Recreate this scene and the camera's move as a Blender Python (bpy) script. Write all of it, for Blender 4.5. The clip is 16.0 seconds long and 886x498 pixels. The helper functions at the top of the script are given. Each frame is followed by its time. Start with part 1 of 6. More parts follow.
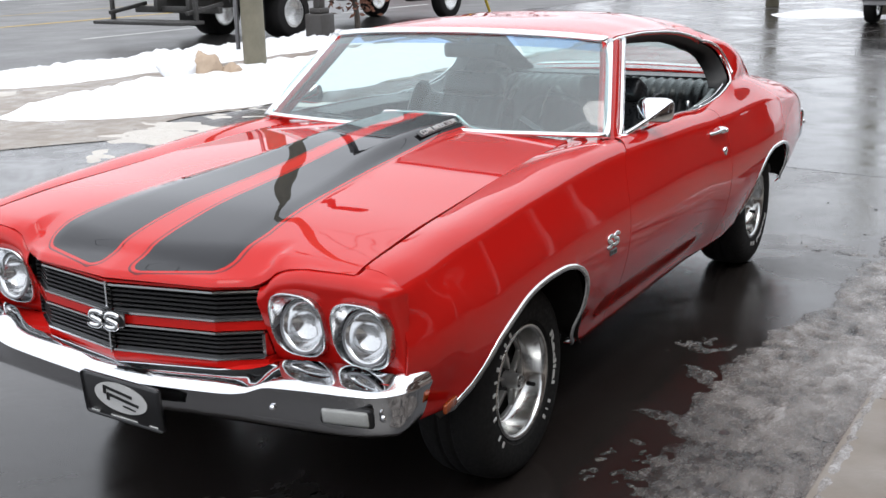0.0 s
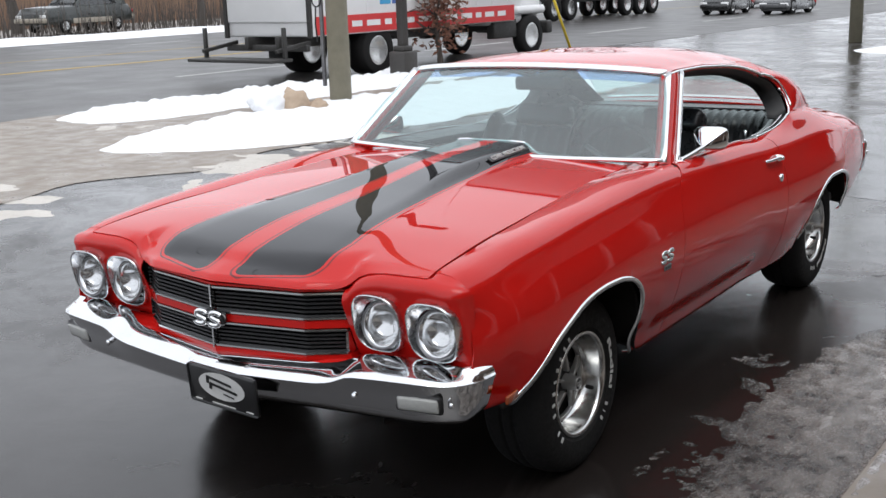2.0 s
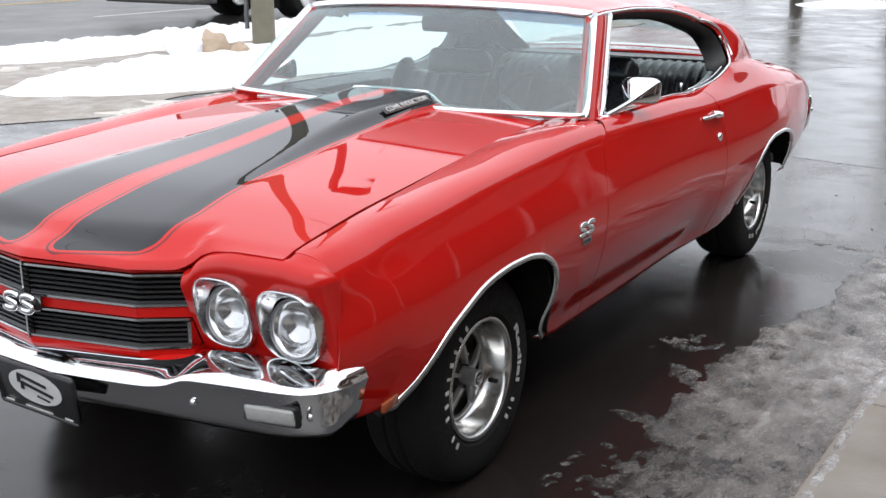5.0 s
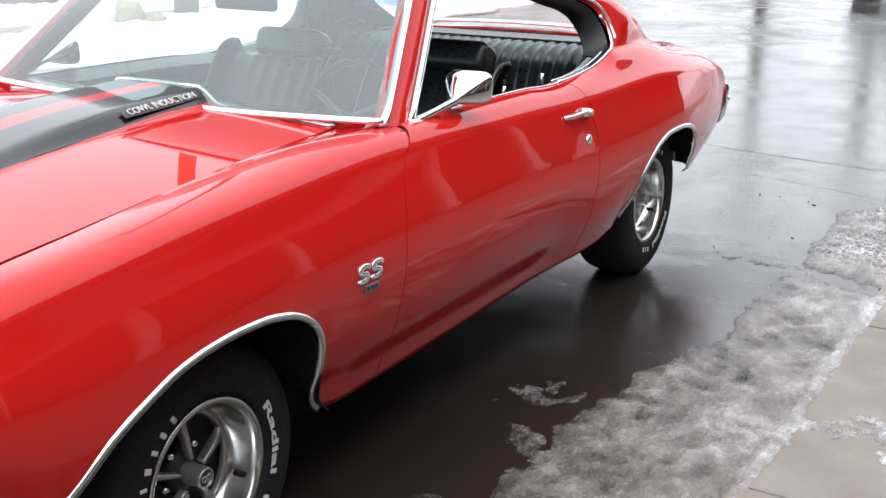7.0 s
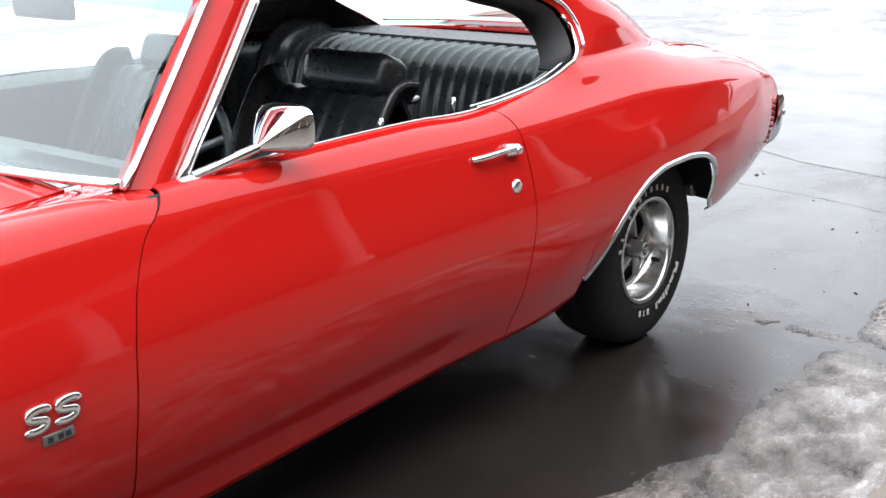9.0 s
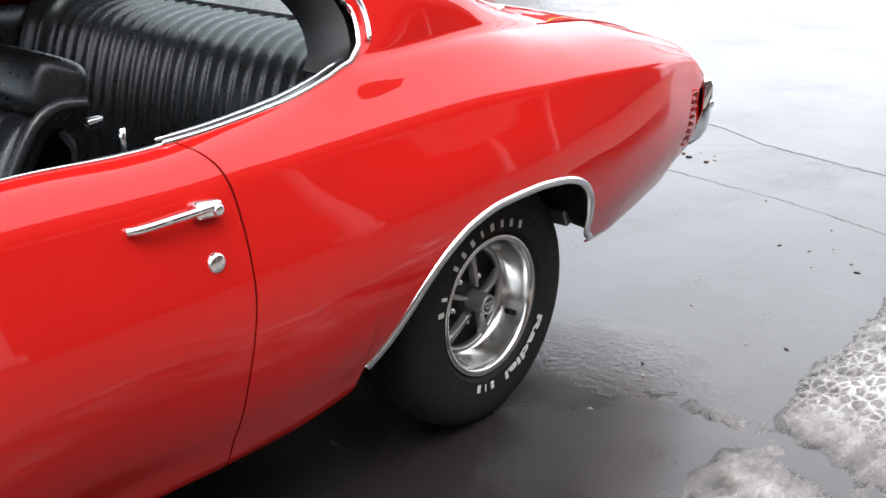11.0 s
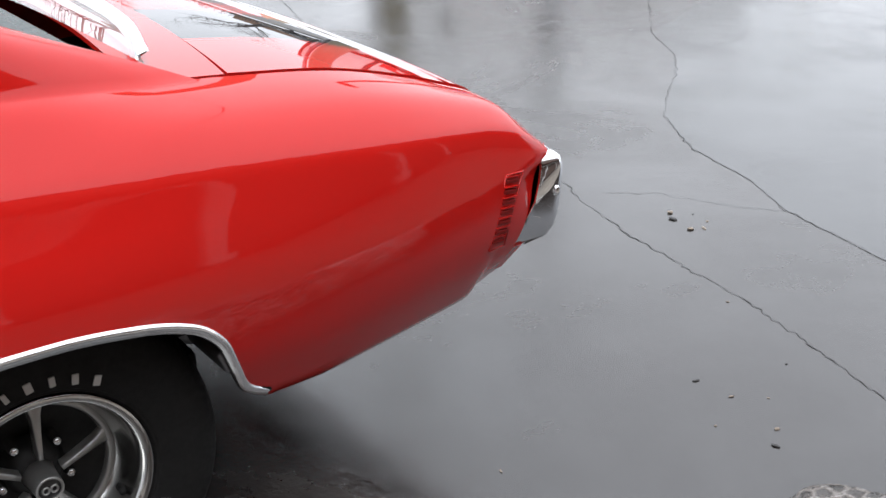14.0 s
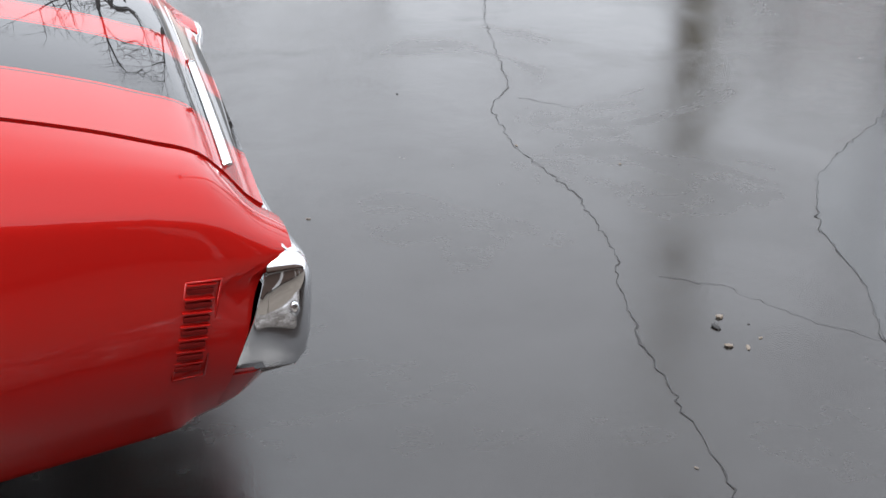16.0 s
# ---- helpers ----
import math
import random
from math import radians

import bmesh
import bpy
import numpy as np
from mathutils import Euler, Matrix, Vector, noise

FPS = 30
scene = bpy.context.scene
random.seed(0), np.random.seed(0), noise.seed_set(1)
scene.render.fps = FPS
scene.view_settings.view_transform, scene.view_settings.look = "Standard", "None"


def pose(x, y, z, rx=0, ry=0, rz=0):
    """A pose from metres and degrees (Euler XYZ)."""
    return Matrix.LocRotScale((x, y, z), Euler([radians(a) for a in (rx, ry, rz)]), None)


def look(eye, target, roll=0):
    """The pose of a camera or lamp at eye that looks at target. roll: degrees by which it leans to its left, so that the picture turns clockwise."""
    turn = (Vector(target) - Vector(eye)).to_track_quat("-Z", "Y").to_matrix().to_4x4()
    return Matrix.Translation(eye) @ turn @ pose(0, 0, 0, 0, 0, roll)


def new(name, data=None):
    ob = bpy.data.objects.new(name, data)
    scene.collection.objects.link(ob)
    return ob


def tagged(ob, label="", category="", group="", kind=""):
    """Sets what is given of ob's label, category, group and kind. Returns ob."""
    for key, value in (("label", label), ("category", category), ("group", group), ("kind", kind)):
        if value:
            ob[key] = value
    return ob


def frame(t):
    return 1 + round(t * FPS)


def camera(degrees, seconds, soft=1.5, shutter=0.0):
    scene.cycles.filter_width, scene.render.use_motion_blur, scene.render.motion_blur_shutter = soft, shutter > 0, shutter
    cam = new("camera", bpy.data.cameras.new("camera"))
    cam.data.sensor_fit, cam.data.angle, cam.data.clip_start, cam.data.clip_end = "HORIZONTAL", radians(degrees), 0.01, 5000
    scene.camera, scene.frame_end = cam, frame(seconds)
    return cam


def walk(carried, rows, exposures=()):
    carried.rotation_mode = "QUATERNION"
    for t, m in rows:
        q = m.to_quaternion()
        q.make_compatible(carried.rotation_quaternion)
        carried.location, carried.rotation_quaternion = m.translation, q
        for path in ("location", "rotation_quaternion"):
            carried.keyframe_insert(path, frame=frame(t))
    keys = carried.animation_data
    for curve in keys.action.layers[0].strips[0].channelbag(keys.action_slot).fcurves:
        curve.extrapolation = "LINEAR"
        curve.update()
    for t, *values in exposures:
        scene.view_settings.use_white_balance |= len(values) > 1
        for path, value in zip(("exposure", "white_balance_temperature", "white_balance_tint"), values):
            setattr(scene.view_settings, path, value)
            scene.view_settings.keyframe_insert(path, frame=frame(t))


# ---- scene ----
cam = camera(42.5, 16.0)

PATH = [
    (0, (2.374, -3.131, 1.717), (1.404, -1.461, 1.196), -1.4),
    (0.5, (2.412, -3.317, 1.742), (1.437, -1.644, 1.241), -1.0),
    (1, (2.488, -3.389, 1.742), (1.459, -1.74, 1.269), -0.4),
    (1.5, (2.583, -3.432, 1.735), (1.51, -1.809, 1.273), -1.1),
    (2, (2.619, -3.445, 1.733), (1.521, -1.837, 1.278), -1.9),
    (2.5, (2.586, -3.425, 1.722), (1.499, -1.809, 1.267), -0.7),
    (3, (2.487, -3.398, 1.718), (1.428, -1.765, 1.259), -0.7),
    (3.2, (2.449, -3.395, 1.71), (1.404, -1.751, 1.254), -1.4),
    (5.3, (2.402, -2.67, 1.636), (1.429, -1.014, 1.078), 0.3),
    (5.5, (2.374, -2.579, 1.636), (1.453, -0.896, 1.074), 0.9),
    (6, (2.419, -2.286, 1.603), (1.604, -0.556, 1.017), -0.9),
    (6.5, (2.504, -1.981, 1.614), (1.566, -0.319, 1.015), -1.3),
    (7, (2.471, -1.736, 1.595), (1.51, -0.087, 1.0), -0.0),
    (7.5, (2.448, -1.433, 1.578), (1.54, 0.248, 0.984), -0.6),
    (8, (2.543, -1.081, 1.551), (1.592, 0.569, 0.938), -0.5),
    (8.2, (2.568, -0.946, 1.534), (1.555, 0.668, 0.928), -1.7),
    (10.3, (2.504, 0.321, 1.553), (1.2, 1.67, 0.859), 0.8),
    (10.5, (2.454, 0.443, 1.559), (1.171, 1.803, 0.848), 0.5),
    (11, (2.421, 0.775, 1.528), (1.226, 2.195, 0.783), -1.0),
    (11.5, (2.436, 1.066, 1.554), (1.123, 2.364, 0.784), 0.4),
    (12, (2.398, 1.273, 1.545), (1.079, 2.545, 0.743), -1.2),
    (12.5, (2.356, 1.55, 1.551), (1.151, 2.911, 0.716), -0.8),
    (13, (2.476, 1.859, 1.503), (1.195, 3.157, 0.68), 1.5),
    (13.5, (2.545, 2.113, 1.508), (1.164, 3.286, 0.662), -0.7),
    (14, (2.532, 2.412, 1.513), (1.076, 3.509, 0.69), -0.2),
    (14.5, (2.554, 2.776, 1.479), (1.014, 3.751, 0.656), -1.3),
    (15, (2.583, 3.098, 1.486), (0.934, 3.861, 0.652), -0.4),
    (15.5, (2.471, 3.425, 1.479), (0.761, 4.023, 0.632), 0.5),
    (16, (2.39, 3.792, 1.44), (0.657, 4.313, 0.587), -0.6),
]
walk(cam, [(t, look(eye, target, roll)) for t, eye, target, roll in PATH],
     [(0, .36), (1, .20), (2, .12), (3.2, .14), (5.5, .52), (6.5, .75), (8, .95), (10.5, 1.30), (12.5, 1.18), (14.5, .72), (16, .54)])

# ---- helpers of this scene ----
PI = math.pi


def ip(pts):
    """Smooth curve through (a, b) pairs that does not overshoot."""
    xs = np.array([p[0] for p in pts], float)
    ys = np.array([p[1] for p in pts], float)
    h = np.diff(xs)
    d = np.diff(ys) / h
    m = np.zeros(len(xs))
    m[0], m[-1] = d[0], d[-1]
    for i in range(1, len(xs) - 1):
        if d[i - 1] * d[i] > 0:
            w1, w2 = 2 * h[i] + h[i - 1], h[i] + 2 * h[i - 1]
            m[i] = (w1 + w2) / (w1 / d[i - 1] + w2 / d[i])

    def f(v):
        v = min(max(v, xs[0]), xs[-1])
        i = min(max(int(np.searchsorted(xs, v)) - 1, 0), len(h) - 1)
        t = (v - xs[i]) / h[i]
        return float((2 * t ** 3 - 3 * t ** 2 + 1) * ys[i] + (t ** 3 - 2 * t ** 2 + t) * h[i] * m[i]
                     + (3 * t ** 2 - 2 * t ** 3) * ys[i + 1] + (t ** 3 - t ** 2) * h[i] * m[i + 1])
    return f


def sm(a, b, v):
    t = min(max((v - a) / (b - a), 0.0), 1.0)
    return t * t * (3 - 2 * t)


def lerp(a, b, t):
    return a + (b - a) * t


def chaikin(p, times):
    for _ in range(times):
        q = [p[0]]
        for a, b in zip(p[:-1], p[1:]):
            q += [tuple(.75 * i + .25 * j for i, j in zip(a, b)), tuple(.25 * i + .75 * j for i, j in zip(a, b))]
        p = q + [p[-1]]
    return p


def mesh_of(bm, name):
    me = bpy.data.meshes.new(name)
    bm.to_mesh(me)
    bm.free()
    return me


def place_part(name, me, mat, parent, label=""):
    ob = new(name, me)
    if mat is not None:
        me.materials.clear()
        me.materials.append(mat)
    ob.parent = parent
    if label:
        tagged(ob, label)
    return ob


def part(name, bm, mat, parent, label="", smooth=True):
    me = mesh_of(bm, name)
    for p in me.polygons:
        p.use_smooth = smooth
    return place_part(name, me, mat, parent, label)


def thing(name, label, category, loc=(0, 0, 0), group="", kind=""):
    ob = new(name)
    ob.empty_display_size = .1
    ob.location = loc
    return tagged(ob, label, category, group, kind)


def sheet(name, rows, mat, parent, out=(0, 0, 1), thick=0.0, mirror=False, label="", closed=False, crisp=True, weld=0.0):
    """A smooth sheet from a grid of points, its normals on the side of out."""
    R = np.array(rows, float)
    if mirror:
        R = R * np.array([-1, 1, 1])
        out = (-out[0], out[1], out[2])
    n, m = R.shape[:2]
    vs = R.reshape(-1, 3)
    fs = [(i * m + j, i * m + (j + 1) % m, (i + 1) * m + (j + 1) % m, (i + 1) * m + j)
          for i in range(n - 1) for j in range(m if closed else m - 1)]
    a, b, c, d = (vs[[f[k] for f in fs]] for k in range(4))
    nn = np.cross(c - a, d - b).sum(0)
    if nn @ np.array(out, float) < 0:
        fs = [f[::-1] for f in fs]
    me = bpy.data.meshes.new(name)
    me.from_pydata(vs.tolist(), [], fs)
    for p in me.polygons:
        p.use_smooth = True
    if weld:
        bm = bmesh.new()
        bm.from_mesh(me)
        bmesh.ops.remove_doubles(bm, verts=bm.verts, dist=weld)
        bm.to_mesh(me)
        bm.free()
    ob = place_part(name, me, mat, parent, label)
    if thick:
        s = ob.modifiers.new("thickness", "SOLIDIFY")
        s.thickness, s.offset, s.use_even_offset = thick, -1, False
        if crisp:
            s = ob.modifiers.new("crisp_rims", "EDGE_SPLIT")
            s.split_angle = radians(45)
    return ob


def add_box(bm, size, m=Matrix(), bevel=0.0, seg=2):
    r = bmesh.ops.create_cube(bm, size=1, matrix=m @ Matrix.Diagonal((*size, 1)))
    if bevel:
        es = list({e for v in r["verts"] for e in v.link_edges})
        bmesh.ops.bevel(bm, geom=es, offset=bevel, segments=seg, affect="EDGES", profile=.5)
    return bm


def box(size, m=Matrix(), bevel=0.0, seg=2):
    return add_box(bmesh.new(), size, m, bevel, seg)


def tube(path, r, sides=10, closed=False, cap=True):
    """A round bar along a path; r may be a number or one for each point."""
    bm = bmesh.new()
    P = [Vector(p) for p in path]
    rs = [r] * len(P) if isinstance(r, (int, float)) else list(r)
    rings = []
    up = Vector((0, 0, 1))
    n = None
    for i, p in enumerate(P):
        if closed:
            t = (P[(i + 1) % len(P)] - P[i - 1]).normalized()
        else:
            t = (P[min(i + 1, len(P) - 1)] - P[max(i - 1, 0)]).normalized()
        if n is None:
            n = t.cross(up if abs(t.z) < .9 else Vector((1, 0, 0))).normalized()
        else:
            n = (n - t * n.dot(t)).normalized()
        b = t.cross(n)
        rings.append([bm.verts.new(p + rs[i] * (math.cos(2 * PI * k / sides) * n + math.sin(2 * PI * k / sides) * b)) for k in range(sides)])
    cnt = len(rings)
    for i in range(cnt if closed else cnt - 1):
        a, b = rings[i], rings[(i + 1) % cnt]
        for k in range(sides):
            bm.faces.new((a[k], a[(k + 1) % sides], b[(k + 1) % sides], b[k]))
    if cap and not closed:
        bm.faces.new(rings[0][::-1])
        bm.faces.new(rings[-1])
    bmesh.ops.recalc_face_normals(bm, faces=bm.faces)
    return bm


def turned(profile, steps=48, a0=0.0, a1=2 * PI, axis="x"):
    """A lathe: profile of (along, radius), round the x axis."""
    bm = bmesh.new()
    full = abs(a1 - a0 - 2 * PI) < 1e-6
    rings = []
    for k in range(steps if full else steps + 1):
        a = a0 + (a1 - a0) * k / steps
        rings.append([bm.verts.new((u, r * math.cos(a), r * math.sin(a))) for u, r in profile])
    cnt = len(rings)
    for i in range(cnt if full else cnt - 1):
        a, b = rings[i], rings[(i + 1) % cnt]
        for k in range(len(profile) - 1):
            bm.faces.new((a[k], b[k], b[k + 1], a[k + 1]))
    bmesh.ops.remove_doubles(bm, verts=bm.verts, dist=1e-5)
    bmesh.ops.recalc_face_normals(bm, faces=bm.faces)
    return bm


def strip(path, w, h, side, mat, name, parent, label="", crown=.3):
    """A moulding along a path: w wide along the direction given by side(i), h high along the third axis."""
    P = [Vector(p) for p in path]
    bm = bmesh.new()
    rings = []
    for i, p in enumerate(P):
        t = (P[min(i + 1, len(P) - 1)] - P[max(i - 1, 0)]).normalized()
        s = Vector(side(i) if callable(side) else side)
        s = (s - t * s.dot(t)).normalized()
        u = t.cross(s)
        if u.dot(Vector((1, -.4, 1))) < 0:
            u = -u
        prof = [(-.5, 0), (-.5, .55), (-crown, 1), (crown, 1), (.5, .55), (.5, 0)]
        rings.append([bm.verts.new(p + s * (a * w) + u * (b * h)) for a, b in prof])
    m = len(rings[0])
    for a, b in zip(rings[:-1], rings[1:]):
        for k in range(m - 1):
            bm.faces.new((a[k], a[k + 1], b[k + 1], b[k]))
    bm.faces.new(rings[0])
    bm.faces.new(rings[-1][::-1])
    bmesh.ops.recalc_face_normals(bm, faces=bm.faces)
    return part(name, bm, mat, parent, label)


# ---- world and light ----
world = bpy.data.worlds.new("overcast_sky")
scene.world = world
world.use_nodes = True
wn = world.node_tree
sky = wn.nodes.new("ShaderNodeTexSky")
sky.sky_type = "NISHITA"
sky.sun_disc = False
sky.sun_elevation = radians(66)
sky.sun_rotation = radians(138)
sky.dust_density, sky.air_density, sky.ozone_density = 4.0, 1.0, 1.0
hs = wn.nodes.new("ShaderNodeHueSaturation")
hs.inputs["Saturation"].default_value = .10
mixw = wn.nodes.new("ShaderNodeMix")
mixw.data_type = "RGBA"
mixw.inputs[0].default_value = .75
mixw.inputs[7].default_value = (9.3, 9.75, 10.6, 1)
wn.links.new(sky.outputs[0], hs.inputs["Color"])
wn.links.new(hs.outputs[0], mixw.inputs[6])
bg = wn.nodes["Background"]
bg.inputs["Strength"].default_value = .15
wn.links.new(mixw.outputs[2], bg.inputs["Color"])

sun = new("sun", bpy.data.lights.new("sun", "SUN"))
sun.data.energy, sun.data.angle, sun.data.color = .85, radians(40), (1, .98, .95)
sun.matrix_world = look((5, -4, 18), (0, 1.5, 0))


# ---- materials ----
def material(name, base, rough=.5, metal=0.0, spec=.5, coat=0.0, coat_rough=.03):
    m = bpy.data.materials.new(name)
    m.use_nodes = True
    b = m.node_tree.nodes["Principled BSDF"]
    b.inputs["Base Color"].default_value = (*base, 1)
    b.inputs["Roughness"].default_value = rough
    b.inputs["Metallic"].default_value = metal
    b.inputs["Specular IOR Level"].default_value = spec
    b.inputs["Coat Weight"].default_value = coat
    b.inputs["Coat Roughness"].default_value = coat_rough
    return m


class Net:
    """Short ways to wire a material's nodes."""

    def __init__(self, m):
        self.t = m.node_tree
        self.b = self.t.nodes["Principled BSDF"]
        self.out = self.t.nodes["Material Output"]

    def node(self, kind, **k):
        n = self.t.nodes.new(kind)
        for a, v in k.items():
            if a in ("operation", "data_type", "blend_type", "noise_dimensions", "feature", "distance", "interpolation_type", "wave_type", "bands_direction"):
                if a == "operation":
                    n.operation = v
                elif a == "data_type":
                    n.data_type = v
                elif a == "blend_type":
                    n.blend_type = v
                elif a == "feature":
                    n.feature = v
                elif a == "interpolation_type":
                    n.interpolation_type = v
                elif a == "wave_type":
                    n.wave_type = v
                elif a == "bands_direction":
                    n.bands_direction = v
        return n

    def link(self, a, b):
        self.t.links.new(a, b)

    def coords(self, kind="Object"):
        return self.node("ShaderNodeTexCoord").outputs[kind]

    def noise(self, scale, detail=4, rough=.55, vec=None, distort=0.0):
        n = self.node("ShaderNodeTexNoise")
        n.inputs["Scale"].default_value, n.inputs["Detail"].default_value = scale, detail
        n.inputs["Roughness"].default_value, n.inputs["Distortion"].default_value = rough, distort
        self.link(vec if vec is not None else self.coords(), n.inputs["Vector"])
        return n.outputs["Fac"]

    def ramp(self, fac, *stops):
        r = self.node("ShaderNodeValToRGB")
        els = r.color_ramp.elements
        while len(els) < len(stops):
            els.new(.5)
        for e, (p, c) in zip(els, stops):
            e.position = p
            e.color = (*c, 1) if isinstance(c, tuple) else (c, c, c, 1)
        self.link(fac, r.inputs[0])
        return r.outputs[0]

    def math(self, op, a, b=None, c=None):
        n = self.node("ShaderNodeMath", operation=op)
        for i, v in enumerate((a, b, c)):
            if v is None:
                continue
            if isinstance(v, (int, float)):
                n.inputs[i].default_value = v
            else:
                self.link(v, n.inputs[i])
        return n.outputs[0]

    def mix(self, fac, a, b):
        n = self.node("ShaderNodeMix", data_type="RGBA")
        for i, v in ((0, fac), (6, a), (7, b)):
            if isinstance(v, tuple):
                n.inputs[i].default_value = (*v, 1)
            elif isinstance(v, (int, float)):
                n.inputs[i].default_value = v
            else:
                self.link(v, n.inputs[i])
        return n.outputs[2]

    def set(self, name, v):
        if isinstance(v, (int, float)):
            self.b.inputs[name].default_value = v
        else:
            self.link(v, self.b.inputs[name])

    def bump(self, h, strength=.3, dist=.01):
        n = self.node("ShaderNodeBump")
        n.inputs["Strength"].default_value, n.inputs["Distance"].default_value = strength, dist
        self.link(h, n.inputs["Height"])
        self.link(n.outputs[0], self.b.inputs["Normal"])

    def xyz(self, vec=None):
        s = self.node("ShaderNodeSeparateXYZ")
        self.link(vec if vec is not None else self.coords(), s.inputs[0])
        return s.outputs


def varied(name, c1, c2, scale, rough=(.5, .7), bump=0.0, bump_scale=None, dist=.01, metal=0.0, detail=6, coat=0.0):
    m = material(name, c1, rough[0], metal, coat=coat)
    n = Net(m)
    f = n.noise(scale, detail)
    n.set("Base Color", n.mix(f, c1, c2))
    n.set("Roughness", n.ramp(n.noise(scale * 2.3, 3), (.3, rough[0]), (.7, rough[1])))
    if bump:
        n.bump(n.noise(bump_scale or scale * 6, 5), bump, dist)
    return m


RED = (.47, .0104, .008)


def paint(name, stripes=None):
    """Glossy red enamel under clear coat; stripes: (inner, outer, front, rear, corner) of a pair of black bands."""
    m = material(name, RED, .6, spec=0.0, coat=1.0, coat_rough=.015)
    m.node_tree.nodes["Principled BSDF"].inputs["Coat IOR"].default_value = 1.43
    n = Net(m)
    f = n.noise(1.4, 3)
    red = n.mix(f, (.445, .0098, .0076), (.495, .0112, .0088))
    if stripes:
        x0, x1, y0, y1 = stripes
        x, y, z = n.xyz()
        ax = n.math("ABSOLUTE", x)
        k = n.math("MINIMUM", n.math("MAXIMUM", n.math("DIVIDE", n.math("ADD", y, .65), 1.25), 0.0), 1.0)
        if y1 < 2:
            ax = n.math("MULTIPLY", ax, n.math("ADD", n.math("MULTIPLY", k, .62), 1.0))
        y = n.math("SUBTRACT", y, n.math("MULTIPLY", ax, .30))
        cx, hw = (x0 + x1) / 2, (x1 - x0) / 2
        cy, hh = (y0 + y1) / 2, (y1 - y0) / 2
        r = .045
        dx = n.math("SUBTRACT", n.math("ABSOLUTE", n.math("SUBTRACT", ax, cx)), hw - r)
        dy = n.math("SUBTRACT", n.math("ABSOLUTE", n.math("SUBTRACT", y, cy)), hh - r)
        px, py = n.math("MAXIMUM", dx, 0.0), n.math("MAXIMUM", dy, 0.0)
        d = n.math("SQRT", n.math("ADD", n.math("MULTIPLY", px, px), n.math("MULTIPLY", py, py)))
        d = n.math("SUBTRACT", d, r)
        inside = n.math("LESS_THAN", d, 0.0)
        pin = n.math("MULTIPLY", n.math("GREATER_THAN", d, .010), n.math("LESS_THAN", d, .0165))
        red = n.mix(n.math("MAXIMUM", inside, n.math("MULTIPLY", pin, .75)), red, (.012, .012, .014))
    n.set("Base Color", red)
    return m


M_PAINT = paint("red_enamel")
M_HOOD = paint("red_enamel_striped", (.062, .350, -.935, 1.2))
M_TRUNK = paint("red_enamel_trunk_stripes", (.085, .40, 2.9, 4.6))
M_CHROME = varied("chrome", (.82, .83, .85), (.74, .75, .77), 9, (.035, .09), metal=1.0)
M_BRIGHT = varied("bright_trim", (.86, .87, .88), (.78, .79, .80), 14, (.10, .18), metal=1.0)
M_ALU = varied("polished_rim", (.62, .62, .61), (.48, .48, .47), 20, (.12, .24), metal=1.0)
M_GREY = varied("argent_spoke", (.24, .24, .25), (.17, .17, .18), 30, (.36, .5), metal=.7)
M_BLACKPAINT = material("black_enamel", (.012, .012, .013), .3, coat=.4)
M_UNDER = varied("underbody_black", (.011, .010, .0095), (.020, .018, .017), 12, (.7, .9), .3)
M_RUBBER = varied("tyre_rubber", (.011, .011, .0115), (.018, .0175, .017), 35, (.6, .85), .12, 160, .002)
M_RUBBER.node_tree.nodes["Principled BSDF"].inputs["Specular IOR Level"].default_value = .14
M_UNDER.node_tree.nodes["Principled BSDF"].inputs["Specular IOR Level"].default_value = .15
M_WHITE = varied("raised_white_rubber", (.62, .62, .61), (.50, .50, .49), 40, (.5, .7))
M_VINYL = varied("black_vinyl", (.013, .0138, .015), (.020, .021, .023), 30, (.24, .38), .025, 110, .001)
M_SEAL = material("window_seal", (.008, .008, .009), .55)
M_DARKRED = material("vent_shade", (.16, .008, .007), .6, spec=.1)
M_PARKLENS = varied("parking_lens", (.34, .345, .33), (.46, .465, .45), 60, (.1, .2), .3, 220, .003)
M_AMBER = material("amber_lens", (.26, .045, .006), .2, coat=.6)
M_GRILLE = material("grille_black", (.014, .014, .015), .42)


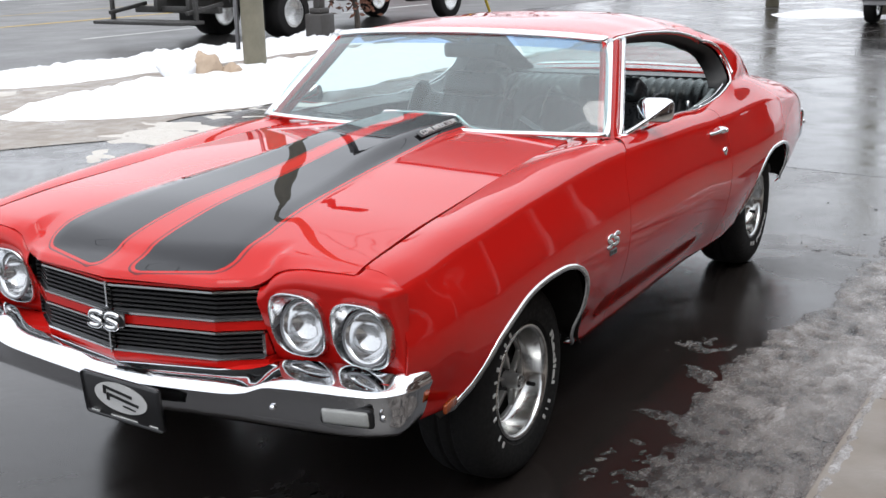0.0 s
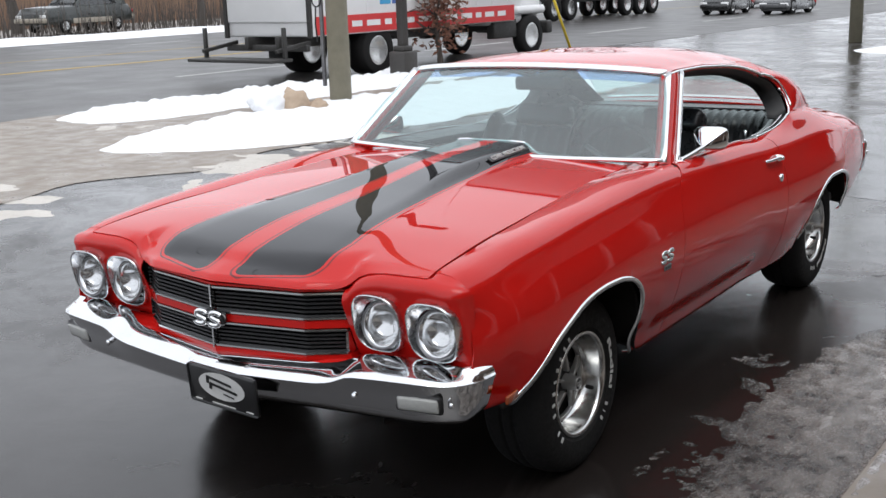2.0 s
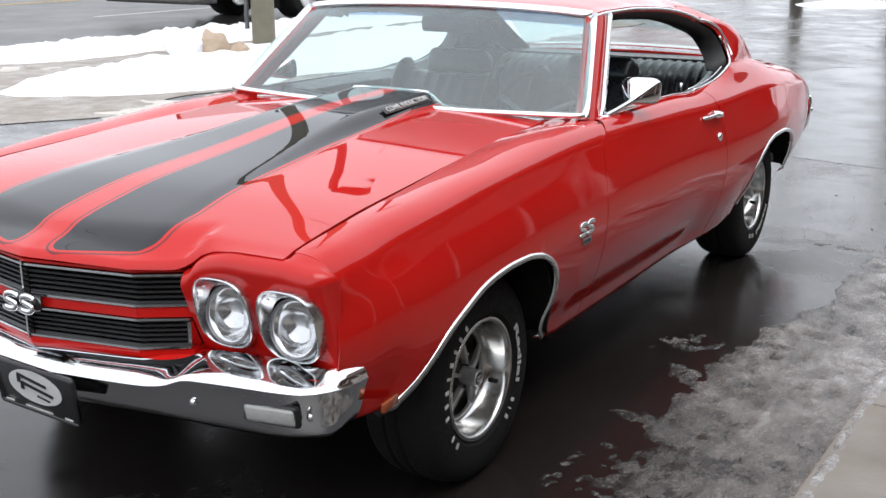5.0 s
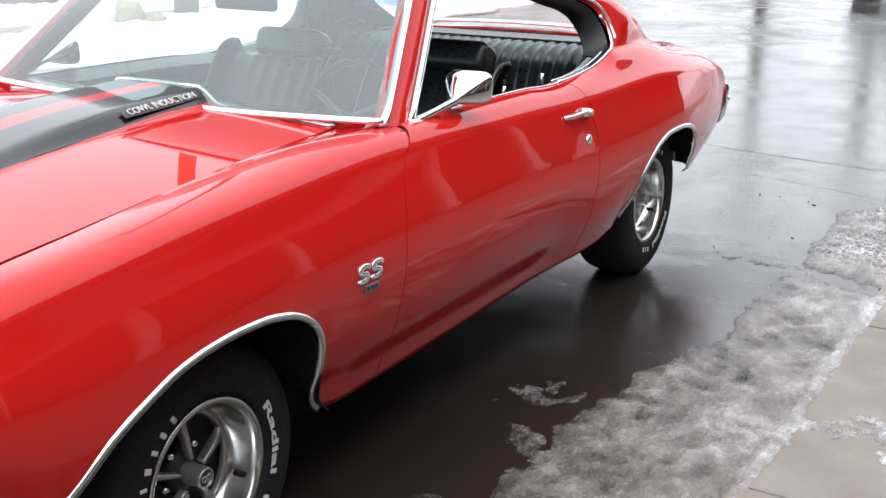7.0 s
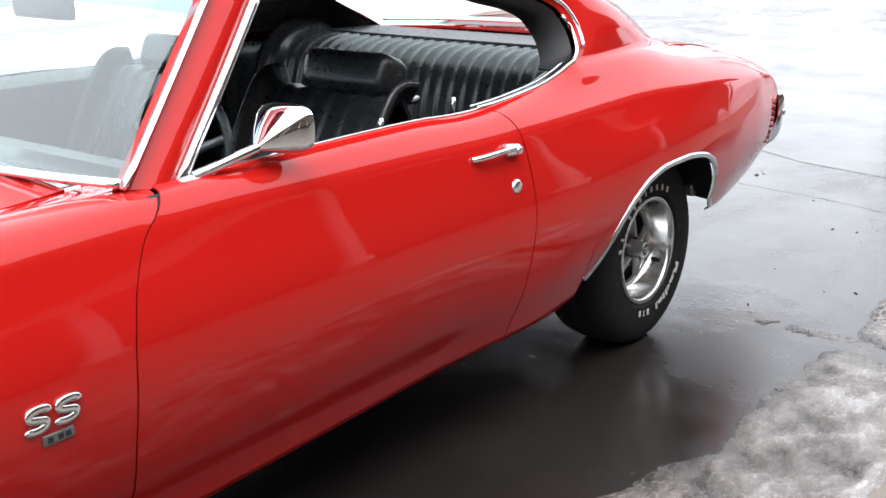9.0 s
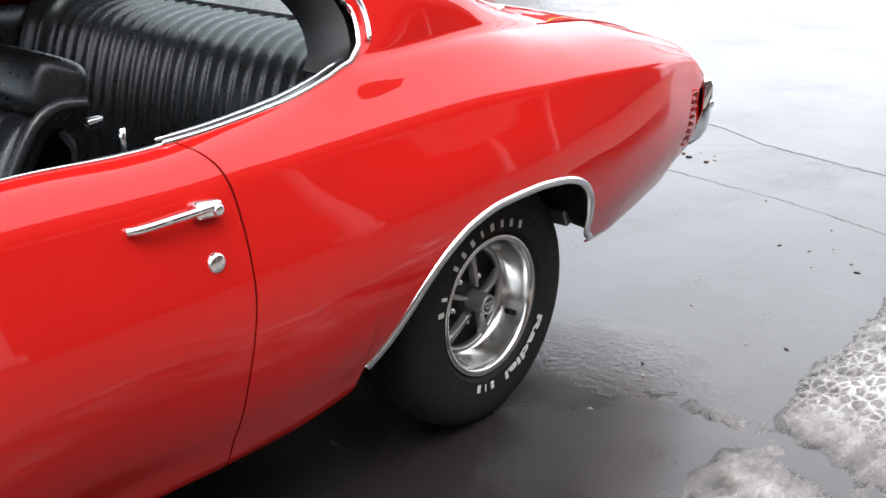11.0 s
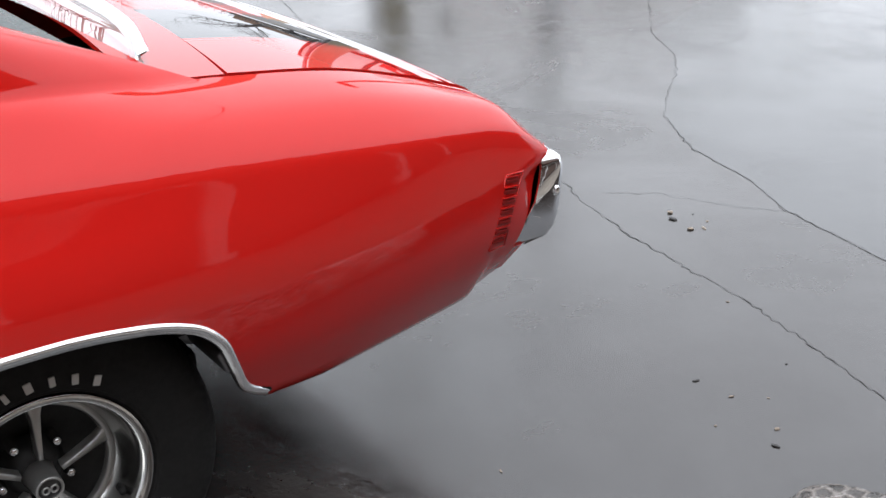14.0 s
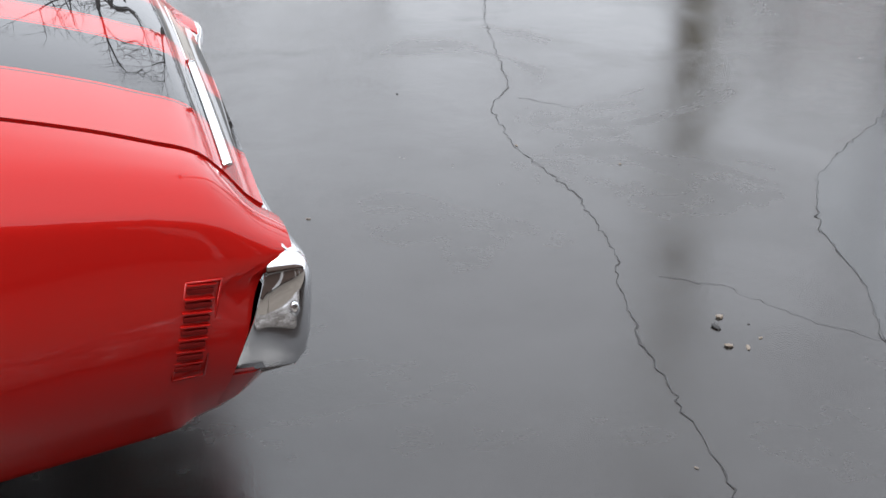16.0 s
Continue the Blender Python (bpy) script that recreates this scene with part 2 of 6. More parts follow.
def glass(name, tint=(.93, .97, .96), rough=0.0, haze=.025, head_on=.10):
    m = bpy.data.materials.new(name)
    m.use_nodes = True
    t = m.node_tree
    t.nodes.remove(t.nodes["Principled BSDF"])
    tr, gl = t.nodes.new("ShaderNodeBsdfTransparent"), t.nodes.new("ShaderNodeBsdfGlossy")
    tr.inputs[0].default_value = (*tint, 1)
    gl.inputs["Roughness"].default_value = rough
    fr = t.nodes.new("ShaderNodeLayerWeight")
    fr.inputs[0].default_value = .5
    pw = t.nodes.new("ShaderNodeMath")
    pw.operation = "POWER"
    pw.inputs[1].default_value = 4.5
    t.links.new(fr.outputs["Facing"], pw.inputs[0])
    mx = t.nodes.new("ShaderNodeMixShader")
    gain = t.nodes.new("ShaderNodeMath")
    gain.operation, gain.use_clamp = "MULTIPLY_ADD", True
    gain.inputs[1].default_value, gain.inputs[2].default_value = 1 - head_on, head_on
    t.links.new(pw.outputs[0], gain.inputs[0])
    t.links.new(gain.outputs[0], mx.inputs[0])
    t.links.new(tr.outputs[0], mx.inputs[1])
    t.links.new(gl.outputs[0], mx.inputs[2])
    # pale green diffuse share paints in the haze of sky light on the glass
    df, film = t.nodes.new("ShaderNodeBsdfDiffuse"), t.nodes.new("ShaderNodeMixShader")
    df.inputs[0].default_value = (.54, .68, .68, 1)
    film.inputs[0].default_value = haze
    t.links.new(mx.outputs[0], film.inputs[1])
    t.links.new(df.outputs[0], film.inputs[2])
    t.links.new(film.outputs[0], t.nodes["Material Output"].inputs[0])
    return m


M_GLASS = glass("window_glass", (.80, .90, .88))
M_SCREEN = glass("windscreen_glass", (.60, .75, .74), 0.0, .065, .15)
M_TINT = glass("blue_tint_band", (.35, .50, .85), 0.0, .01, .02)

# ---- the car: body lines, front axle at y = 0, its nose towards -y ----
car = thing("muscle_car", "glossy red two-door muscle car with black hood stripes", "car")

half_w = ip([(-.86, .85), (-.80, .872), (-.774, .879), (-.75, .888), (-.65, .917), (-.5, .936), (-.3, .945), (0, .946), (.5, .938), (1.2, .930), (1.8, .925),
             (2.3, .932), (2.85, .940), (3.2, .922), (3.5, .887), (3.72, .843), (3.83, .826), (3.9, .808)])
crest_z = ip([(-.86, .815), (-.80, .834), (-.75, .846), (-.55, .876), (-.3, .908), (0, .935), (.45, .953), (.88, .958), (1.4, .940), (2.0, .908),
              (2.3, .900), (2.7, .885), (2.92, .862), (3.21, .828), (3.38, .802), (3.65, .752), (3.76, .718), (3.82, .676), (3.87, .637)])
crest_in = ip([(-.86, .025), (-.75, .04), (-.5, .075), (.5, .085), (1.4, .070), (2.1, .065), (2.6, .075), (3.2, .055), (3.6, .038), (3.9, .034)])
low_z = ip([(-.9, .45), (-.76, .444), (-.60, .438), (-.5, .36), (-.4, .335), (.45, .30), (.6, .285), (2.2, .285), (2.4, .31), (3.1, .357), (3.2, .350), (3.35, .334), (3.69, .330), (3.76, .332), (3.868, .340), (3.9, .345)])
top_x = ip([(-.86, .745), (-.836, .745), (.806, .648), (.885, .70)])
top_z = ip([(-.86, .845), (-.836, .855), (-.6, .888), (0, .935), (.5, .962), (.806, .976), (.885, .982)])
sill_x = ip([(.885, .785), (2.05, .785), (2.43, .782), (2.6, .775), (2.9, .745), (3.1, .700), (3.25, .668), (3.44, .658), (3.63, .650), (3.76, .645), (3.9, .64)])
sill_z = ip([(.885, .986), (1.4, .982), (1.7, .975), (2.05, .955), (2.25, .965), (2.37, .988), (2.43, 1.005), (2.55, 1.000), (2.75, .985), (2.9, .965), (3.1, .925),
             (3.25, .900), (3.44, .864), (3.63, .803), (3.70, .774), (3.765, .744), (3.80, .704), (3.83, .660), (3.87, .625)])
arch_f = ip([(-.61, .428), (-.588, .434), (-.57, .444), (-.47, .518), (-.37, .595), (-.27, .640), (-.19, .667), (-.10, .682), (0, .688), (.085, .686),
             (.18, .671), (.25, .645), (.31, .600), (.345, .545), (.365, .48), (.385, .40), (.42, .34), (.47, .30)])
arch_r = ip([(2.33, .37), (2.375, .41), (2.43, .487), (2.48, .545), (2.55, .598), (2.62, .628), (2.72, .643), (2.85, .638), (2.97, .618),
             (3.055, .585), (3.105, .535), (3.130, .47), (3.155, .412), (3.205, .370)])


def section(y, tx, tz):
    w, zc, zr = half_w(y), crest_z(y), low_z(y)
    xc = w - crest_in(y)
    h = zc - zr
    t0, t1 = (.16, lerp(.110, .085, sm(1.7, 2.25, y))) if .2 < y < 2.6 else ((.06, .04) if y < .2 else (.085, .065))
    k, e = sm(3.1, 3.6, y), sm(1.7, 2.25, y)
    t0, t1 = lerp(t0, .112, k), lerp(t1, .094, k)
    tm = lerp(tz, min(tz, float(np.interp(y, [2.05, 3.1], [.953, .922]))), sm(2.05, 2.2, y) * sm(3.2, 3.0, y))
    c = [(w - t0, zr), (w - t1, zr + .008), (w - lerp(lerp(.095, .062, e) if .2 < y < 2.6 else (.035 if y < .2 else .046), .066, k), zr + .12 * h), (w - lerp(lerp(.042, .022, e) if .2 < y < 2.6 else .016, .030, k), zr + .26 * h), (w - lerp(lerp(.010, .003, e) if .2 < y < 2.6 else (.004 if y > .2 else -.001), .006, k), zr + .42 * h),
         (w + .002, zr + .58 * h), (w - lerp(.012, .003, k), zr + .74 * h), (xc + .020, zc - lerp(.045, .030, k)), (xc + .007, zc - .010), (lerp(xc, tx, .30), lerp(zc, tm, .45) + .008), (lerp(xc, tx, .7), lerp(zc, tz, .78) + .006), (tx, tz)]
    if y < .80:
        k = sm(.1, .79, y)
        c[-3] = tuple(lerp(a, b, k) for a, b in zip(c[-3], (.832, .974)))
        c[-2] = tuple(lerp(a, b, k) for a, b in zip(c[-2], (.778, .986)))
    return chaikin(c, 3)


def side_rows(ys, tops, shift=None, split=.715):
    """Rows of side points at the stations ys, from the sill down to the rocker or the wheel arch."""
    rows = []
    for y in ys:
        tx, tz = tops(y)
        s = section(y, tx, tz)
        zb = low_z(y)
        if -.64 < y < .47:
            zb = max(zb, arch_f(y))
        if 2.33 < y < 3.205:
            zb = max(zb, arch_r(y))
        xs, zs = np.array([p[0] for p in s]), np.array([p[1] for p in s])
        arc = np.r_[0, np.cumsum(np.hypot(np.diff(xs), np.diff(zs)))]
        k0 = float(np.interp(zb, zs, arc)) if zb > zs[0] else 0.0
        cut = min(max(split, zb + .02), crest_z(y) - .03)
        k1 = float(np.interp(cut, zs, arc))
        us = np.r_[np.linspace(k0, k1, 22)[:-1], np.linspace(k1, arc[-1], 26)]
        row = []
        for u in us:
            x, z = float(np.interp(u, arc, xs)), float(np.interp(u, arc, zs))
            row.append((x, y + (shift(y, z) if shift else 0.0), z))
        rows.append(row)
    return rows


def stations(a, b, n, *dense):
    ys = set(np.round(np.linspace(a, b, n), 4))
    for lo, hi, k in dense:
        ys |= set(np.round(np.linspace(lo, hi, k), 4))
    return sorted(y for y in ys if a - 1e-4 <= y <= b + 1e-4)


DOOR_F, DOOR_R = .80, 2.070
gap_f = ip([(.25, -.08), (.41, -.085), (.55, -.095), (.70, -.085), (.80, -.06), (.88, -.02), (.92, .01), (.955, .055), (1.0, .10)])
gap_r = ip([(.25, -.06), (.5, -.05), (.6, -.035), (.7, -.02), (.81, -.016), (.87, -.018), (.91, -.026), (.94, -.045), (.955, -.062), (1.0, -.09)])
tail_y = ip([(.38, -.118), (.436, -.100), (.52, -.072), (.606, -.043), (.618, -.010), (.628, .0), (.9, .0)])

for mirror in (False, True):
    f_rows = side_rows(stations(-.776, DOOR_F - .002, 46, (-.68, -.3, 24), (.2, .5, 30)), lambda y: (top_x(y), top_z(y)),
                       lambda y, z: gap_f(z) * sm(.45, .79, y) + .02 * sm(-.70, -.80, y) * (z - .8) / .2)
    sheet("fender", f_rows, M_PAINT, car, (1, 0, 0), .004, mirror)
    d_rows = side_rows(stations(DOOR_F + .002, DOOR_R - .002, 40), lambda y: (sill_x(y), sill_z(y)),
                       lambda y, z: gap_f(z) * sm(1.3, .81, y) + gap_r(z) * sm(1.6, 2.06, y))
    door = sheet("door", d_rows, M_PAINT, car, (1, 0, 0), .004, mirror)
    # dark seal behind each door gap
    for yd, gap in ((DOOR_F, gap_f), (DOOR_R, gap_r)):
        s_ = section(yd, sill_x(max(yd, .9)), sill_z(max(yd, .9)))
        rows = [[(x - .0065, yd + gap(z) + d, z - .002) for d in (-.02, 0, .02)] for x, z in s_[2:-18]]
        sheet("gap_seal", rows, M_SEAL, car, (1, 0, 0), .003, mirror)
    # bright lips of the wheel arches
    for nm, arch, a, b in (("arch_moulding", arch_f, -.592, .455), ("arch_moulding", arch_r, 2.345, 3.200)):
        pts = []
        ys = stations(a, b, 60, (a, a + .12, 14), (b - .16, b, 26))
        for y in ys:
            z = arch(y)
            s = section(y, sill_x(max(y, .9)), .95)
            x = float(np.interp(z, [p[1] for p in s], [p[0] for p in s]))
            pts.append(((-x if mirror else x), y, z))
        bm = bmesh.new()
        prof = [(-.010, -.006), (-.007, .006), (.0, .0045), (.0025, .007), (.006, .0055), (.009, .0)]
        rings = []
        for i, p in enumerate(pts):
            t = (Vector(pts[min(i + 1, len(pts) - 1)]) - Vector(pts[max(i - 1, 0)]))
            t.x = 0
            t.normalize()
            n = Vector((0, -t.z, t.y))
            if n.z < 0:
                n = -n
            o = -1 if mirror else 1
            rings.append([bm.verts.new(Vector(p) + n * u + Vector((o * v, 0, 0))) for u, v in prof])
        for r0, r1 in zip(rings[:-1], rings[1:]):
            for k in range(len(prof) - 1):
                bm.faces.new((r0[k], r0[k + 1], r1[k + 1], r1[k]))
        bmesh.ops.recalc_face_normals(bm, faces=bm.faces)
        part(nm, bm, M_BRIGHT, car, "bright metal lip of the wheel arch")
    # dark wheel house behind each arch
    for yc, arch, a, b in ((-.10, arch_f, -.64, .46), (2.77, arch_r, 2.34, 3.205)):
        rows = []
        for y in stations(a, b, 40, (b - .15, b, 14)):
            z = arch(y)
            rows.append([(.90 - .05 * sm(.5, .3, z), y, z + .004), (.88 - .05 * sm(.5, .3, z), y, z + .02), (.70, y, z + .035), (.45, y, z + .03), (.43, y, .30)])
        sheet("wheel_house", rows, M_UNDER, car, (0, 0, -1), .004, mirror, crisp=False)

    o = -1 if mirror else 1
    part("side_marker", box((.012, .085, .026), Matrix.Translation((o * (half_w(-.62) - .010), -.625, .474)) @ Matrix.Rotation(radians(7 * o), 4, "Z"), .004), M_AMBER, car, "amber side marker lens")

# ---- hood ----
hood_edge_x = ip([(-.84, .7415), (.80, .6445)])


def hood_front(x):
    a = abs(x)
    y = float(np.interp(a, [0, .33, .44, .50, .7415], [-.975, -.918, -.854, -.822, -.812]))
    z = float(np.interp(a, [0, .43, .465, .49, .53, .60, .7415], [.803, .800, .812, .836, .852, .860, .860]))
    return y, z


def hood_z(x, y):
    e = top_z(y)
    ex = hood_edge_x(y)
    a = abs(x) / ex
    z = e + .020 * (1 - a * a) * sm(-.95, -.5, y) + .004 * (1 - a * a)
    # raised middle and the cowl bulge
    rise = ip([(-1, 0), (-.55, .004), (-.1, .014), (.35, .036), (.8, .046)])(y)
    hw = ip([(-1, .36), (-.3, .29), (.3, .215), (.8, .205)])(y)
    z += rise * (1 - sm(hw - .05, hw + .035, abs(x)))
    return z


rows = []
nx = 72
for j in range(64):
    v = j / 63
    v = v ** 1.25
    row = []
    for i in range(nx + 1):
        u = i / nx * 2 - 1
        x0 = u * .7415
        yf, zf = hood_front(x0)
        y = lerp(yf, .80 + .012 * (1 - abs(u)), v)
        x = u * hood_edge_x(max(y, -.836))
        d = y - yf
        reach = .16 if abs(x0) < .46 else .05
        z = lerp(zf, hood_z(x, y), sm(-reach * .55, reach, d) if d < reach else 1.0)
        if d < 1e-6:
            z = zf
        row.append((x, y, z))
    rows.append(row)
sheet("hood", rows, M_HOOD, car, (0, 0, 1), .014, label="red hood with two wide black stripes and a raised cowl bulge")
pts = [(x, .806 + .012 * (1 - abs(x) / .6445), hood_z(x, .80) + .001) for x in np.linspace(-.64, .64, 60)]
strip(pts, .014, .006, (0, 1, 0), M_BRIGHT, "cowl_moulding", car)

# cowl below the windscreen
rows = [[(x, y, z - .012) for x in np.linspace(-.76, .76, 9)] for y, z in ((.79, .965), (.90, .975), (.98, .985))]
sheet("cowl_panel", rows, M_BLACKPAINT, car, (0, 0, 1), .01)

# ---- front panels with the lamps ----
def wing_z(x):
    s = [p for p in section(-.766, top_x(-.766), top_z(-.766)) if p[1] > .74][::-1]
    return float(np.interp(x, [p[0] for p in s], [p[1] for p in s]))


LAMPS = ((.558, .704), (.760, .702))
brow_z = ip([(.44, .797), (.46, .806), (.487, .832), (.53, .849), (.594, .858), (.7415, .858), (.79, .851), (.83, .845), (.855, .838), (.868, .830), (.875, .818)])
brow_y = ip([(.44, -.868), (.50, -.853), (.7415, -.847), (.79, -.843), (.83, -.833), (.855, -.815), (.868, -.795), (.875, -.772)])
face_y = ip([(.44, -.79), (.80, -.786), (.848, -.786), (.862, -.785), (.870, -.781), (.875, -.772)])
for mirror in (False, True):
    rows = []
    for x in sorted({.448, .456, .865, .869, .872, .875} | set(np.round(np.arange(.462, .864, .007), 4))):
        zt, yt, yb = brow_z(x), brow_y(x), face_y(x)
        col = [(x, yb + .03, .565), (x, yb + .008, .585), (x, yb, .60)]
        q = min(1.0, (-.766 - yt) / .075)
        roll = [(yt + .011 * q + dy * q, zt - dz * q) for dy, dz in ((-.004, .042), (-.004, .034), (-.002, .026), (.002, .018), (.008, .011), (.016, .0055), (.024, .002), (.032, 0))]
        for k in range(1, 35):
            t = k / 35
            col.append((x, lerp(yb, yt + .011 * q, t), lerp(.60, zt - .052 * q, t)))
        col += [(x, *p) for p in roll]
        ye = roll[-1][0]
        col += [(x, ye + .018 * t, zt - .010 * t) for t in (.35, .7, 1)] if x < .745 else [(x, lerp(ye, -.766, t), lerp(zt, wing_z(x) - .0015, t)) for t in (.35, .7, 1)]
        rows.append(col)
    ob = sheet("lamp_panel", rows, M_PAINT, car, (0, -1, 0), .004, mirror, label="red front panel round the twin headlamps")
    # openings behind the lamps
    bm = bmesh.new()
    bm.from_mesh(ob.data)
    hole = [f for f in bm.faces for hx, hz in LAMPS if abs((abs(f.calc_center_median().x) - hx) / .081) ** 2.8 + abs((f.calc_center_median().z - hz) / .083) ** 2.8 < 1]
    bmesh.ops.delete(bm, geom=hole, context="FACES")
    bm.to_mesh(ob.data)
    bm.free()


M_RIM = varied("satin_lamp_rim", (.66, .67, .68), (.56, .57, .58), 12, (.20, .30), metal=1.0)


def bezel(hx, hz, y, r, sgn, parent):
    """A squarish chrome rim with a round lamp in it."""
    def ring(s, yy, pw=2.6):
        out = []
        for k in range(56):
            a = 2 * PI * k / 56
            c, q = math.cos(a), math.sin(a)
            out.append((sgn * (hx + s * r * abs(c) ** (2 / pw) * (1 if c > 0 else -1)), yy, hz + s * r * 1.03 * abs(q) ** (2 / pw) * (1 if q > 0 else -1)))
        return out
    lean = lambda pts: [(x, yy - .22 * (z - hz), z) for x, yy, z in pts]
    rim = sheet("lamp_bezel", [lean(ring(s, y + o, p)) for s, o, p in ((1.0, .034, 2.9), (1.0, -.006, 2.9), (.985, -.012, 2.9), (.965, -.013, 2.85), (.945, -.010, 2.8), (.925, -.004, 2.7), (.89, .004, 2.5), (.83, .012, 2.3), (.74, .020, 2.1))],
                M_RIM, parent, (0, -1, 0), 0, False, "chrome headlamp bezel", closed=True)
    # the sealed-beam lamp: bowl and clear fluted glass
    bowl = bmesh.new()
    R = .0655
    y = y + .008
    prof = [(-.050, .004), (-.046, .03), (-.032, .050), (-.012, .058), (.0, R - .001), (.0, R + .004)]
    bowl = turned([(-a, b) for a, b in prof], 40)
    tilt = Matrix.Rotation(radians(-11), 4, "X")
    m = Matrix.Translation((sgn * (hx + .009), y, hz - .006)) @ tilt @ Matrix.Rotation(radians(90), 4, "Z")
    bmesh.ops.transform(bowl, matrix=m, verts=bowl.verts)
    part("lamp_reflector", bowl, M_BRIGHT, rim, "silver reflector bowl")
    lens = turned([(.016 * (1 - (q / R) ** 2) + .004, q) for q in np.linspace(0, R, 9)], 40)
    bmesh.ops.transform(lens, matrix=Matrix.Translation((sgn * (hx + .009), y, hz - .006)) @ tilt @ Matrix.Rotation(radians(-90), 4, "Z"), verts=lens.verts)
    g = part("lamp_lens", lens, M_FLUTE, rim, "clear fluted headlamp glass")
    g.visible_shadow = False
    ringm = turned([(-.002, R + .001), (.006, R + .002), (.007, R + .006), (.0, R + .010)], 40)
    bmesh.ops.transform(ringm, matrix=Matrix.Translation((sgn * (hx + .009), y, hz - .006)) @ tilt @ Matrix.Rotation(radians(-90), 4, "Z"), verts=ringm.verts)
    part("lamp_ring", ringm, M_GREY, rim)
    back = bmesh.new()
    add_box(back, (r * 1.95, .004, r * 1.95), Matrix.Translation((sgn * hx, y + .055, hz)) @ tilt)
    part("lamp_back", back, M_ALU, rim, "dull silver lamp bucket", False)
    sc = bmesh.new()
    bmesh.ops.create_uvsphere(sc, u_segments=10, v_segments=6, radius=.008, matrix=Matrix.Translation((sgn * (hx - .062), y - .010, hz + .062)))
    part("adjusting_screw", sc, M_CHROME, rim)


M_FLUTE = bpy.data.materials.new("fluted_glass")
M_FLUTE.use_nodes = True
_n = Net(M_FLUTE)
_n.set("Roughness", .10)
_n.b.inputs["Base Color"].default_value = (.30, .31, .32, 1)
_w = _n.node("ShaderNodeTexWave", wave_type="BANDS", bands_direction="X")
_w.inputs["Scale"].default_value = 26
_w.inputs["Distortion"].default_value = .4
_n.link(_n.coords(), _w.inputs["Vector"])
_n.bump(_n.math("ADD", _w.outputs["Fac"], _n.noise(45, 2)), .6, .005)
_t = _n.node("ShaderNodeBsdfTransparent")
_m = _n.node("ShaderNodeMixShader")
_m.inputs[0].default_value = .20
_n.link(_t.outputs[0], _m.inputs[1])
_n.link(_n.b.outputs[0], _m.inputs[2])
_n.link(_m.outputs[0], _n.out.inputs[0])
for sgn in (1, -1):
    bezel(.558, .704, -.825, .0895, sgn, car)
    bezel(.760, .702, -.823, .0895, sgn, car)

# ---- grille ----


def g_pt(s, z, d=0.0):
    """A point of the grille: s across, d metres in front of its face."""
    a = abs(s)
    y = float(np.interp(a, [0, .33, .45], [-.968, -.900, -.818]))
    return Vector((s, y - d - .0, z))


def g_bar(bm, s0, s1, z, hz, d0, d1, n=12):
    ss = [s0 + (s1 - s0) * k / n for k in range(n + 1)]
    if s0 < .33 < s1:
        ss = sorted(set(ss) | {.33})
    if s0 < -.33 < s1:
        ss = sorted(set(ss) | {-.33})
    rings = []
    for s in ss:
        rings.append([bm.verts.new(g_pt(s, zz, dd)) for zz, dd in ((z - hz, d0), (z - hz * .8, d1), (z + hz * .8, d1), (z + hz, d0))])
    for a, b in zip(rings[:-1], rings[1:]):
        for k in range(3):
            bm.faces.new((a[k], b[k], b[k + 1], a[k + 1]))
    bm.faces.new(rings[0])
    bm.faces.new(rings[-1][::-1])


grille = thing("grille", "", "")
grille.parent = car
for sgn in (1, -1):
    for z0, z1 in ((.704, .782), (.594, .668)):
        bm = bmesh.new()
        a, b = (.006, .441) if sgn > 0 else (-.441, -.006)
        g_bar(bm, a, b, (z0 + z1) / 2, (z1 - z0) / 2, -.062, -.06)
        part("grille_back", bm, M_GRILLE, grille, "", False)
        for k in range(6):
            z = lerp(z0, z1, (k + .5) / 6)
            bm = bmesh.new()
            g_bar(bm, a, b, z, .0035, -.055, -.008)
            bmesh.ops.recalc_face_normals(bm, faces=bm.faces)
            part("grille_slat", bm, M_GRILLE, grille, "", False)
        bm = bmesh.new()
        g_bar(bm, a, b, z1, .0035, -.03, .006)
        g_bar(bm, a, b, z0, .0035, -.03, .006)
        for e in ((a, b)[sgn > 0],):
            g_bar(bm, e - .0035, e + .0035, (z0 + z1) / 2, (z1 - z0) / 2, -.03, .006, 1)
        bmesh.ops.recalc_face_normals(bm, faces=bm.faces)
        part("grille_frame", bm, M_BRIGHT, grille, "thin bright frame of the black grille", False)
for zc, hz, nm in ((.686, .0155, "grille_bar"), (.788 + .004, .004, "grille_top"), (.580, .011, "grille_base")):
    bm = bmesh.new()
    g_bar(bm, -.447, .447, zc, hz, -.05, .002, 24)
    bmesh.ops.recalc_face_normals(bm, faces=bm.faces)
    part(nm, bm, M_PAINT, grille, "red painted bar across the grille", False)
bm = box((.006, .02, .205), Matrix.Translation((0, -.968, .688)))
part("grille_divider", bm, M_BRIGHT, grille, "", False)


def s_badge(m, size, name, parent, mat, r):
    """A bent chrome bar of two bows, as on the badge."""
    pts = [(.42, .34), (.36, .46), (.15, .52), (-.15, .52), (-.36, .44), (-.42, .26), (-.34, .10), (-.1, .03), (.1, -.03), (.34, -.10), (.42, -.26), (.36, -.44), (.15, -.52), (-.15, -.52), (-.36, -.46), (-.42, -.34)]
    path = chaikin([(x * size * 1.06 + .20 * z * size, 0, z * size * .80) for x, z in pts], 2)
    bm = tube(path, r, 8)
    bmesh.ops.transform(bm, matrix=m @ Matrix.Diagonal((1, .6, 1, 1)), verts=bm.verts)
    return part(name, bm, mat, parent)


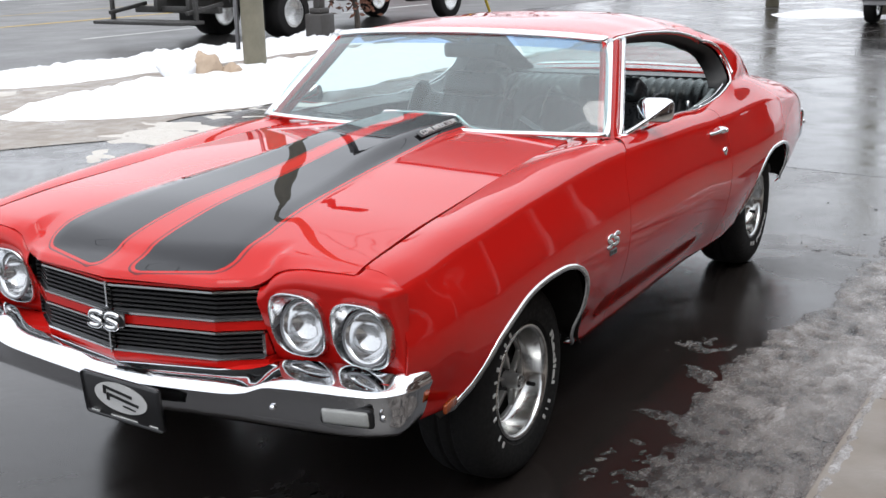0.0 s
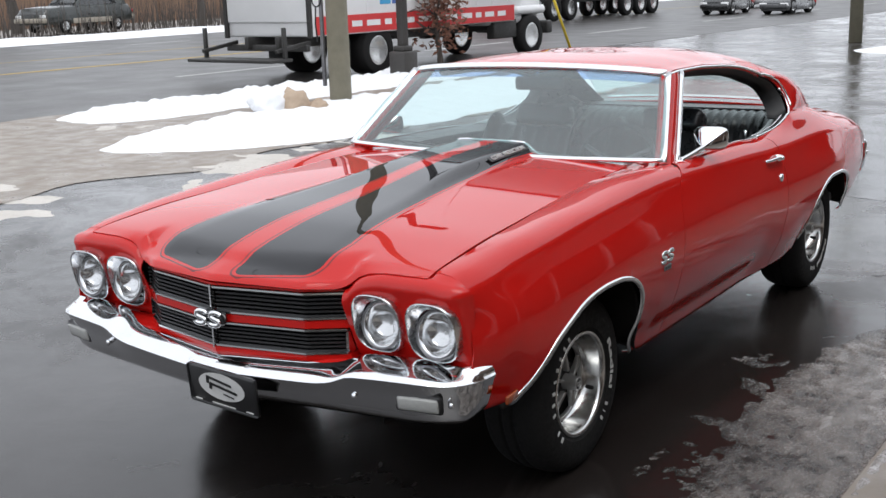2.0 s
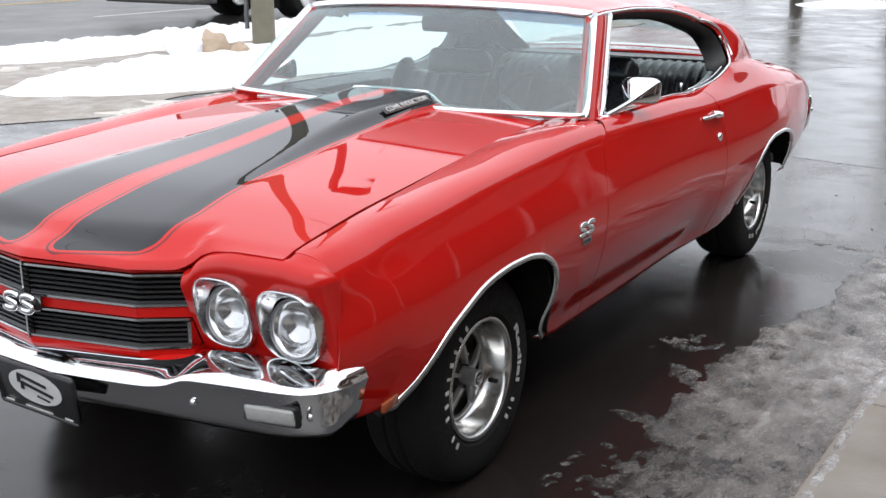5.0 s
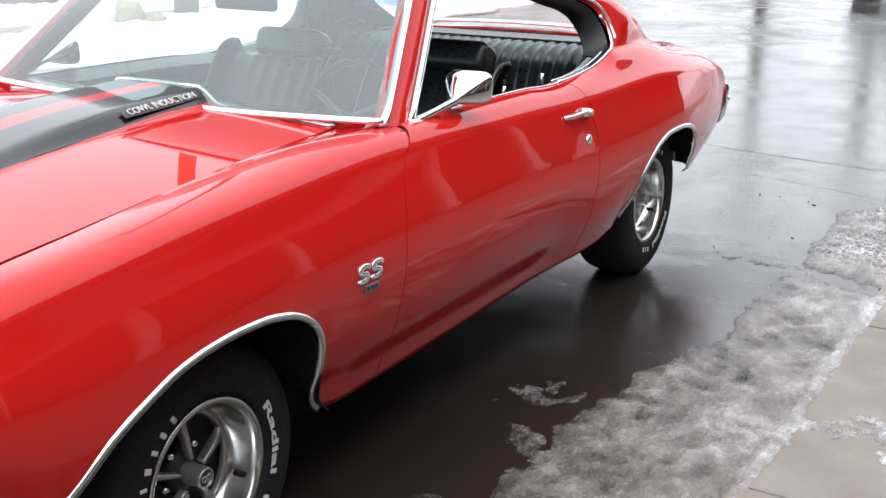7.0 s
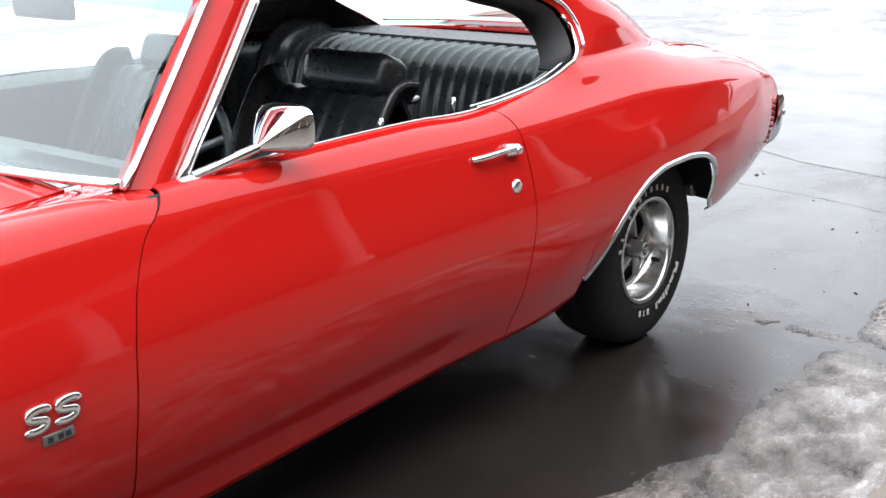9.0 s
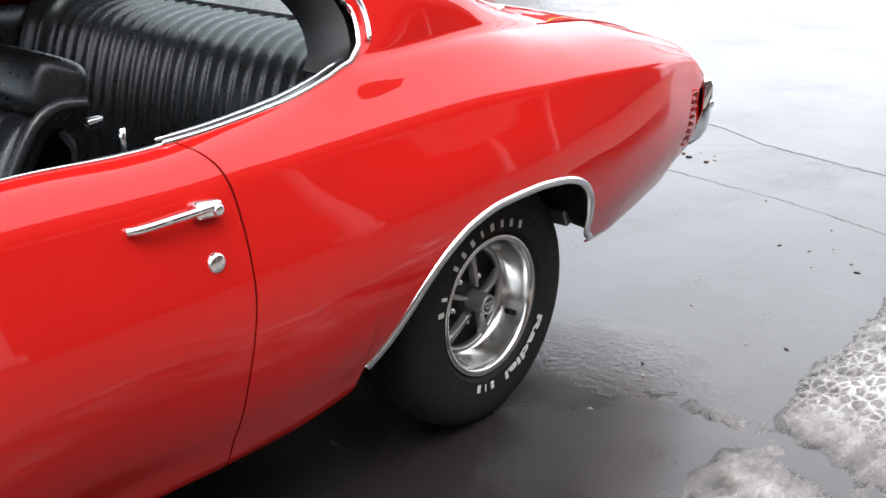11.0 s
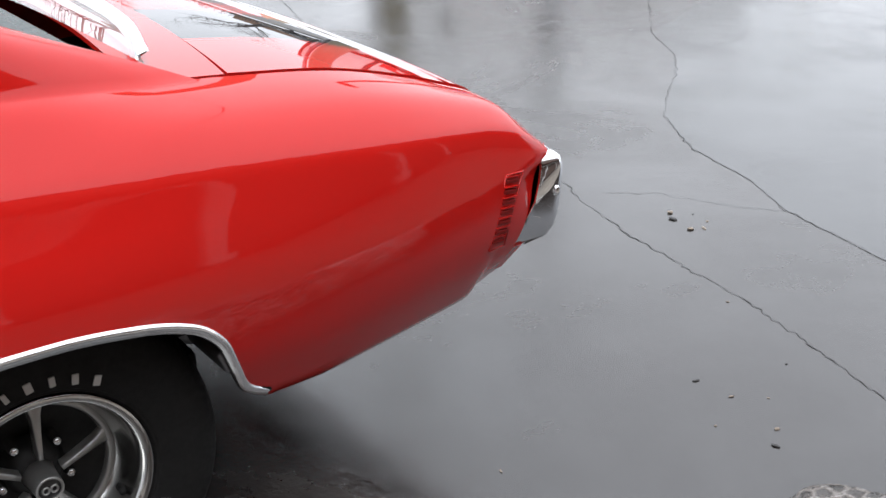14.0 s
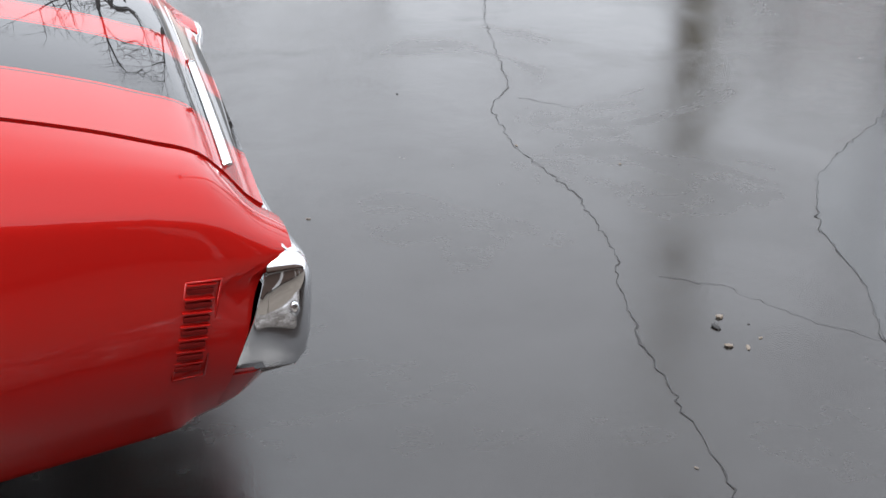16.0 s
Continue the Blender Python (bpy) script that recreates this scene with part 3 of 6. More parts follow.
bm = box((.126, .024, .044), Matrix.Translation((0, -.978, .686)), .012)
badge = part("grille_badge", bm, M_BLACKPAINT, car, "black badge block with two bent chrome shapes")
for dx in (-.031, .031):
    s_badge(Matrix.Translation((dx, -.996, .686)), .050, "badge_shape", badge, M_BRIGHT, .0085)
# badge on each front wing
for sgn in (1, -1):
    for yy in (.507, .566):
        w = half_w(yy) + .0005
        m = Matrix.Translation((sgn * w, yy, .682)) @ Matrix.Rotation(radians(90 * sgn), 4, "Z")
        b = s_badge(m, .044, "wing_badge", car, M_BRIGHT, .0082)
    bm = box((.006, .062, .020), Matrix.Translation((sgn * (half_w(.53) - .002), .543, .639)), .002)
    part("engine_badge", bm, M_GREY, car, "small dark and bright engine badge")
    for dy in (-.017, .003, .018):
        bm = box((.003, .010, .010), Matrix.Translation((sgn * (half_w(.53) + .0005), .543 + dy, .639)))
        part("engine_badge_bar", bm, M_GRILLE, car, "", False)

# ---- front bumper ----
def swept(plan, prof, per=9):
    """Rows of a bumper: a profile of (inward, z), given x and the share along the path, swept along a plan curve and mirrored."""
    P = chaikin([(-plan[1][0], plan[1][1])] + plan, 3)
    P = [p for p in P if p[0] >= 0]
    P = [(-x, y) for x, y in P[::-1] if x > 1e-6] + P
    L = np.r_[0, np.cumsum([math.hypot(b[0] - a[0], b[1] - a[1]) for a, b in zip(P[:-1], P[1:])])]
    out = []
    for i, (x, y) in enumerate(P):
        a, b = P[max(i - 1, 0)], P[min(i + 1, len(P) - 1)]
        t = Vector((b[0] - a[0], b[1] - a[1])).normalized()
        nn = Vector((-t.y, t.x))
        if nn.dot(Vector((-x, 1.4 - y))) < 0:
            nn = -nn
        share = abs(2 * L[i] / L[-1] - 1)
        out.append([(x + nn.x * d, y + nn.y * d, z) for d, z in prof(abs(x), share, y)])
    return out


bp = ip([(0, -1.045), (.30, -1.008), (.50, -.978), (.68, -.955), (.80, -.930), (.86, -.905), (.90, -.870), (.920, -.825), (.927, -.78)])
bc = ip([(0, .566), (.40, .572), (.47, .580), (.55, .606), (.70, .610), (.86, .604), (.927, .600)])


def front_profile(a, share, y):
    z = bc(a)
    deep = lerp(.085, .125, sm(.4, .6, a)) * (1 - .75 * sm(-.88, -.78, y))
    zb = lerp(.436, .450, sm(-.82, -.715, y))
    flat_ = sm(-.90, -.80, y)
    zl = z - .037
    return [(deep + .012, z - .02), (deep, z + .006), (deep * .80, z + .004), (deep * .62, z - .001), (deep * .46, z - .0065), (deep * .31, z - .0125), (deep * .17, z - .0185), (.006, z - .025), (.001, z - .031), (.003, zl), (lerp(.012, .009, flat_), zl - .012),
            (lerp(.022, .017, flat_), lerp(zl - .012, zb, .3)), (lerp(.034, .026, flat_), lerp(zl - .012, zb, .6)), (lerp(.047, .036, flat_), zb + .018), (lerp(.062, .046, flat_), zb + .004), (lerp(.09, .058, flat_), zb)]


rows = swept([(.0, -1.050), (.15, -1.030), (.30, -1.010), (.50, -.980), (.68, -.954), (.78, -.932), (.845, -.900), (.887, -.850), (.904, -.79), (.909, -.745), (.910, -.712)], front_profile)
bumper = sheet("front_bumper", rows, M_CHROME, car, (0, -1, 0), .006, label="chrome front bumper dipping under the grille")
for sg in (1, -1):
    m = Matrix.Translation((sg * .755, -.904, .512)) @ Matrix.Rotation(radians(11 * sg), 4, "Z") @ Matrix.Rotation(radians(12), 4, "X")
    lampf = part("parking_lamp", box((.155, .02, .062), m, .012), M_GRILLE, bumper, "parking lamp set in the bumper")
    part("parking_lens", box((.135, .012, .046), m @ Matrix.Translation((0, -.008, 0)), .008), M_PARKLENS, lampf, "clear ribbed lens")
for x in (-.55, .55, -.85, .85):
    bm = bmesh.new()
    bmesh.ops.create_uvsphere(bm, u_segments=12, v_segments=8, radius=.010, matrix=Matrix.Translation((x, bp(abs(x)) + (.018 if abs(x) < .6 else .034), .512)) @ Matrix.Diagonal((1, .5, 1, 1)))
    part("bumper_bolt", bm, M_CHROME, bumper)
# apron below the bumper
rows = [[(x, bp(abs(x)) + d, z) for x in np.linspace(-.72, .72, 31)] for d, z in ((.10, .46), (.16, .45), (.26, .44), (.34, .43))]
fill = [[(x, bp(abs(x)) + .07, bc(abs(x)) - .012), (x, bp(abs(x)) + .12, .572), (x, (face_y(abs(x)) if abs(x) > .449 else float(np.interp(abs(x), [0, .33, .45], [-.968, -.900, -.818]))) + .012, .578)] for x in np.linspace(-.85, .85, 61)]
sheet("bumper_filler", fill, M_PAINT, car, (0, -.5, 1), .005)
sheet("front_apron", rows, M_UNDER, car, (0, -1, 0), .006)

# ---- dealer plate under the bumper ----
plate = thing("dealer_plate", "", "")
plate.parent = car
m = Matrix.Translation((.085, -1.036, .478)) @ Matrix.Rotation(radians(8), 4, "X") @ Matrix.Rotation(radians(3), 4, "Y")
part("plate_board", box((.29, .006, .132), m, .01), M_BLACKPAINT, plate, "black front plate with a white oval sign")
bm = bmesh.new()
bmesh.ops.create_circle(bm, cap_ends=True, radius=1, segments=40, matrix=m @ Matrix.Translation((0, -.006, .01)) @ Matrix.Rotation(radians(90), 4, "X") @ Matrix.Diagonal((.098, .046, 1, 1)))
r = bmesh.ops.extrude_face_region(bm, geom=bm.faces[:])
bmesh.ops.translate(bm, vec=(0, .002, 0), verts=[v for v in r["geom"] if isinstance(v, bmesh.types.BMVert)])
bmesh.ops.recalc_face_normals(bm, faces=bm.faces)
part("plate_oval", bm, M_WHITE, plate, "white oval", False)
for (x, z, w, h) in ((-.006, .022, .105, .008), (.010, .000, .115, .008), (-.055, .017, .010, .022), (-.045, -.002, .010, .020), (.030, -.022, .045, .004)):
    part("plate_bar", box((w, .002, h), m @ Matrix.Translation((x, -.0085, z + .008)) @ Matrix.Rotation(radians(8), 4, "Y")), M_GRILLE, plate, "", False)
for (x, w) in ((-.11, .03), (0, .10), (.11, .03)):
    part("plate_bar", box((w, .002, .004), m @ Matrix.Translation((x, -.0045, -.054))), M_WHITE, plate, "", False)

# ---- roof, pillars and glass ----
rail = [(1.20, .640, 1.312), (1.34, .632, 1.320), (1.55, .632, 1.320), (1.78, .636, 1.309), (2.04, .646, 1.280), (2.20, .658, 1.247), (2.31, .670, 1.212)]
rail_x, rail_z = ip([(a, b) for a, b, c in rail]), ip([(a, c) for a, b, c in rail])
roof_c = ip([(1.10, 1.352), (1.25, 1.372), (1.6, 1.386), (1.9, 1.382), (2.2, 1.362), (2.4, 1.335), (2.60, 1.29)])


def roof_z(x, y):
    b = min(abs(x) / rail_x(y) / .97, 1)
    return lerp(roof_c(y), rail_z(y) + .012 * (1 - sm(2.2, 2.31, y)), b ** 3.2)


head_y = lambda u: lerp(1.125, 1.205, u ** 2)
rows = []
for k in range(34):
    v = k / 33
    row = []
    for i in range(41):
        u = i / 40 * 2 - 1
        a = abs(u)
        y1 = float(np.interp(a, [0, .82, .91, .985, 1], [2.50, 2.50, 2.455, 2.38, 2.31]))
        y = lerp(head_y(a), y1, v)
        x = u * rail_x(y)
        z = roof_z(x, y)
        row.append((x, y, z))
    rows.append(row)
sheet("roof", rows, M_PAINT, car, (0, 0, 1), .02, label="red steel roof")


def coons(bottom, top, front, rear, n, m, bulge=None):
    """A patch between four boundary curves (functions of 0..1); bottom and top run along n, front and rear along m."""
    rows = []
    for u in n:
        row = []
        for j in range(m + 1):
            v = j / m
            p = ((1 - v) * bottom(u) + v * top(u) + (1 - u) * front(v) + u * rear(v)
                 - (1 - u) * (1 - v) * bottom(0) - u * (1 - v) * bottom(1) - (1 - u) * v * top(0) - u * v * top(1))
            if bulge:
                p = p + bulge(u, v)
            row.append(tuple(p))
        rows.append(row)
    return rows


def joined(name, grids, mat, parent, out, thick, mirror, label):
    """Several grids that share edges, welded into one smooth sheet."""
    bm = bmesh.new()
    f = -1 if mirror else 1
    for g in grids:
        vs = [[bm.verts.new((f * p[0], p[1], p[2])) for p in row] for row in g]
        for r0, r1 in zip(vs[:-1], vs[1:]):
            for k in range(len(r0) - 1):
                bm.faces.new((r0[k], r0[k + 1], r1[k + 1], r1[k]))
    bmesh.ops.remove_doubles(bm, verts=bm.verts, dist=3e-4)
    bmesh.ops.recalc_face_normals(bm, faces=bm.faces)
    o = Vector((f * out[0], out[1], out[2]))
    if sum(x.normal.dot(o) * x.calc_area() for x in bm.faces) < 0:
        bmesh.ops.reverse_faces(bm, faces=bm.faces)
    ob = part(name, bm, mat, parent, label)
    so = ob.modifiers.new("thickness", "SOLIDIFY")
    so.thickness, so.offset = thick, -1
    so = ob.modifiers.new("crisp_rims", "EDGE_SPLIT")
    so.split_angle = radians(62)
    return ob


def poly(pts):
    """A smooth curve of 0..1 through 3D points, by length."""
    P = np.array(pts, float)
    d = np.r_[0, np.cumsum(np.linalg.norm(np.diff(P, axis=0), axis=1))]
    d = d / d[-1]
    f = [ip(list(zip(d, P[:, k]))) for k in range(3)]
    return lambda t: np.array([g(t) for g in f])


q_edge = [(sill_x(y), y, sill_z(y)) for y in (2.43, 2.55, 2.65, 2.75, 2.9, 3.0, 3.1, 3.2)]
s_bottom = lambda u: np.array((sill_x(2.43 + .77 * u), 2.43 + .77 * u, sill_z(2.43 + .77 * u)))
s_front = poly([(.782, 2.43, 1.005), (.762, 2.474, 1.035), (.735, 2.486, 1.085), (.705, 2.468, 1.14), (.686, 2.40, 1.183), (.670, 2.31, 1.212)])
s_top = poly([(x, y, roof_z(x, y)) for x, y in ((.670, 2.31), (.660, 2.38), (.635, 2.42), (.610, 2.455), (.58, 2.48), (.549, 2.50))])
s_rear = poly([q_edge[-1], (.650, 3.12, .950), (.625, 2.95, 1.035), (.595, 2.75, 1.140), (.567, 2.60, 1.218), tuple(s_top(1))])
for mirror in (False, True):
    ys = stations(DOOR_R + .003, 3.868, 60, (3.72, 3.868, 14), (2.3, 2.6, 22), (2.95, 3.22, 28), (2.43, 2.43, 1), (3.2, 3.2, 1))
    q_rows = side_rows(ys, lambda y: (sill_x(y), sill_z(y)), lambda y, z: gap_r(z) * sm(2.34, 2.08, y) + tail_y(z) * sm(3.66, 3.868, y))
    us = [(y - 2.43) / .77 for y in ys if 2.4299 <= y <= 3.2001]
    s_rows = coons(s_bottom, s_top, s_front, s_rear, us, 24, lambda u, v: np.array([.026, .006, .042]) * 16 * u * (1 - u) * v * (1 - v) * (1.25 - .9 * v))
    joined("quarter_panel", [q_rows, s_rows], M_PAINT, car, (1, 0, .2), .004, mirror, "red rear wing running up into the roof pillar")
    trim = [[(x - .045, y, z - .02) for x, y, z in r] for r in s_rows]
    sheet("inner_rear_trim", trim, M_VINYL, car, (-1, 0, 0), .003, mirror)
    o = -1 if mirror else 1
    # bright drip rail along roof and rear pillar
    pts = [(o * (rail_x(y) + .006), y, rail_z(y) + .004) for y in np.linspace(1.20, 2.31, 26)] + [tuple(np.array([o, 1, 1]) * (s_front(t) + np.array([.006, .014 + .014 * sm(.97, .75, t), .006]))) for t in np.linspace(.97, .13, 24)]
    strip(pts, .012, .008, (o * .5, 0, 1), M_BRIGHT, "drip_rail", car, "bright drip rail over the side window")
    # front pillar: red between windscreen trim and window trim
    a0, a1, b0, b1 = np.array((.778, .845, .985)), np.array((.640, 1.205, 1.318)), np.array((.785, .95, .975)), np.array((.640, 1.335, 1.318))
    rows = []
    for k in range(15):
        t = k / 14
        p, q_ = lerp(a0, a1, t), lerp(b0, b1, t)
        w = (q_ - p)
        rows.append([tuple((p + w * s + np.array([.018 * math.sin(PI * s), 0, 0])) * np.array([o, 1, 1])) for s in (-.22, 0, .15, .35, .6, .85, 1)])
    sheet("front_pillar", rows, M_PAINT, car, (o, 0, .3), .02)
    pts = [tuple(lerp(b0, b1, t) * np.array([o, 1, 1]) + np.array([o * .006, .004, 0])) for t in np.linspace(-.02, 1, 12)]
    strip(pts, .024, .012, (0, 1, 0), M_BRIGHT, "window_front_trim", car)
    pts = [tuple(lerp(a0, a1, t) * np.array([o, 1, 1]) + np.array([-o * .001, -.009, -.002])) for t in np.linspace(0, 1.0, 12)]
    strip(pts, .056, .010, (o * .8, -.5, 0), M_BRIGHT, "windscreen_side_trim", car)
    # black seal inside the side window opening
    loop = [(rail_x(y) - .012, y, rail_z(y) - .018) for y in np.linspace(1.36, 2.28, 20)] + [tuple(s_front(t) + np.array([-.018, -.022, -.01])) for t in np.linspace(.95, .05, 18)]
    rows = []
    for p in loop:
        rows.append([(o * (p[0] + .010), p[1] + .006, p[2] + .008), (o * p[0], p[1] - .012, p[2] - .012), (o * (p[0] - .03), p[1] - .03, p[2] - .022), (o * (p[0] - .07), p[1] - .035, p[2] - .018)])
    sheet("window_seal", rows, M_SEAL, car, (0, 0, -1), .006, False, "black rubber seal round the side window")
    # sill trim
    pts = [(o * (sill_x(y) - .001), y + gap_r(sill_z(y)) * sm(1.6, 2.06, y), sill_z(y) + .001) for y in np.linspace(.955, 2.06, 30)]
    strip(pts, .006, .005, (0, 0, 1), M_BRIGHT, "door_sill_trim", car)
    pts = [(o * (sill_x(y) - .002), y, sill_z(y) + .001) for y in np.linspace(1.985, 2.43, 16)] + [tuple(np.array([o, 1, 1]) * (s_front(t) + np.array([0, -.003, .002]))) for t in np.linspace(.04, .45, 10)]
    strip(pts, .012, .007, (0, -.3, 1), M_BRIGHT, "quarter_window_trim", car)
    pts = [(o * (sill_x(y) - .030), y, sill_z(y) + .002) for y in np.linspace(1.99, 2.43, 14)]
    strip(pts, .007, .006, (0, -.3, 1), M_BRIGHT, "inner_window_trim", car)
    rows = [[(o * x, y, z) for z, x in ((.45, .69), (.70, .69), (.88, .69), (.955 - .10 * sm(2.6, 2.85, y), .69))] for y in (2.42, 2.55, 2.70, 2.85)]
    sheet("inner_quarter_panel", rows, M_VINYL, car, (-o, 0, 0), .004, crisp=False)
    # inner sill ledge, black
    rows = [[(o * (sill_x(y) - d), y, sill_z(y) - e) for d, e in ((.004, .003), (.02, .004), (.045, .012), (.09, .03), (.11, .20), (.11, .55))] for y in stations(.93, 2.44, 34)]
    sheet("inner_door_panel", rows, M_VINYL, car, (-o, 0, .5), .004, False, "black vinyl inner door panel")

# red corner between fender, windscreen and door
for o in (1, -1):
    rows = [[(o * x, y, z) for x, z in ((.60, .966), (.68, .975), (.74, .981), (.779, .984))] for y in (.80, .85, .90, .97)]
    sheet("cowl_corner", rows, M_PAINT, car, (0, 0, 1), .01)
# windscreen
ws_b = poly([(-.782, .838, .992), (-.6, .80, .990), (-.3, .775, .985), (0, .768, .985), (.3, .775, .985), (.6, .80, .990), (.782, .838, .992)])
ws_t = poly([(-.640, 1.198, 1.318), (-.5, 1.165, 1.332), (-.25, 1.135, 1.344), (0, 1.125, 1.348), (.25, 1.135, 1.344), (.5, 1.165, 1.332), (.640, 1.198, 1.318)])
rows = [[tuple(lerp(ws_b(i / 30), ws_t(i / 30), k / 12) + np.array([0, -.03, .02]) * math.sin(PI * k / 12)) for i in range(31)] for k in range(13)]
w = sheet("windscreen", rows, M_SCREEN, car, (0, -1, 1), label="clear raked windscreen with bright trim")
w.visible_shadow = False
rows = [[tuple(lerp(ws_b(i / 30), ws_t(i / 30), v) + np.array([0, -.03, .02]) * math.sin(PI * v) + np.array([0, .004, -.004])) for i in range(31)] for v in (.87, .91, .95, .99)]
g = sheet("tint_band", rows, M_TINT, w, (0, -1, 1), label="blue tinted band along the top of the glass")
g.visible_shadow = False
pts = [tuple(ws_t(t) + np.array([0, -.004, .006])) for t in np.linspace(0, 1, 40)]
strip(pts, .030, .009, (0, .5, .55), M_BRIGHT, "windscreen_top_trim", car)
pts = [tuple(ws_b(t) + np.array([0, -.012, .008])) for t in np.linspace(0, 1, 40)]
strip(pts, .020, .009, (0, .6, .5), M_BRIGHT, "windscreen_base_trim", car)
# back window
bl_t = poly([(x, 2.503, roof_z(x, 2.5) - .006) for x in (-.548, -.42, -.3, -.15, 0, .15, .3, .42, .548)])
bl_b = poly([(-.645, 3.13, .945), (-.35, 3.20, .948), (0, 3.225, .950), (.35, 3.20, .948), (.645, 3.13, .945)])
rows = [[tuple(lerp(bl_t(i / 24), bl_b(i / 24), k / 14) + np.array([0, .02, .05]) * math.sin(PI * k / 14)) for i in range(25)] for k in range(15)]
w = sheet("back_window", rows, M_GLASS, car, (0, 1, 1), label="sloping back window")
w.visible_shadow = False
pts = [tuple(bl_b(t) + np.array([0, .004, .003])) for t in np.linspace(.035, .965, 30)]
strip(pts, .022, .008, (0, .6, .4), M_BRIGHT, "back_window_trim", car)

# ---- tail: boot lid, tail panel, bumper ----
lid_x = ip([(3.2, .655), (3.25, .660), (3.44, .650), (3.63, .642), (3.86, .632)])
rows = []
for k in range(50):
    v = k / 49
    row = []
    for i in range(33):
        u = i / 32 * 2 - 1
        y = lerp(3.262 + .045 * (1 - u * u), 3.850, v)
        x = u * lid_x(y)
        z = sill_z(y) + .004 + .016 * (1 - abs(u) ** 2.5)
        row.append((x, y, z))
    rows.append(row)
sheet("boot_lid", rows, M_TRUNK, car, (0, 0, 1), .014, label="red boot lid with black stripes")
rows = [[(x, lerp(3.10, 3.255, k / 4) + .045 * (1 - (x / .66) ** 2), sill_z(lerp(3.13, 3.255, k / 4)) + .004 + .016 * (1 - (abs(x) / .66) ** 2.5)) for x in np.linspace(-.665, .665, 25)] for k in range(5)]
sheet("rear_deck_panel", rows, M_PAINT, car, (0, 0, 1), .01)
tp = ip([(0, 3.838), (.4, 3.838), (.64, 3.836), (.78, 3.82), (.83, 3.80)])
rows = [[(x, tp(abs(x)) + d, z) for x in np.linspace(-.70, .70, 33)] for d, z in ((-.03, .630), (.0, .625), (.002, .61), (-.01, .58), (-.03, .46))]
sheet("tail_panel", rows, M_BLACKPAINT, car, (0, 1, 0), .01, label="black tail panel")
for zz, yy, ww in ((.722, 3.802, .008), (.645, 3.832, .010)):
    pts = [(x, yy, zz - .016 * (abs(x) / .64) ** 2.5) for x in np.linspace(-.61, .61, 50)]
    strip(pts, ww, .012, (0, -.4, 1), M_BRIGHT, "tail_moulding", car)
edge_y = lambda z: 3.769 + (z - .436) * .33


def rear_profile(a, share, y):
    side = sm(3.87, 3.80, y)
    return [(lerp(.07, .05, side), .610), (lerp(.055, .048, side), .630), (lerp(.04, .040, side), .634), (lerp(.024, .032, side), .630), (lerp(.008, .022, side), .619), (lerp(.001, .012, side), .602), (lerp(0, .004, side), .575), (lerp(.002, 0, side), .54),
            (lerp(.006, .012, side), .50), (lerp(.014, .024, side), .466), (lerp(.030, .036, side), .444), (lerp(.08, .06, side), .436)]


rows = swept([(.0, 3.862), (.2, 3.862), (.4, 3.864), (.62, 3.872), (.73, 3.886), (.795, 3.893), (.823, 3.880), (.829, 3.84), (.829, 3.80), (.824, 3.75)], rear_profile)
rows = [[(x, max(y, edge_y(z)) if abs(x) > .765 else y, z) for x, y, z in r] for r in rows]
rbump = sheet("rear_bumper", rows, M_CHROME, car, (0, 1, 0), .006, label="chrome wraparound rear bumper")
for sg in (1, -1):
    bm = bmesh.new()
    bmesh.ops.create_uvsphere(bm, u_segments=14, v_segments=8, radius=.012, matrix=Matrix.Translation((sg * .826, 3.860, .550)) @ Matrix.Diagonal((.6, .6, 1, 1)))
    part("bumper_bolt", bm, M_CHROME, rbump)
    rows = [[(sg * x, y, z) for x, y, z in r] for r in (
        ((.790, 3.758, .440), (.790, 3.802, .438), (.757, 3.836, .434), (.40, 3.845, .434), (0, 3.845, .434)),
        ((.747, 3.742, .378), (.752, 3.778, .382), (.73, 3.800, .384), (.40, 3.81, .390), (0, 3.81, .390)),
        ((.704, 3.738, .338), (.702, 3.754, .338), (.68, 3.764, .340), (.40, 3.77, .347), (0, 3.77, .347)))]
    sheet("rear_valance", rows, M_PAINT, car, (0, 1, -.3), .008)
    # louvred vent of seven slots in front of the bumper
    vent = thing("side_vent", "", "")
    vent.parent = car
    for k in range(7):
        t = k / 6
        y, z = lerp(3.739, 3.711, t), lerp(.609, .487, t)
        x = float(np.interp(z, [p[1] for p in section(y, sill_x(y), sill_z(y))], [p[0] for p in section(y, sill_x(y), sill_z(y))]))
        m = Matrix.Translation((sg * (x - .0030), y, z)) @ Matrix.Rotation(radians(13 * sg), 4, "Z") @ Matrix.Rotation(radians(-11), 4, "X")
        part("vent_slot", box((.008, .036, .0085), m, .002), M_DARKRED, vent, "", False)
        part("vent_fin", box((.008, .040, .003), m @ Matrix.Translation((sg * .001, 0, .0098)), .001), M_PAINT, vent, "", False)
    pts = [(sg * (float(np.interp(z, [p[1] for p in section(y, sill_x(y), sill_z(y))], [p[0] for p in section(y, sill_x(y), sill_z(y))])) + .001), y, z) for y, z in ((3.722, .626), (3.768, .620), (3.732, .469), (3.690, .472), (3.722, .626))]
    part("vent_frame", tube([p for a, b in zip(pts[:-1], pts[1:]) for p in (a, b)], .0018, 6), M_PAINT, vent)

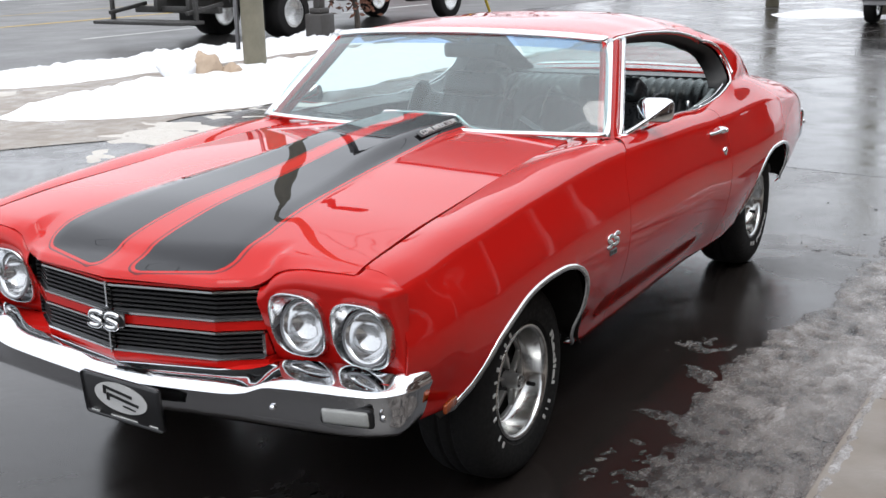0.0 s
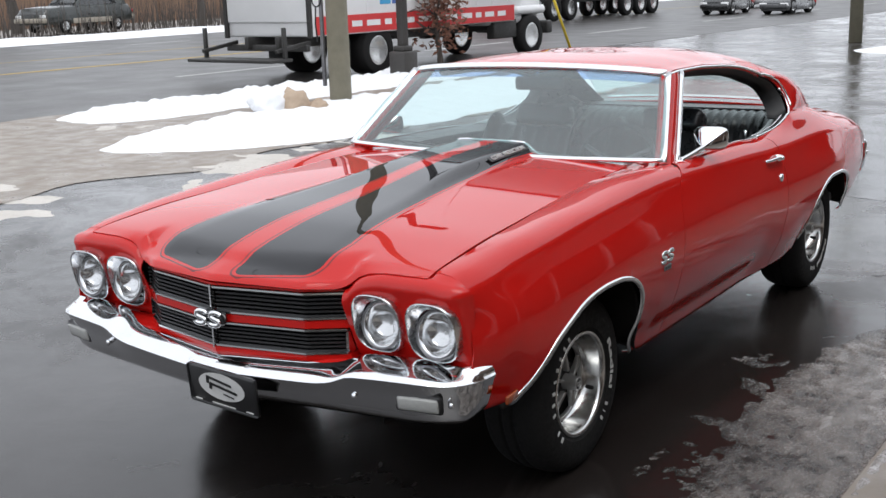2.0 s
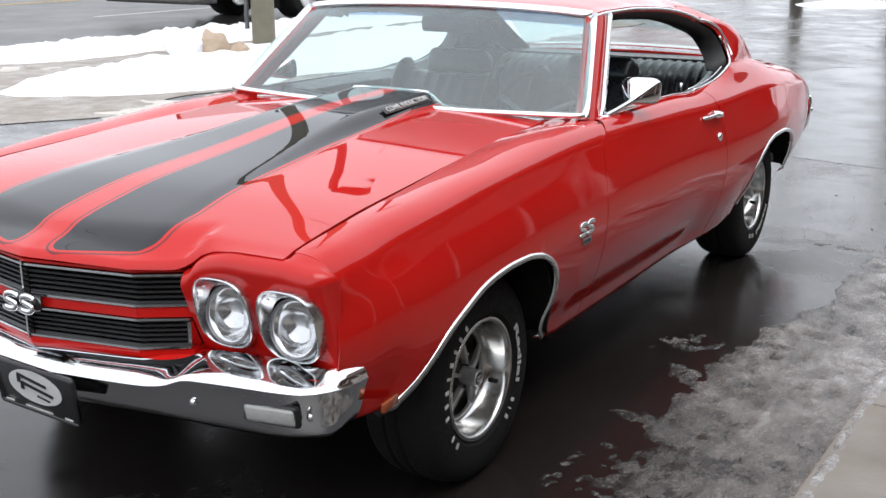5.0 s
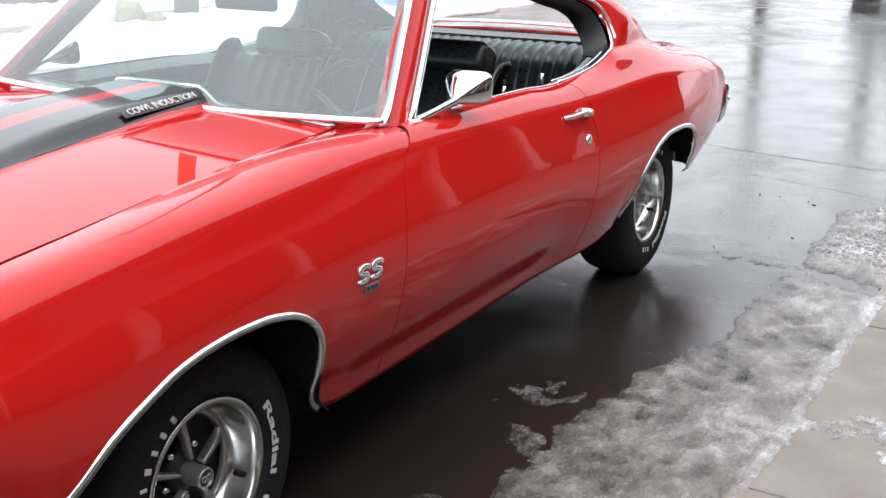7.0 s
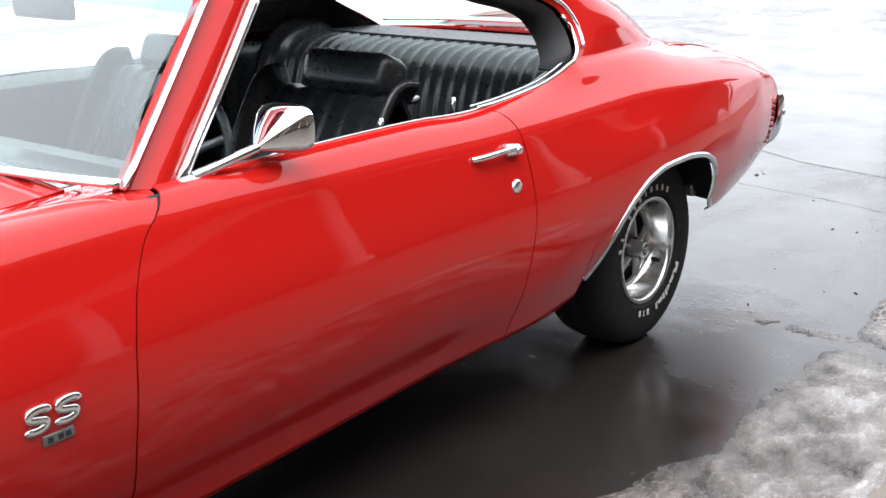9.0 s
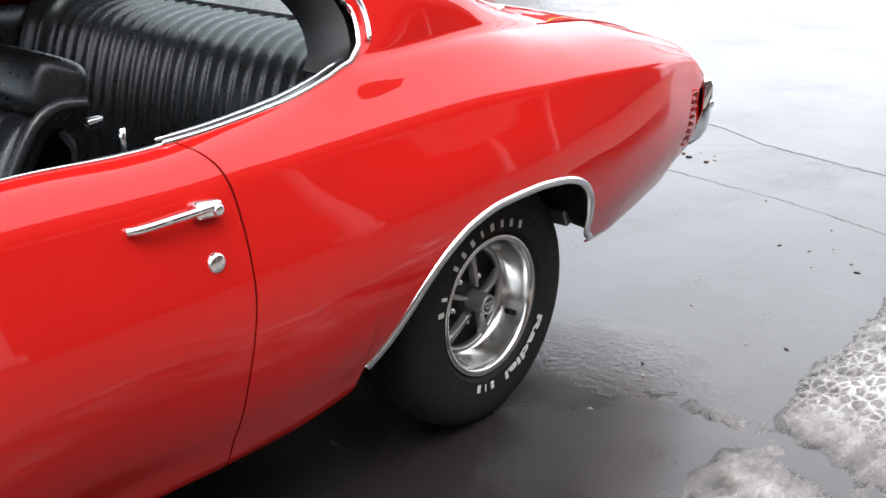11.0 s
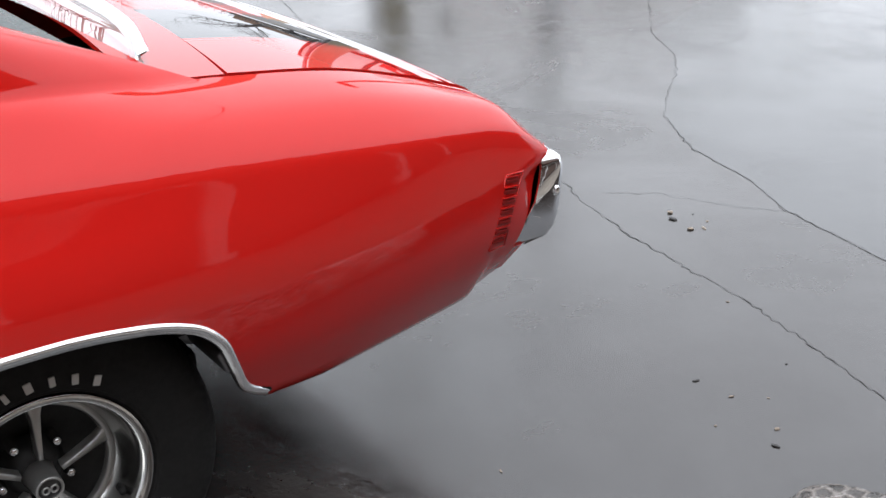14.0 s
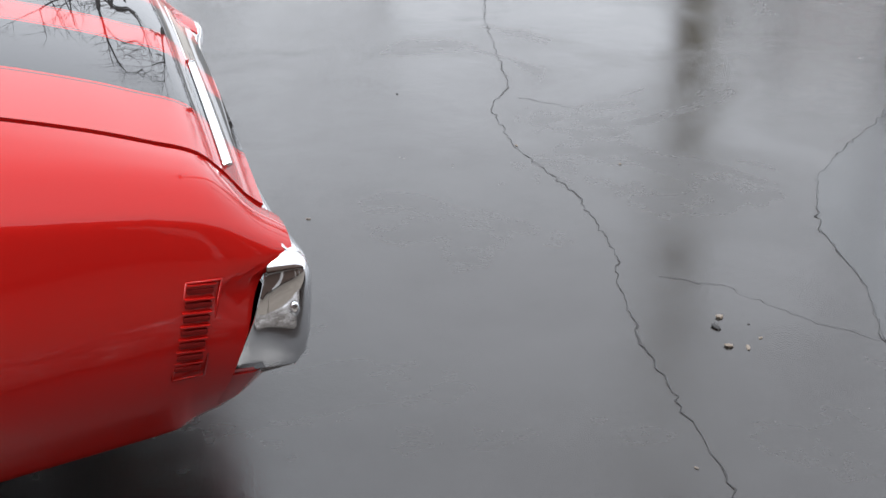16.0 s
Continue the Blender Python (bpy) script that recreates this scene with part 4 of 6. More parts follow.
# ---- underbody ----
bm = box((1.40, 3.3, .08), Matrix.Translation((0, 1.5, .37)), .02)
part("floor_pan", bm, M_UNDER, car, "", False)
bm = box((1.16, 1.1, .32), Matrix.Translation((0, .0, .58)), .03)
part("engine_bay", bm, M_UNDER, car, "", False)
bm = box((1.0, .36, .28), Matrix.Translation((0, 3.36, .60)), .03)
part("boot_floor", bm, M_UNDER, car, "", False)
for sgn in (1, -1):
    part("exhaust_pipe", tube([(sgn * .45, 1.0, .26), (sgn * .48, 2.3, .27), (sgn * .52, 2.6, .40), (sgn * .52, 3.1, .40), (sgn * .56, 3.3, .33), (sgn * .60, 3.62, .32)], .028, 12), M_GREY, car)
part("rear_axle", tube([(-.7, 2.845, .31), (.7, 2.845, .31)], .05, 12), M_UNDER, car)
# frame rail and bracket behind the rear wheel
for sgn in (1, -1):
    part("frame_rail", box((.07, 1.3, .09), Matrix.Translation((sgn * .56, 3.15, .43)), .01), M_UNDER, car)
    part("frame_bracket", box((.16, .05, .05), Matrix.Translation((sgn * .74, 3.165, .44)) @ Matrix.Rotation(radians(20), 4, "X"), .008), M_GREY, car, "grey steel bracket")

# ---- wheels ----
M_SPOKE = varied("satin_spoke", (.50, .50, .49), (.36, .36, .355), 30, (.28, .42), metal=.85)
M_WELL = varied("wheel_black", (.004, .004, .0042), (.008, .008, .008), 25, (.5, .7))


def arc_words(text, size, width, radius, middle, x, name, mat, parent, label=""):
    """Raised words bent round the x axis, read clockwise with their tops outwards; middle is the angle of their centre."""
    cu = bpy.data.curves.new(name, "FONT")
    cu.body, cu.size, cu.extrude, cu.offset, cu.align_x, cu.align_y = text, size, .0008, .0007, "CENTER", "CENTER"
    tmp = new("tmp", cu)
    me = bpy.data.meshes.new_from_object(tmp.evaluated_get(bpy.context.evaluated_depsgraph_get()))
    bpy.data.objects.remove(tmp)
    span = max(v.co.x for v in me.vertices) - min(v.co.x for v in me.vertices)
    for v in me.vertices:
        a = middle - v.co.x * width / span / radius
        r = radius + v.co.y
        v.co = (x + v.co.z, r * math.cos(a), r * math.sin(a))
    return place_part(name, me, mat, parent, label)


def wheel(name, loc, sgn, turn, letters, R, rim, parent):
    """A five-spoke sports wheel; its outer side looks to +x. turn: first spoke, letters: where the words stand, in degrees."""
    w = thing(name, "black raised-letter tyre on a polished five-spoke wheel", "wheel")
    del w["category"], w["label"]
    w.parent = parent
    w.location = loc
    if sgn < 0:
        w.rotation_euler = (0, 0, PI)
    k = rim / .188
    prof = [(-.19, rim), (-.195, rim + .02), (-.205, R - .07), (-.195, R - .03), (-.17, R - .008), (-.13, R - .001), (-.115, R), (-.112, R - .007), (-.104, R - .007), (-.101, R), (-.07, R), (-.067, R - .007), (-.059, R - .007), (-.056, R), (-.02, R - .001), (.016, R - .009), (.034, R - .026), (.043, R - .055),
            (.045, R - .085), (.043, R - .105), (.041, rim + .022), (.041, rim + .017), (.037, rim + .015), (.037, rim + .011), (.033, rim + .009), (.026, rim + .002), (.02, rim)]
    part("tyre", turned(chaikin(prof, 1), 80), M_RUBBER, w, "black rubber tyre")
    # the maker's name stands as plain white bars round the sidewall
    rt = rim + .036
    for a0, count, step, hh in ((166, 11, -10.4, .020), (-93, 3, -7.5, .021)):
        for n_ in range(count):
            if count == 11 and n_ == 2:
                continue
            wide = (.013, .009, .014, .011, .012)[n_ % 5] if count == 11 else (.012, .005, .013)[n_]
            m = Matrix.Rotation(radians(a0 + step * n_ + letters), 4, "X") @ Matrix.Translation((.0450, rt, 0)) @ Matrix.Rotation(radians(10), 4, "X")
            part("sidewall_bar", add_box(bmesh.new(), (.003, hh, wide), m, .0012, 1), M_WHITE, w, "", False)
    arc_words("Radial", .032, .200, rt, radians(-52 + letters), .0458, "sidewall_words", M_WHITE, w, "raised white word Radial")
    lip = turned(chaikin([(.016, rim + .002), (.033, rim + .006), (.0375, rim + .003), (.0375, rim - .006), (.034, rim - .011), (.024, rim - .016), (.004, rim - .020), (-.016, rim - .026), (-.032, rim - .033), (-.042, rim - .041)], 2), 80)
    part("rim", lip, M_ALU, w, "polished deep rim")
    part("wheel_disc", turned([(-.058, rim - .036), (-.085, .10), (-.09, .0)], 48), M_WELL, w, "black wheel centre")
    part("inner_ring", turned(chaikin([(-.040, rim - .039), (-.036, rim - .043), (-.038, rim - .050), (-.052, rim - .053)], 1), 72), M_SPOKE, w, "satin ring joining the spokes")
    for n_ in range(5):
        a = radians(n_ * 72 + turn)
        bm = bmesh.new()
        rings = []
        for rr, hw, x0, dp in ((.040, .0050, -.014, .020), (.058, .0052, -.018, .020), (.090, .0066, -.025, .020), (.118, .0090, -.033, .018), (.133, .0135, -.038, .014), (.141, .023, -.041, .010)):
            rings.append([bm.verts.new((x0 - dp, rr * k, -hw * 1.25)), bm.verts.new((x0 - .003, rr * k, -hw)), bm.verts.new((x0 + .002, rr * k, -hw * .72)), bm.verts.new((x0 + .0005, rr * k, 0)),
                          bm.verts.new((x0 + .002, rr * k, hw * .72)), bm.verts.new((x0 - .003, rr * k, hw)), bm.verts.new((x0 - dp, rr * k, hw * 1.25))])
        for r0, r1 in zip(rings[:-1], rings[1:]):
            for j_ in range(6):
                bm.faces.new((r0[j_], r0[j_ + 1], r1[j_ + 1], r1[j_]))
        bm.faces.new(rings[0])
        bmesh.ops.recalc_face_normals(bm, faces=bm.faces)
        bmesh.ops.rotate(bm, verts=bm.verts, cent=(0, 0, 0), matrix=Matrix.Rotation(a, 3, "X"))
        part("spoke", bm, M_SPOKE, w, "satin silver spoke")
        a2 = a + radians(36)
        nut = turned([(-.08, .0105), (-.048, .0100), (-.040, .0085), (-.036, .005), (-.035, 0)], 12)
        bmesh.ops.translate(nut, verts=nut.verts, vec=(0, .066 * k * math.cos(a2), .066 * k * math.sin(a2)))
        part("lug_nut", nut, M_CHROME, w, "chrome wheel nut")
    part("hub_base", turned(chaikin([(-.075, .060), (-.050, .052), (-.036, .042), (-.030, .030)], 1), 40), M_WELL, w, "black hub base")
    part("hub", turned(chaikin([(-.050, .031), (-.020, .027), (.010, .0255), (.024, .0255), (.027, .0235), (.026, .0205), (.023, .020)], 1), 40), M_SPOKE, w, "satin hub barrel")
    part("hub_cap", turned([(.0225, .0205), (.0240, .019), (.0245, 0)], 32), M_BLACKPAINT, w, "black hub cap")
    for dz in (-.0075, .0075):
        part("cap_mark", tube([(.0255, dz + .0060 * math.sin(t), .0068 * math.cos(t)) for t in np.linspace(0, 2 * PI, 14)[:-1]], .0020, 6, True), M_SPOKE, w)
    va = radians(turn - 42)
    valve = tube([(-.02, (rim - .024) * math.cos(va), (rim - .024) * math.sin(va)), (.006, (rim - .030) * math.cos(va), (rim - .030) * math.sin(va))], [.009, .006], 10)
    part("valve", valve, M_RUBBER, w, "black rubber valve")
    return w


for y, t, le, xo, zc, R_, rim_ in ((0, 18, 57, .810, .323, .327, .188), (2.846, 12, 0, .801, .326, .330, .181)):
    for sgn in (1, -1):
        wheel("wheel", (sgn * xo, y, zc), sgn, t, le, R_, rim_, car)

# ---- door furniture ----
for sgn in (1, -1):
    def side_x(y, z):
        s = section(y, sill_x(max(y, .9)), sill_z(max(y, .9)))
        return float(np.interp(z, [p[1] for p in s], [p[0] for p in s]))
    hx = side_x(1.97, .868)
    handle = part("door_handle", tube(chaikin([(sgn * (hx + .002), 1.812, .866), (sgn * (hx + .018), 1.83, .868), (sgn * (hx + .026), 1.90, .869), (sgn * (hx + .026), 1.96, .867), (sgn * (hx + .020), 1.99, .864)], 2), .0075, 12),
                  M_CHROME, car, "chrome pull handle")
    part("handle_base", box((.030, .058, .032), Matrix.Translation((sgn * (hx + .010), 1.982, .860)) @ Matrix.Rotation(radians(-8), 4, "X"), .008), M_CHROME, handle)
    part("handle_button", turned([(.0, .011), (.010, .0105), (.012, .007), (.012, 0)], 20), M_CHROME, handle).location = (sgn * (hx + .022), 1.996, .858)
    lk = part("door_lock", turned([(-.006, .019), (.003, .0185), (.006, .014), (.007, .0)], 28), M_CHROME, car, "round chrome door lock")
    lk.location = (sgn * (side_x(1.975, .765) + .002), 1.978, .765)
    if sgn < 0:
        lk.rotation_euler = (0, 0, PI)
    # wing mirror
    stem = tube(chaikin([(sgn * .800, .985, .985), (sgn * .812, 1.03, .996), (sgn * .828, 1.08, 1.012), (sgn * .835, 1.125, 1.022)], 2), .0105, 10)
    mir = part("wing_mirror", stem, M_CHROME, car, "chrome wing mirror on a slim stalk")
    part("mirror_foot", box((.034, .085, .010), Matrix.Translation((sgn * .797, .990, .984)) @ Matrix.Rotation(radians(18 * sgn), 4, "Y"), .004), M_CHROME, mir)
    rows = []
    for dy, s in ((-.085, .06), (-.080, .16), (-.055, .50), (-.025, .84), (-.008, .97), (.004, 1.0), (.012, .98)):
        ring = []
        for a in np.linspace(0, 2 * PI, 65)[:-1]:
            c, q_ = math.cos(a), math.sin(a)
            ring.append((sgn * (.835 + s * .076 * abs(c) ** .55 * (1 if c > 0 else -1) + .006 * s * q_), 1.205 + dy, 1.050 + s * .052 * abs(q_) ** .55 * (1 if q_ > 0 else -1) - .030 * (1 - s)))
        rows.append(ring)
    sheet("mirror_shell", rows, M_CHROME, mir, (0, -1, 0), 0, closed=True)
    bm = bmesh.new()
    bm.faces.new([bm.verts.new((x, y - .001, z)) for x, y, z in rows[-1]])
    part("mirror_glass", bm, M_CHROME, mir, "mirror glass", False)
for x0, x1 in ((-.50, -.05), (.10, .55)):
    arm = part("wiper", tube([(x1, .79, .992), (lerp(x0, x1, .5), .800, 1.000), (x0, .845, 1.010)], .005, 8), M_GREY, car, "dull metal wiper arm")
    part("wiper_blade", tube([(lerp(x0, x1, .75) - .1, .81, 1.012), (x0 - .05, .855, 1.015)], .004, 6), M_SEAL, arm)
# raised words on the side of the cowl bulge
for sgn in (1,):
    cu = bpy.data.curves.new("cowl_words", "FONT")
    cu.body, cu.size, cu.extrude, cu.align_x, cu.align_y = "COWL INDUCTION", .031, .0015, "CENTER", "CENTER"
    tmp = new("tmp", cu)
    dg = bpy.context.evaluated_depsgraph_get()
    me = bpy.data.meshes.new_from_object(tmp.evaluated_get(dg))
    bpy.data.objects.remove(tmp)
    m = Matrix.Translation((.196, .625, hood_z(.196, .625) + .009)) @ Matrix.Rotation(radians(93), 4, "Z") @ Matrix.Rotation(-math.atan((hood_z(.195, .76) - hood_z(.20, .50)) / .26), 4, "Y") @ Matrix.Rotation(radians(35), 4, "X")
    back = part("cowl_badge", box((.315, .028, .004), m @ Matrix.Translation((0, 0, -.003)), .0015), M_BLACKPAINT, car, "black badge with raised white words")
    me.transform(m @ Matrix.Translation((0, 0, .001)))
    place_part("cowl_words", me, M_WHITE, back, "words COWL INDUCTION")

# ---- cabin ----
rows = [[(x, y, z) for x in np.linspace(-.74, .74, 15)] for y, z in ((.80, .955), (.92, .968), (1.08, .955), (1.14, .93), (1.16, .80), (1.12, .55))]
sheet("dashboard", rows, M_VINYL, car, (0, 0, 1), .01, label="black padded dashboard")
bm = tube([(.36 + .185 * math.cos(a), 1.30 + .05 * math.sin(a), .90 + .175 * math.sin(a)) for a in np.linspace(0, 2 * PI, 41)[:-1]], .012, 10, True)
wheel_s = part("steering_wheel", bm, M_VINYL, car, "black steering wheel")
for a in (radians(-90), radians(25), radians(155)):
    part("steering_spoke", tube([(.36, 1.27, .90), (.36 + .18 * math.cos(a), 1.30 + .05 * math.sin(a), .90 + .17 * math.sin(a))], .011, 8), M_GREY, wheel_s)
part("steering_column", tube([(.36, 1.28, .90), (.36, 1.05, .80)], .03, 12), M_VINYL, wheel_s)
part("inside_mirror", box((.25, .02, .062), Matrix.Translation((0.02, 1.21, 1.265)), .014), M_BLACKPAINT, car, "inside mirror")
part("mirror_stalk", tube([(.02, 1.19, 1.33), (.02, 1.21, 1.28)], .008, 8), M_CHROME, car)


def pleated(name, x0, x1, prof, pitch, parent, label, depth=.012):
    """An upholstered panel: prof is its side view (y, z), pleats run along it."""
    nx = max(8, int((x1 - x0) / pitch) * 6)
    P = chaikin(prof, 2)
    rows = []
    for i in range(nx + 1):
        x = lerp(x0, x1, i / nx)
        e = min(i, nx - i) / nx
        col = []
        for k, (y, z) in enumerate(P):
            k0, k1 = max(k - 1, 0), min(k + 1, len(P) - 1)
            t = Vector((P[k1][0] - P[k0][0], P[k1][1] - P[k0][1])).normalized()
            n = Vector((t.y, -t.x))
            g = -depth * (1 - abs(math.sin(PI * (x - x0) / pitch)) ** .5) - .05 * (1 - sm(0, .08, e))
            col.append((x, y + n.x * g, z + n.y * g))
        rows.append(col)
    return sheet(name, rows, M_VINYL, parent, (0, -1, .5), .02, label=label, crisp=False)


bench = thing("rear_bench", "", "")
bench.parent = car
pleated("bench_back", -.68, .68, [(2.50, .42), (2.53, .52), (2.58, .75), (2.62, .87), (2.66, .925), (2.73, .948), (2.84, .945), (2.88, .92)], .052, bench, "pleated black vinyl bench back")
pleated("bench_seat", -.68, .68, [(2.06, .45), (2.07, .52), (2.12, .555), (2.30, .54), (2.52, .50)], .062, bench, "pleated black vinyl bench seat")
rows = [[(x, y, .955 - .008 * k) for x in np.linspace(-.60, .60, 9)] for k, y in enumerate((2.84, 2.93, 3.02, 3.10))]
sheet("parcel_shelf", rows, M_VINYL, car, (0, 0, 1), .01)


def bucket_seat(x):
    seat = thing("front_seat", "", "")
    seat.parent = car
    pleated("seat_back", x - .25, x + .25, [(1.62, .50), (1.65, .60), (1.76, .82), (1.85, .95), (1.89, .98), (1.95, .968)], .07, seat, "pleated black vinyl seat back")
    rows = []
    for k, (yy, zz) in enumerate(chaikin([(1.95, .968), (1.98, .92), (1.93, .75), (1.83, .52), (1.78, .42)], 1)):
        rows.append([(x + u * .25, yy - .05 * abs(u) ** 4, zz) for u in np.linspace(-1, 1, 15)])
    sheet("seat_shell", rows, M_VINYL, seat, (0, 1, 0), .01)
    pleated("seat_cushion", x - .25, x + .25, [(1.14, .42), (1.13, .50), (1.18, .545), (1.40, .535), (1.64, .50)], .07, seat, "pleated black vinyl cushion")
    bm = box((.31, .13, .12), Matrix.Translation((x + .015, 1.965, 1.018)) @ Matrix.Rotation(radians(-24), 4, "X"), .038, 4)
    part("headrest", bm, M_VINYL, seat, "black vinyl headrest")
    for dx in (-.06, .06):
        part("headrest_post", tube([(x + dx, 1.92, .95), (x + dx, 1.94, 1.0)], .006, 8), M_CHROME, seat)
    part("seat_latch", box((.02, .035, .02), Matrix.Translation((x + (.20 if x > 0 else -.20), 2.0, .955)), .004), M_CHROME, seat)


bucket_seat(.36)
bucket_seat(-.36)
for y in (1.62, 1.93):
    part("door_knob", tube([(.745, y, .95), (.745, y, .992)], [.005, .007], 10), M_CHROME, car)
rows = [[(x, y, roof_z(x, y) - .03) for x in np.linspace(-.58, .58, 13)] for y in (1.22, 1.4, 1.6, 1.8, 2.0, 2.2, 2.35, 2.47)]
sheet("headlining", rows, M_VINYL, car, (0, 0, -1), .005)
bm = box((1.40, .03, .50), Matrix.Translation((0, .86, .68)))
part("firewall", bm, M_UNDER, car, "", False)

# ---- final proportions of the body: the tail drawn out and raised, the nose a little higher ----
prop_y = ip([(-1.10, -1.07), (-.975, -.945), (-.81, -.787), (-.5, -.488), (-.2, -.195), (0, -.003), (.25, .238), (.53, .506), (.82, .803), (1.2, 1.188), (1.7, 1.675), (2.0, 1.953),
             (2.47, 2.462), (2.84, 2.848), (3.3, 3.37), (3.74, 3.882), (3.87, 4.034), (4.0, 4.18)])
prop_x = ip([(-1, 1.008), (0, 1.010), (.8, 1.015), (1.7, 1.020), (2.47, 1.022), (2.85, 1.016), (3.3, 1.0), (3.74, .987), (3.87, .983), (4.0, .981)])
prop_z = ip([(-1.1, 1.030), (-.8, 1.031), (-.5, 1.030), (-.2, 1.023), (.25, 1.019), (.53, 1.0145), (.8, 1.006), (1.2, 1.0), (1.7, .998), (2.0, 1.004), (2.47, 1.014), (2.85, 1.032), (3.3, 1.052), (3.74, 1.077), (3.87, 1.084), (4.0, 1.09)])


def proportioned(p):
    return Vector((p.x * prop_x(p.y), prop_y(p.y), p.z * prop_z(p.y)))


bpy.context.view_layer.update()
body_parts = [o for o in car.children_recursive if o.type == "MESH" and not any(q.name.startswith("wheel") and q.type == "EMPTY" for q in (o.parent, o.parent.parent) if q)]
for ob in body_parts:
    m = ob.matrix_world.copy()
    for v in ob.data.vertices:
        v.co = proportioned(m @ v.co)
for ob in body_parts:
    ob.location, ob.rotation_euler = (0, 0, 0), (0, 0, 0)

# ---- ground, road, pavement ----
M_ASPHALT = material("wet_asphalt", (.04, .04, .042), .3)
n = Net(M_ASPHALT)
co = n.coords()
big = n.noise(.33, 5, .6, co, .5)
mid = n.noise(2.4, 6, .62, co)
wet = n.ramp(n.math("ADD", n.math("MULTIPLY", big, .7), n.math("MULTIPLY", mid, .3)), (.42, 0.0), (.60, 1.0))
grit = n.noise(95, 4, .7, co)
# a pitted brownish spot behind the rear wheel, coloured for the car's broken reflection
gx, gy, gz = n.xyz(co)
gx, gy = n.math("DIVIDE", n.math("SUBTRACT", gx, .88), .52), n.math("DIVIDE", n.math("SUBTRACT", gy, 3.34), .27)
spot = n.math("ADD", n.math("SQRT", n.math("ADD", n.math("MULTIPLY", gx, gx), n.math("MULTIPLY", gy, gy))), n.math("MULTIPLY", n.noise(7, 5, .65, co), 1.1))
spot = n.ramp(n.math("MULTIPLY", spot, .5), (.52, 1.0), (.74, 0.0))
n.set("Base Color", n.mix(n.math("MULTIPLY", spot, .7), n.mix(grit, n.mix(wet, (.013, .0100, .0090), (.015, .0128, .0118)), n.mix(wet, (.020, .0165, .0152), (.028, .0255, .0240))), (.024, .0150, .0115)))
patch = n.ramp(n.noise(1.1, 6, .68, co, .8), (.36, 0.0), (.66, 1.0))
n.set("Roughness", n.math("ADD", n.math("ADD", n.math("MULTIPLY", wet, .12), n.math("ADD", n.math("MULTIPLY", patch, .20), n.math("MULTIPLY", spot, .10))), .06))
fresh = n.math("SUBTRACT", n.xyz(co)[1], n.math("MULTIPLY", n.noise(.8, 4, .6, co), 2.4))
fresh = n.ramp(n.math("ADD", n.math("MULTIPLY", fresh, .25), .15), (.25, .42), (.75, 1.0))
n.set("Specular IOR Level", n.math("MULTIPLY", fresh, n.math("ADD", n.math("MULTIPLY", n.noise(1.7, 7, .7, co, .6), .46), .68)))
n.bump(n.math("ADD", n.math("ADD", n.math("MULTIPLY", n.noise(170, 3, .6, co), .25), n.math("MULTIPLY", n.noise(6, 6, .66, co), 1.0)), n.math("MULTIPLY", spot, n.math("MULTIPLY", n.noise(48, 4, .6, co), 1.7))), .12, .010)

M_ROAD = material("wet_road", (.07, .07, .07), .35)
n = Net(M_ROAD)
co = n.coords()
track = n.noise(.9, 5, .6, co)
n.set("Base Color", n.mix(n.noise(40, 4, .7, co), n.mix(track, (.020, .018, .0165), (.036, .033, .030)), (.050, .046, .043)))
n.set("Roughness", n.math("ADD", n.math("MULTIPLY", track, .25), .25))
n.set("Specular IOR Level", .34)
n.bump(n.noise(60, 4, .6, co), .12, .01)

M_SNOW = varied("snow", (.80, .81, .83), (.70, .71, .73), 2.5, (.55, .8), .55, 9, .05)
M_SNOWDIRTY = varied("dirty_snow", (.62, .59, .55), (.36, .33, .29), 1.8, (.5, .8), .6, 14, .05)
M_MUD = varied("wet_mud", (.13, .10, .074), (.26, .215, .17), 1.6, (.25, .55), .3, 20, .02)
M_ROCK = varied("sandstone_rock", (.50, .39, .29), (.28, .21, .15), 5, (.7, .9), .5, 14, .04)
M_POLEWOOD = varied("weathered_wood", (.27, .245, .18), (.16, .15, .11), 6, (.75, .95), .4, 40, .01)
M_DARKMETAL = varied("brown_metal", (.030, .027, .025), (.042, .038, .035), 8, (.4, .6))
M_CONCRETE = varied("wet_concrete", (.25, .217, .182), (.12, .101, .083), 2.2, (.35, .7), .3, 60, .006, detail=9)
M_BARK = varied("bare_bark", (.085, .072, .062), (.05, .043, .038), 4, (.8, .95), .3, 20, .02)
M_LEAF = varied("dead_leaf", (.20, .09, .055), (.12, .055, .04), 12, (.6, .9))
M_WHITELINE = varied("road_paint_white", (.62, .62, .60), (.30, .30, .29), 3, (.5, .7))
M_YELLOWLINE = varied("road_paint_yellow", (.55, .36, .06), (.30, .21, .06), 3, (.5, .7))
M_YELLOW = varied("yellow_plastic", (.75, .55, .04), (.65, .47, .04), 4, (.4, .6))
M_WALL = varied("brown_brick_wall", (.15, .095, .07), (.10, .065, .05), 3, (.7, .9), .3, 30, .01)
M_POST = varied("pale_post", (.72, .70, .66), (.62, .60, .57), 3, (.5, .7))
M_CABLE = material("cable_black", (.012, .012, .012), .6)

bm = bmesh.new()
bmesh.ops.create_grid(bm, x_segments=4, y_segments=4, size=1600)
tagged(part("ground", bm, M_ASPHALT, None, "", False), "dark wet asphalt yard with a reflecting sheen", "ground", kind="structure")


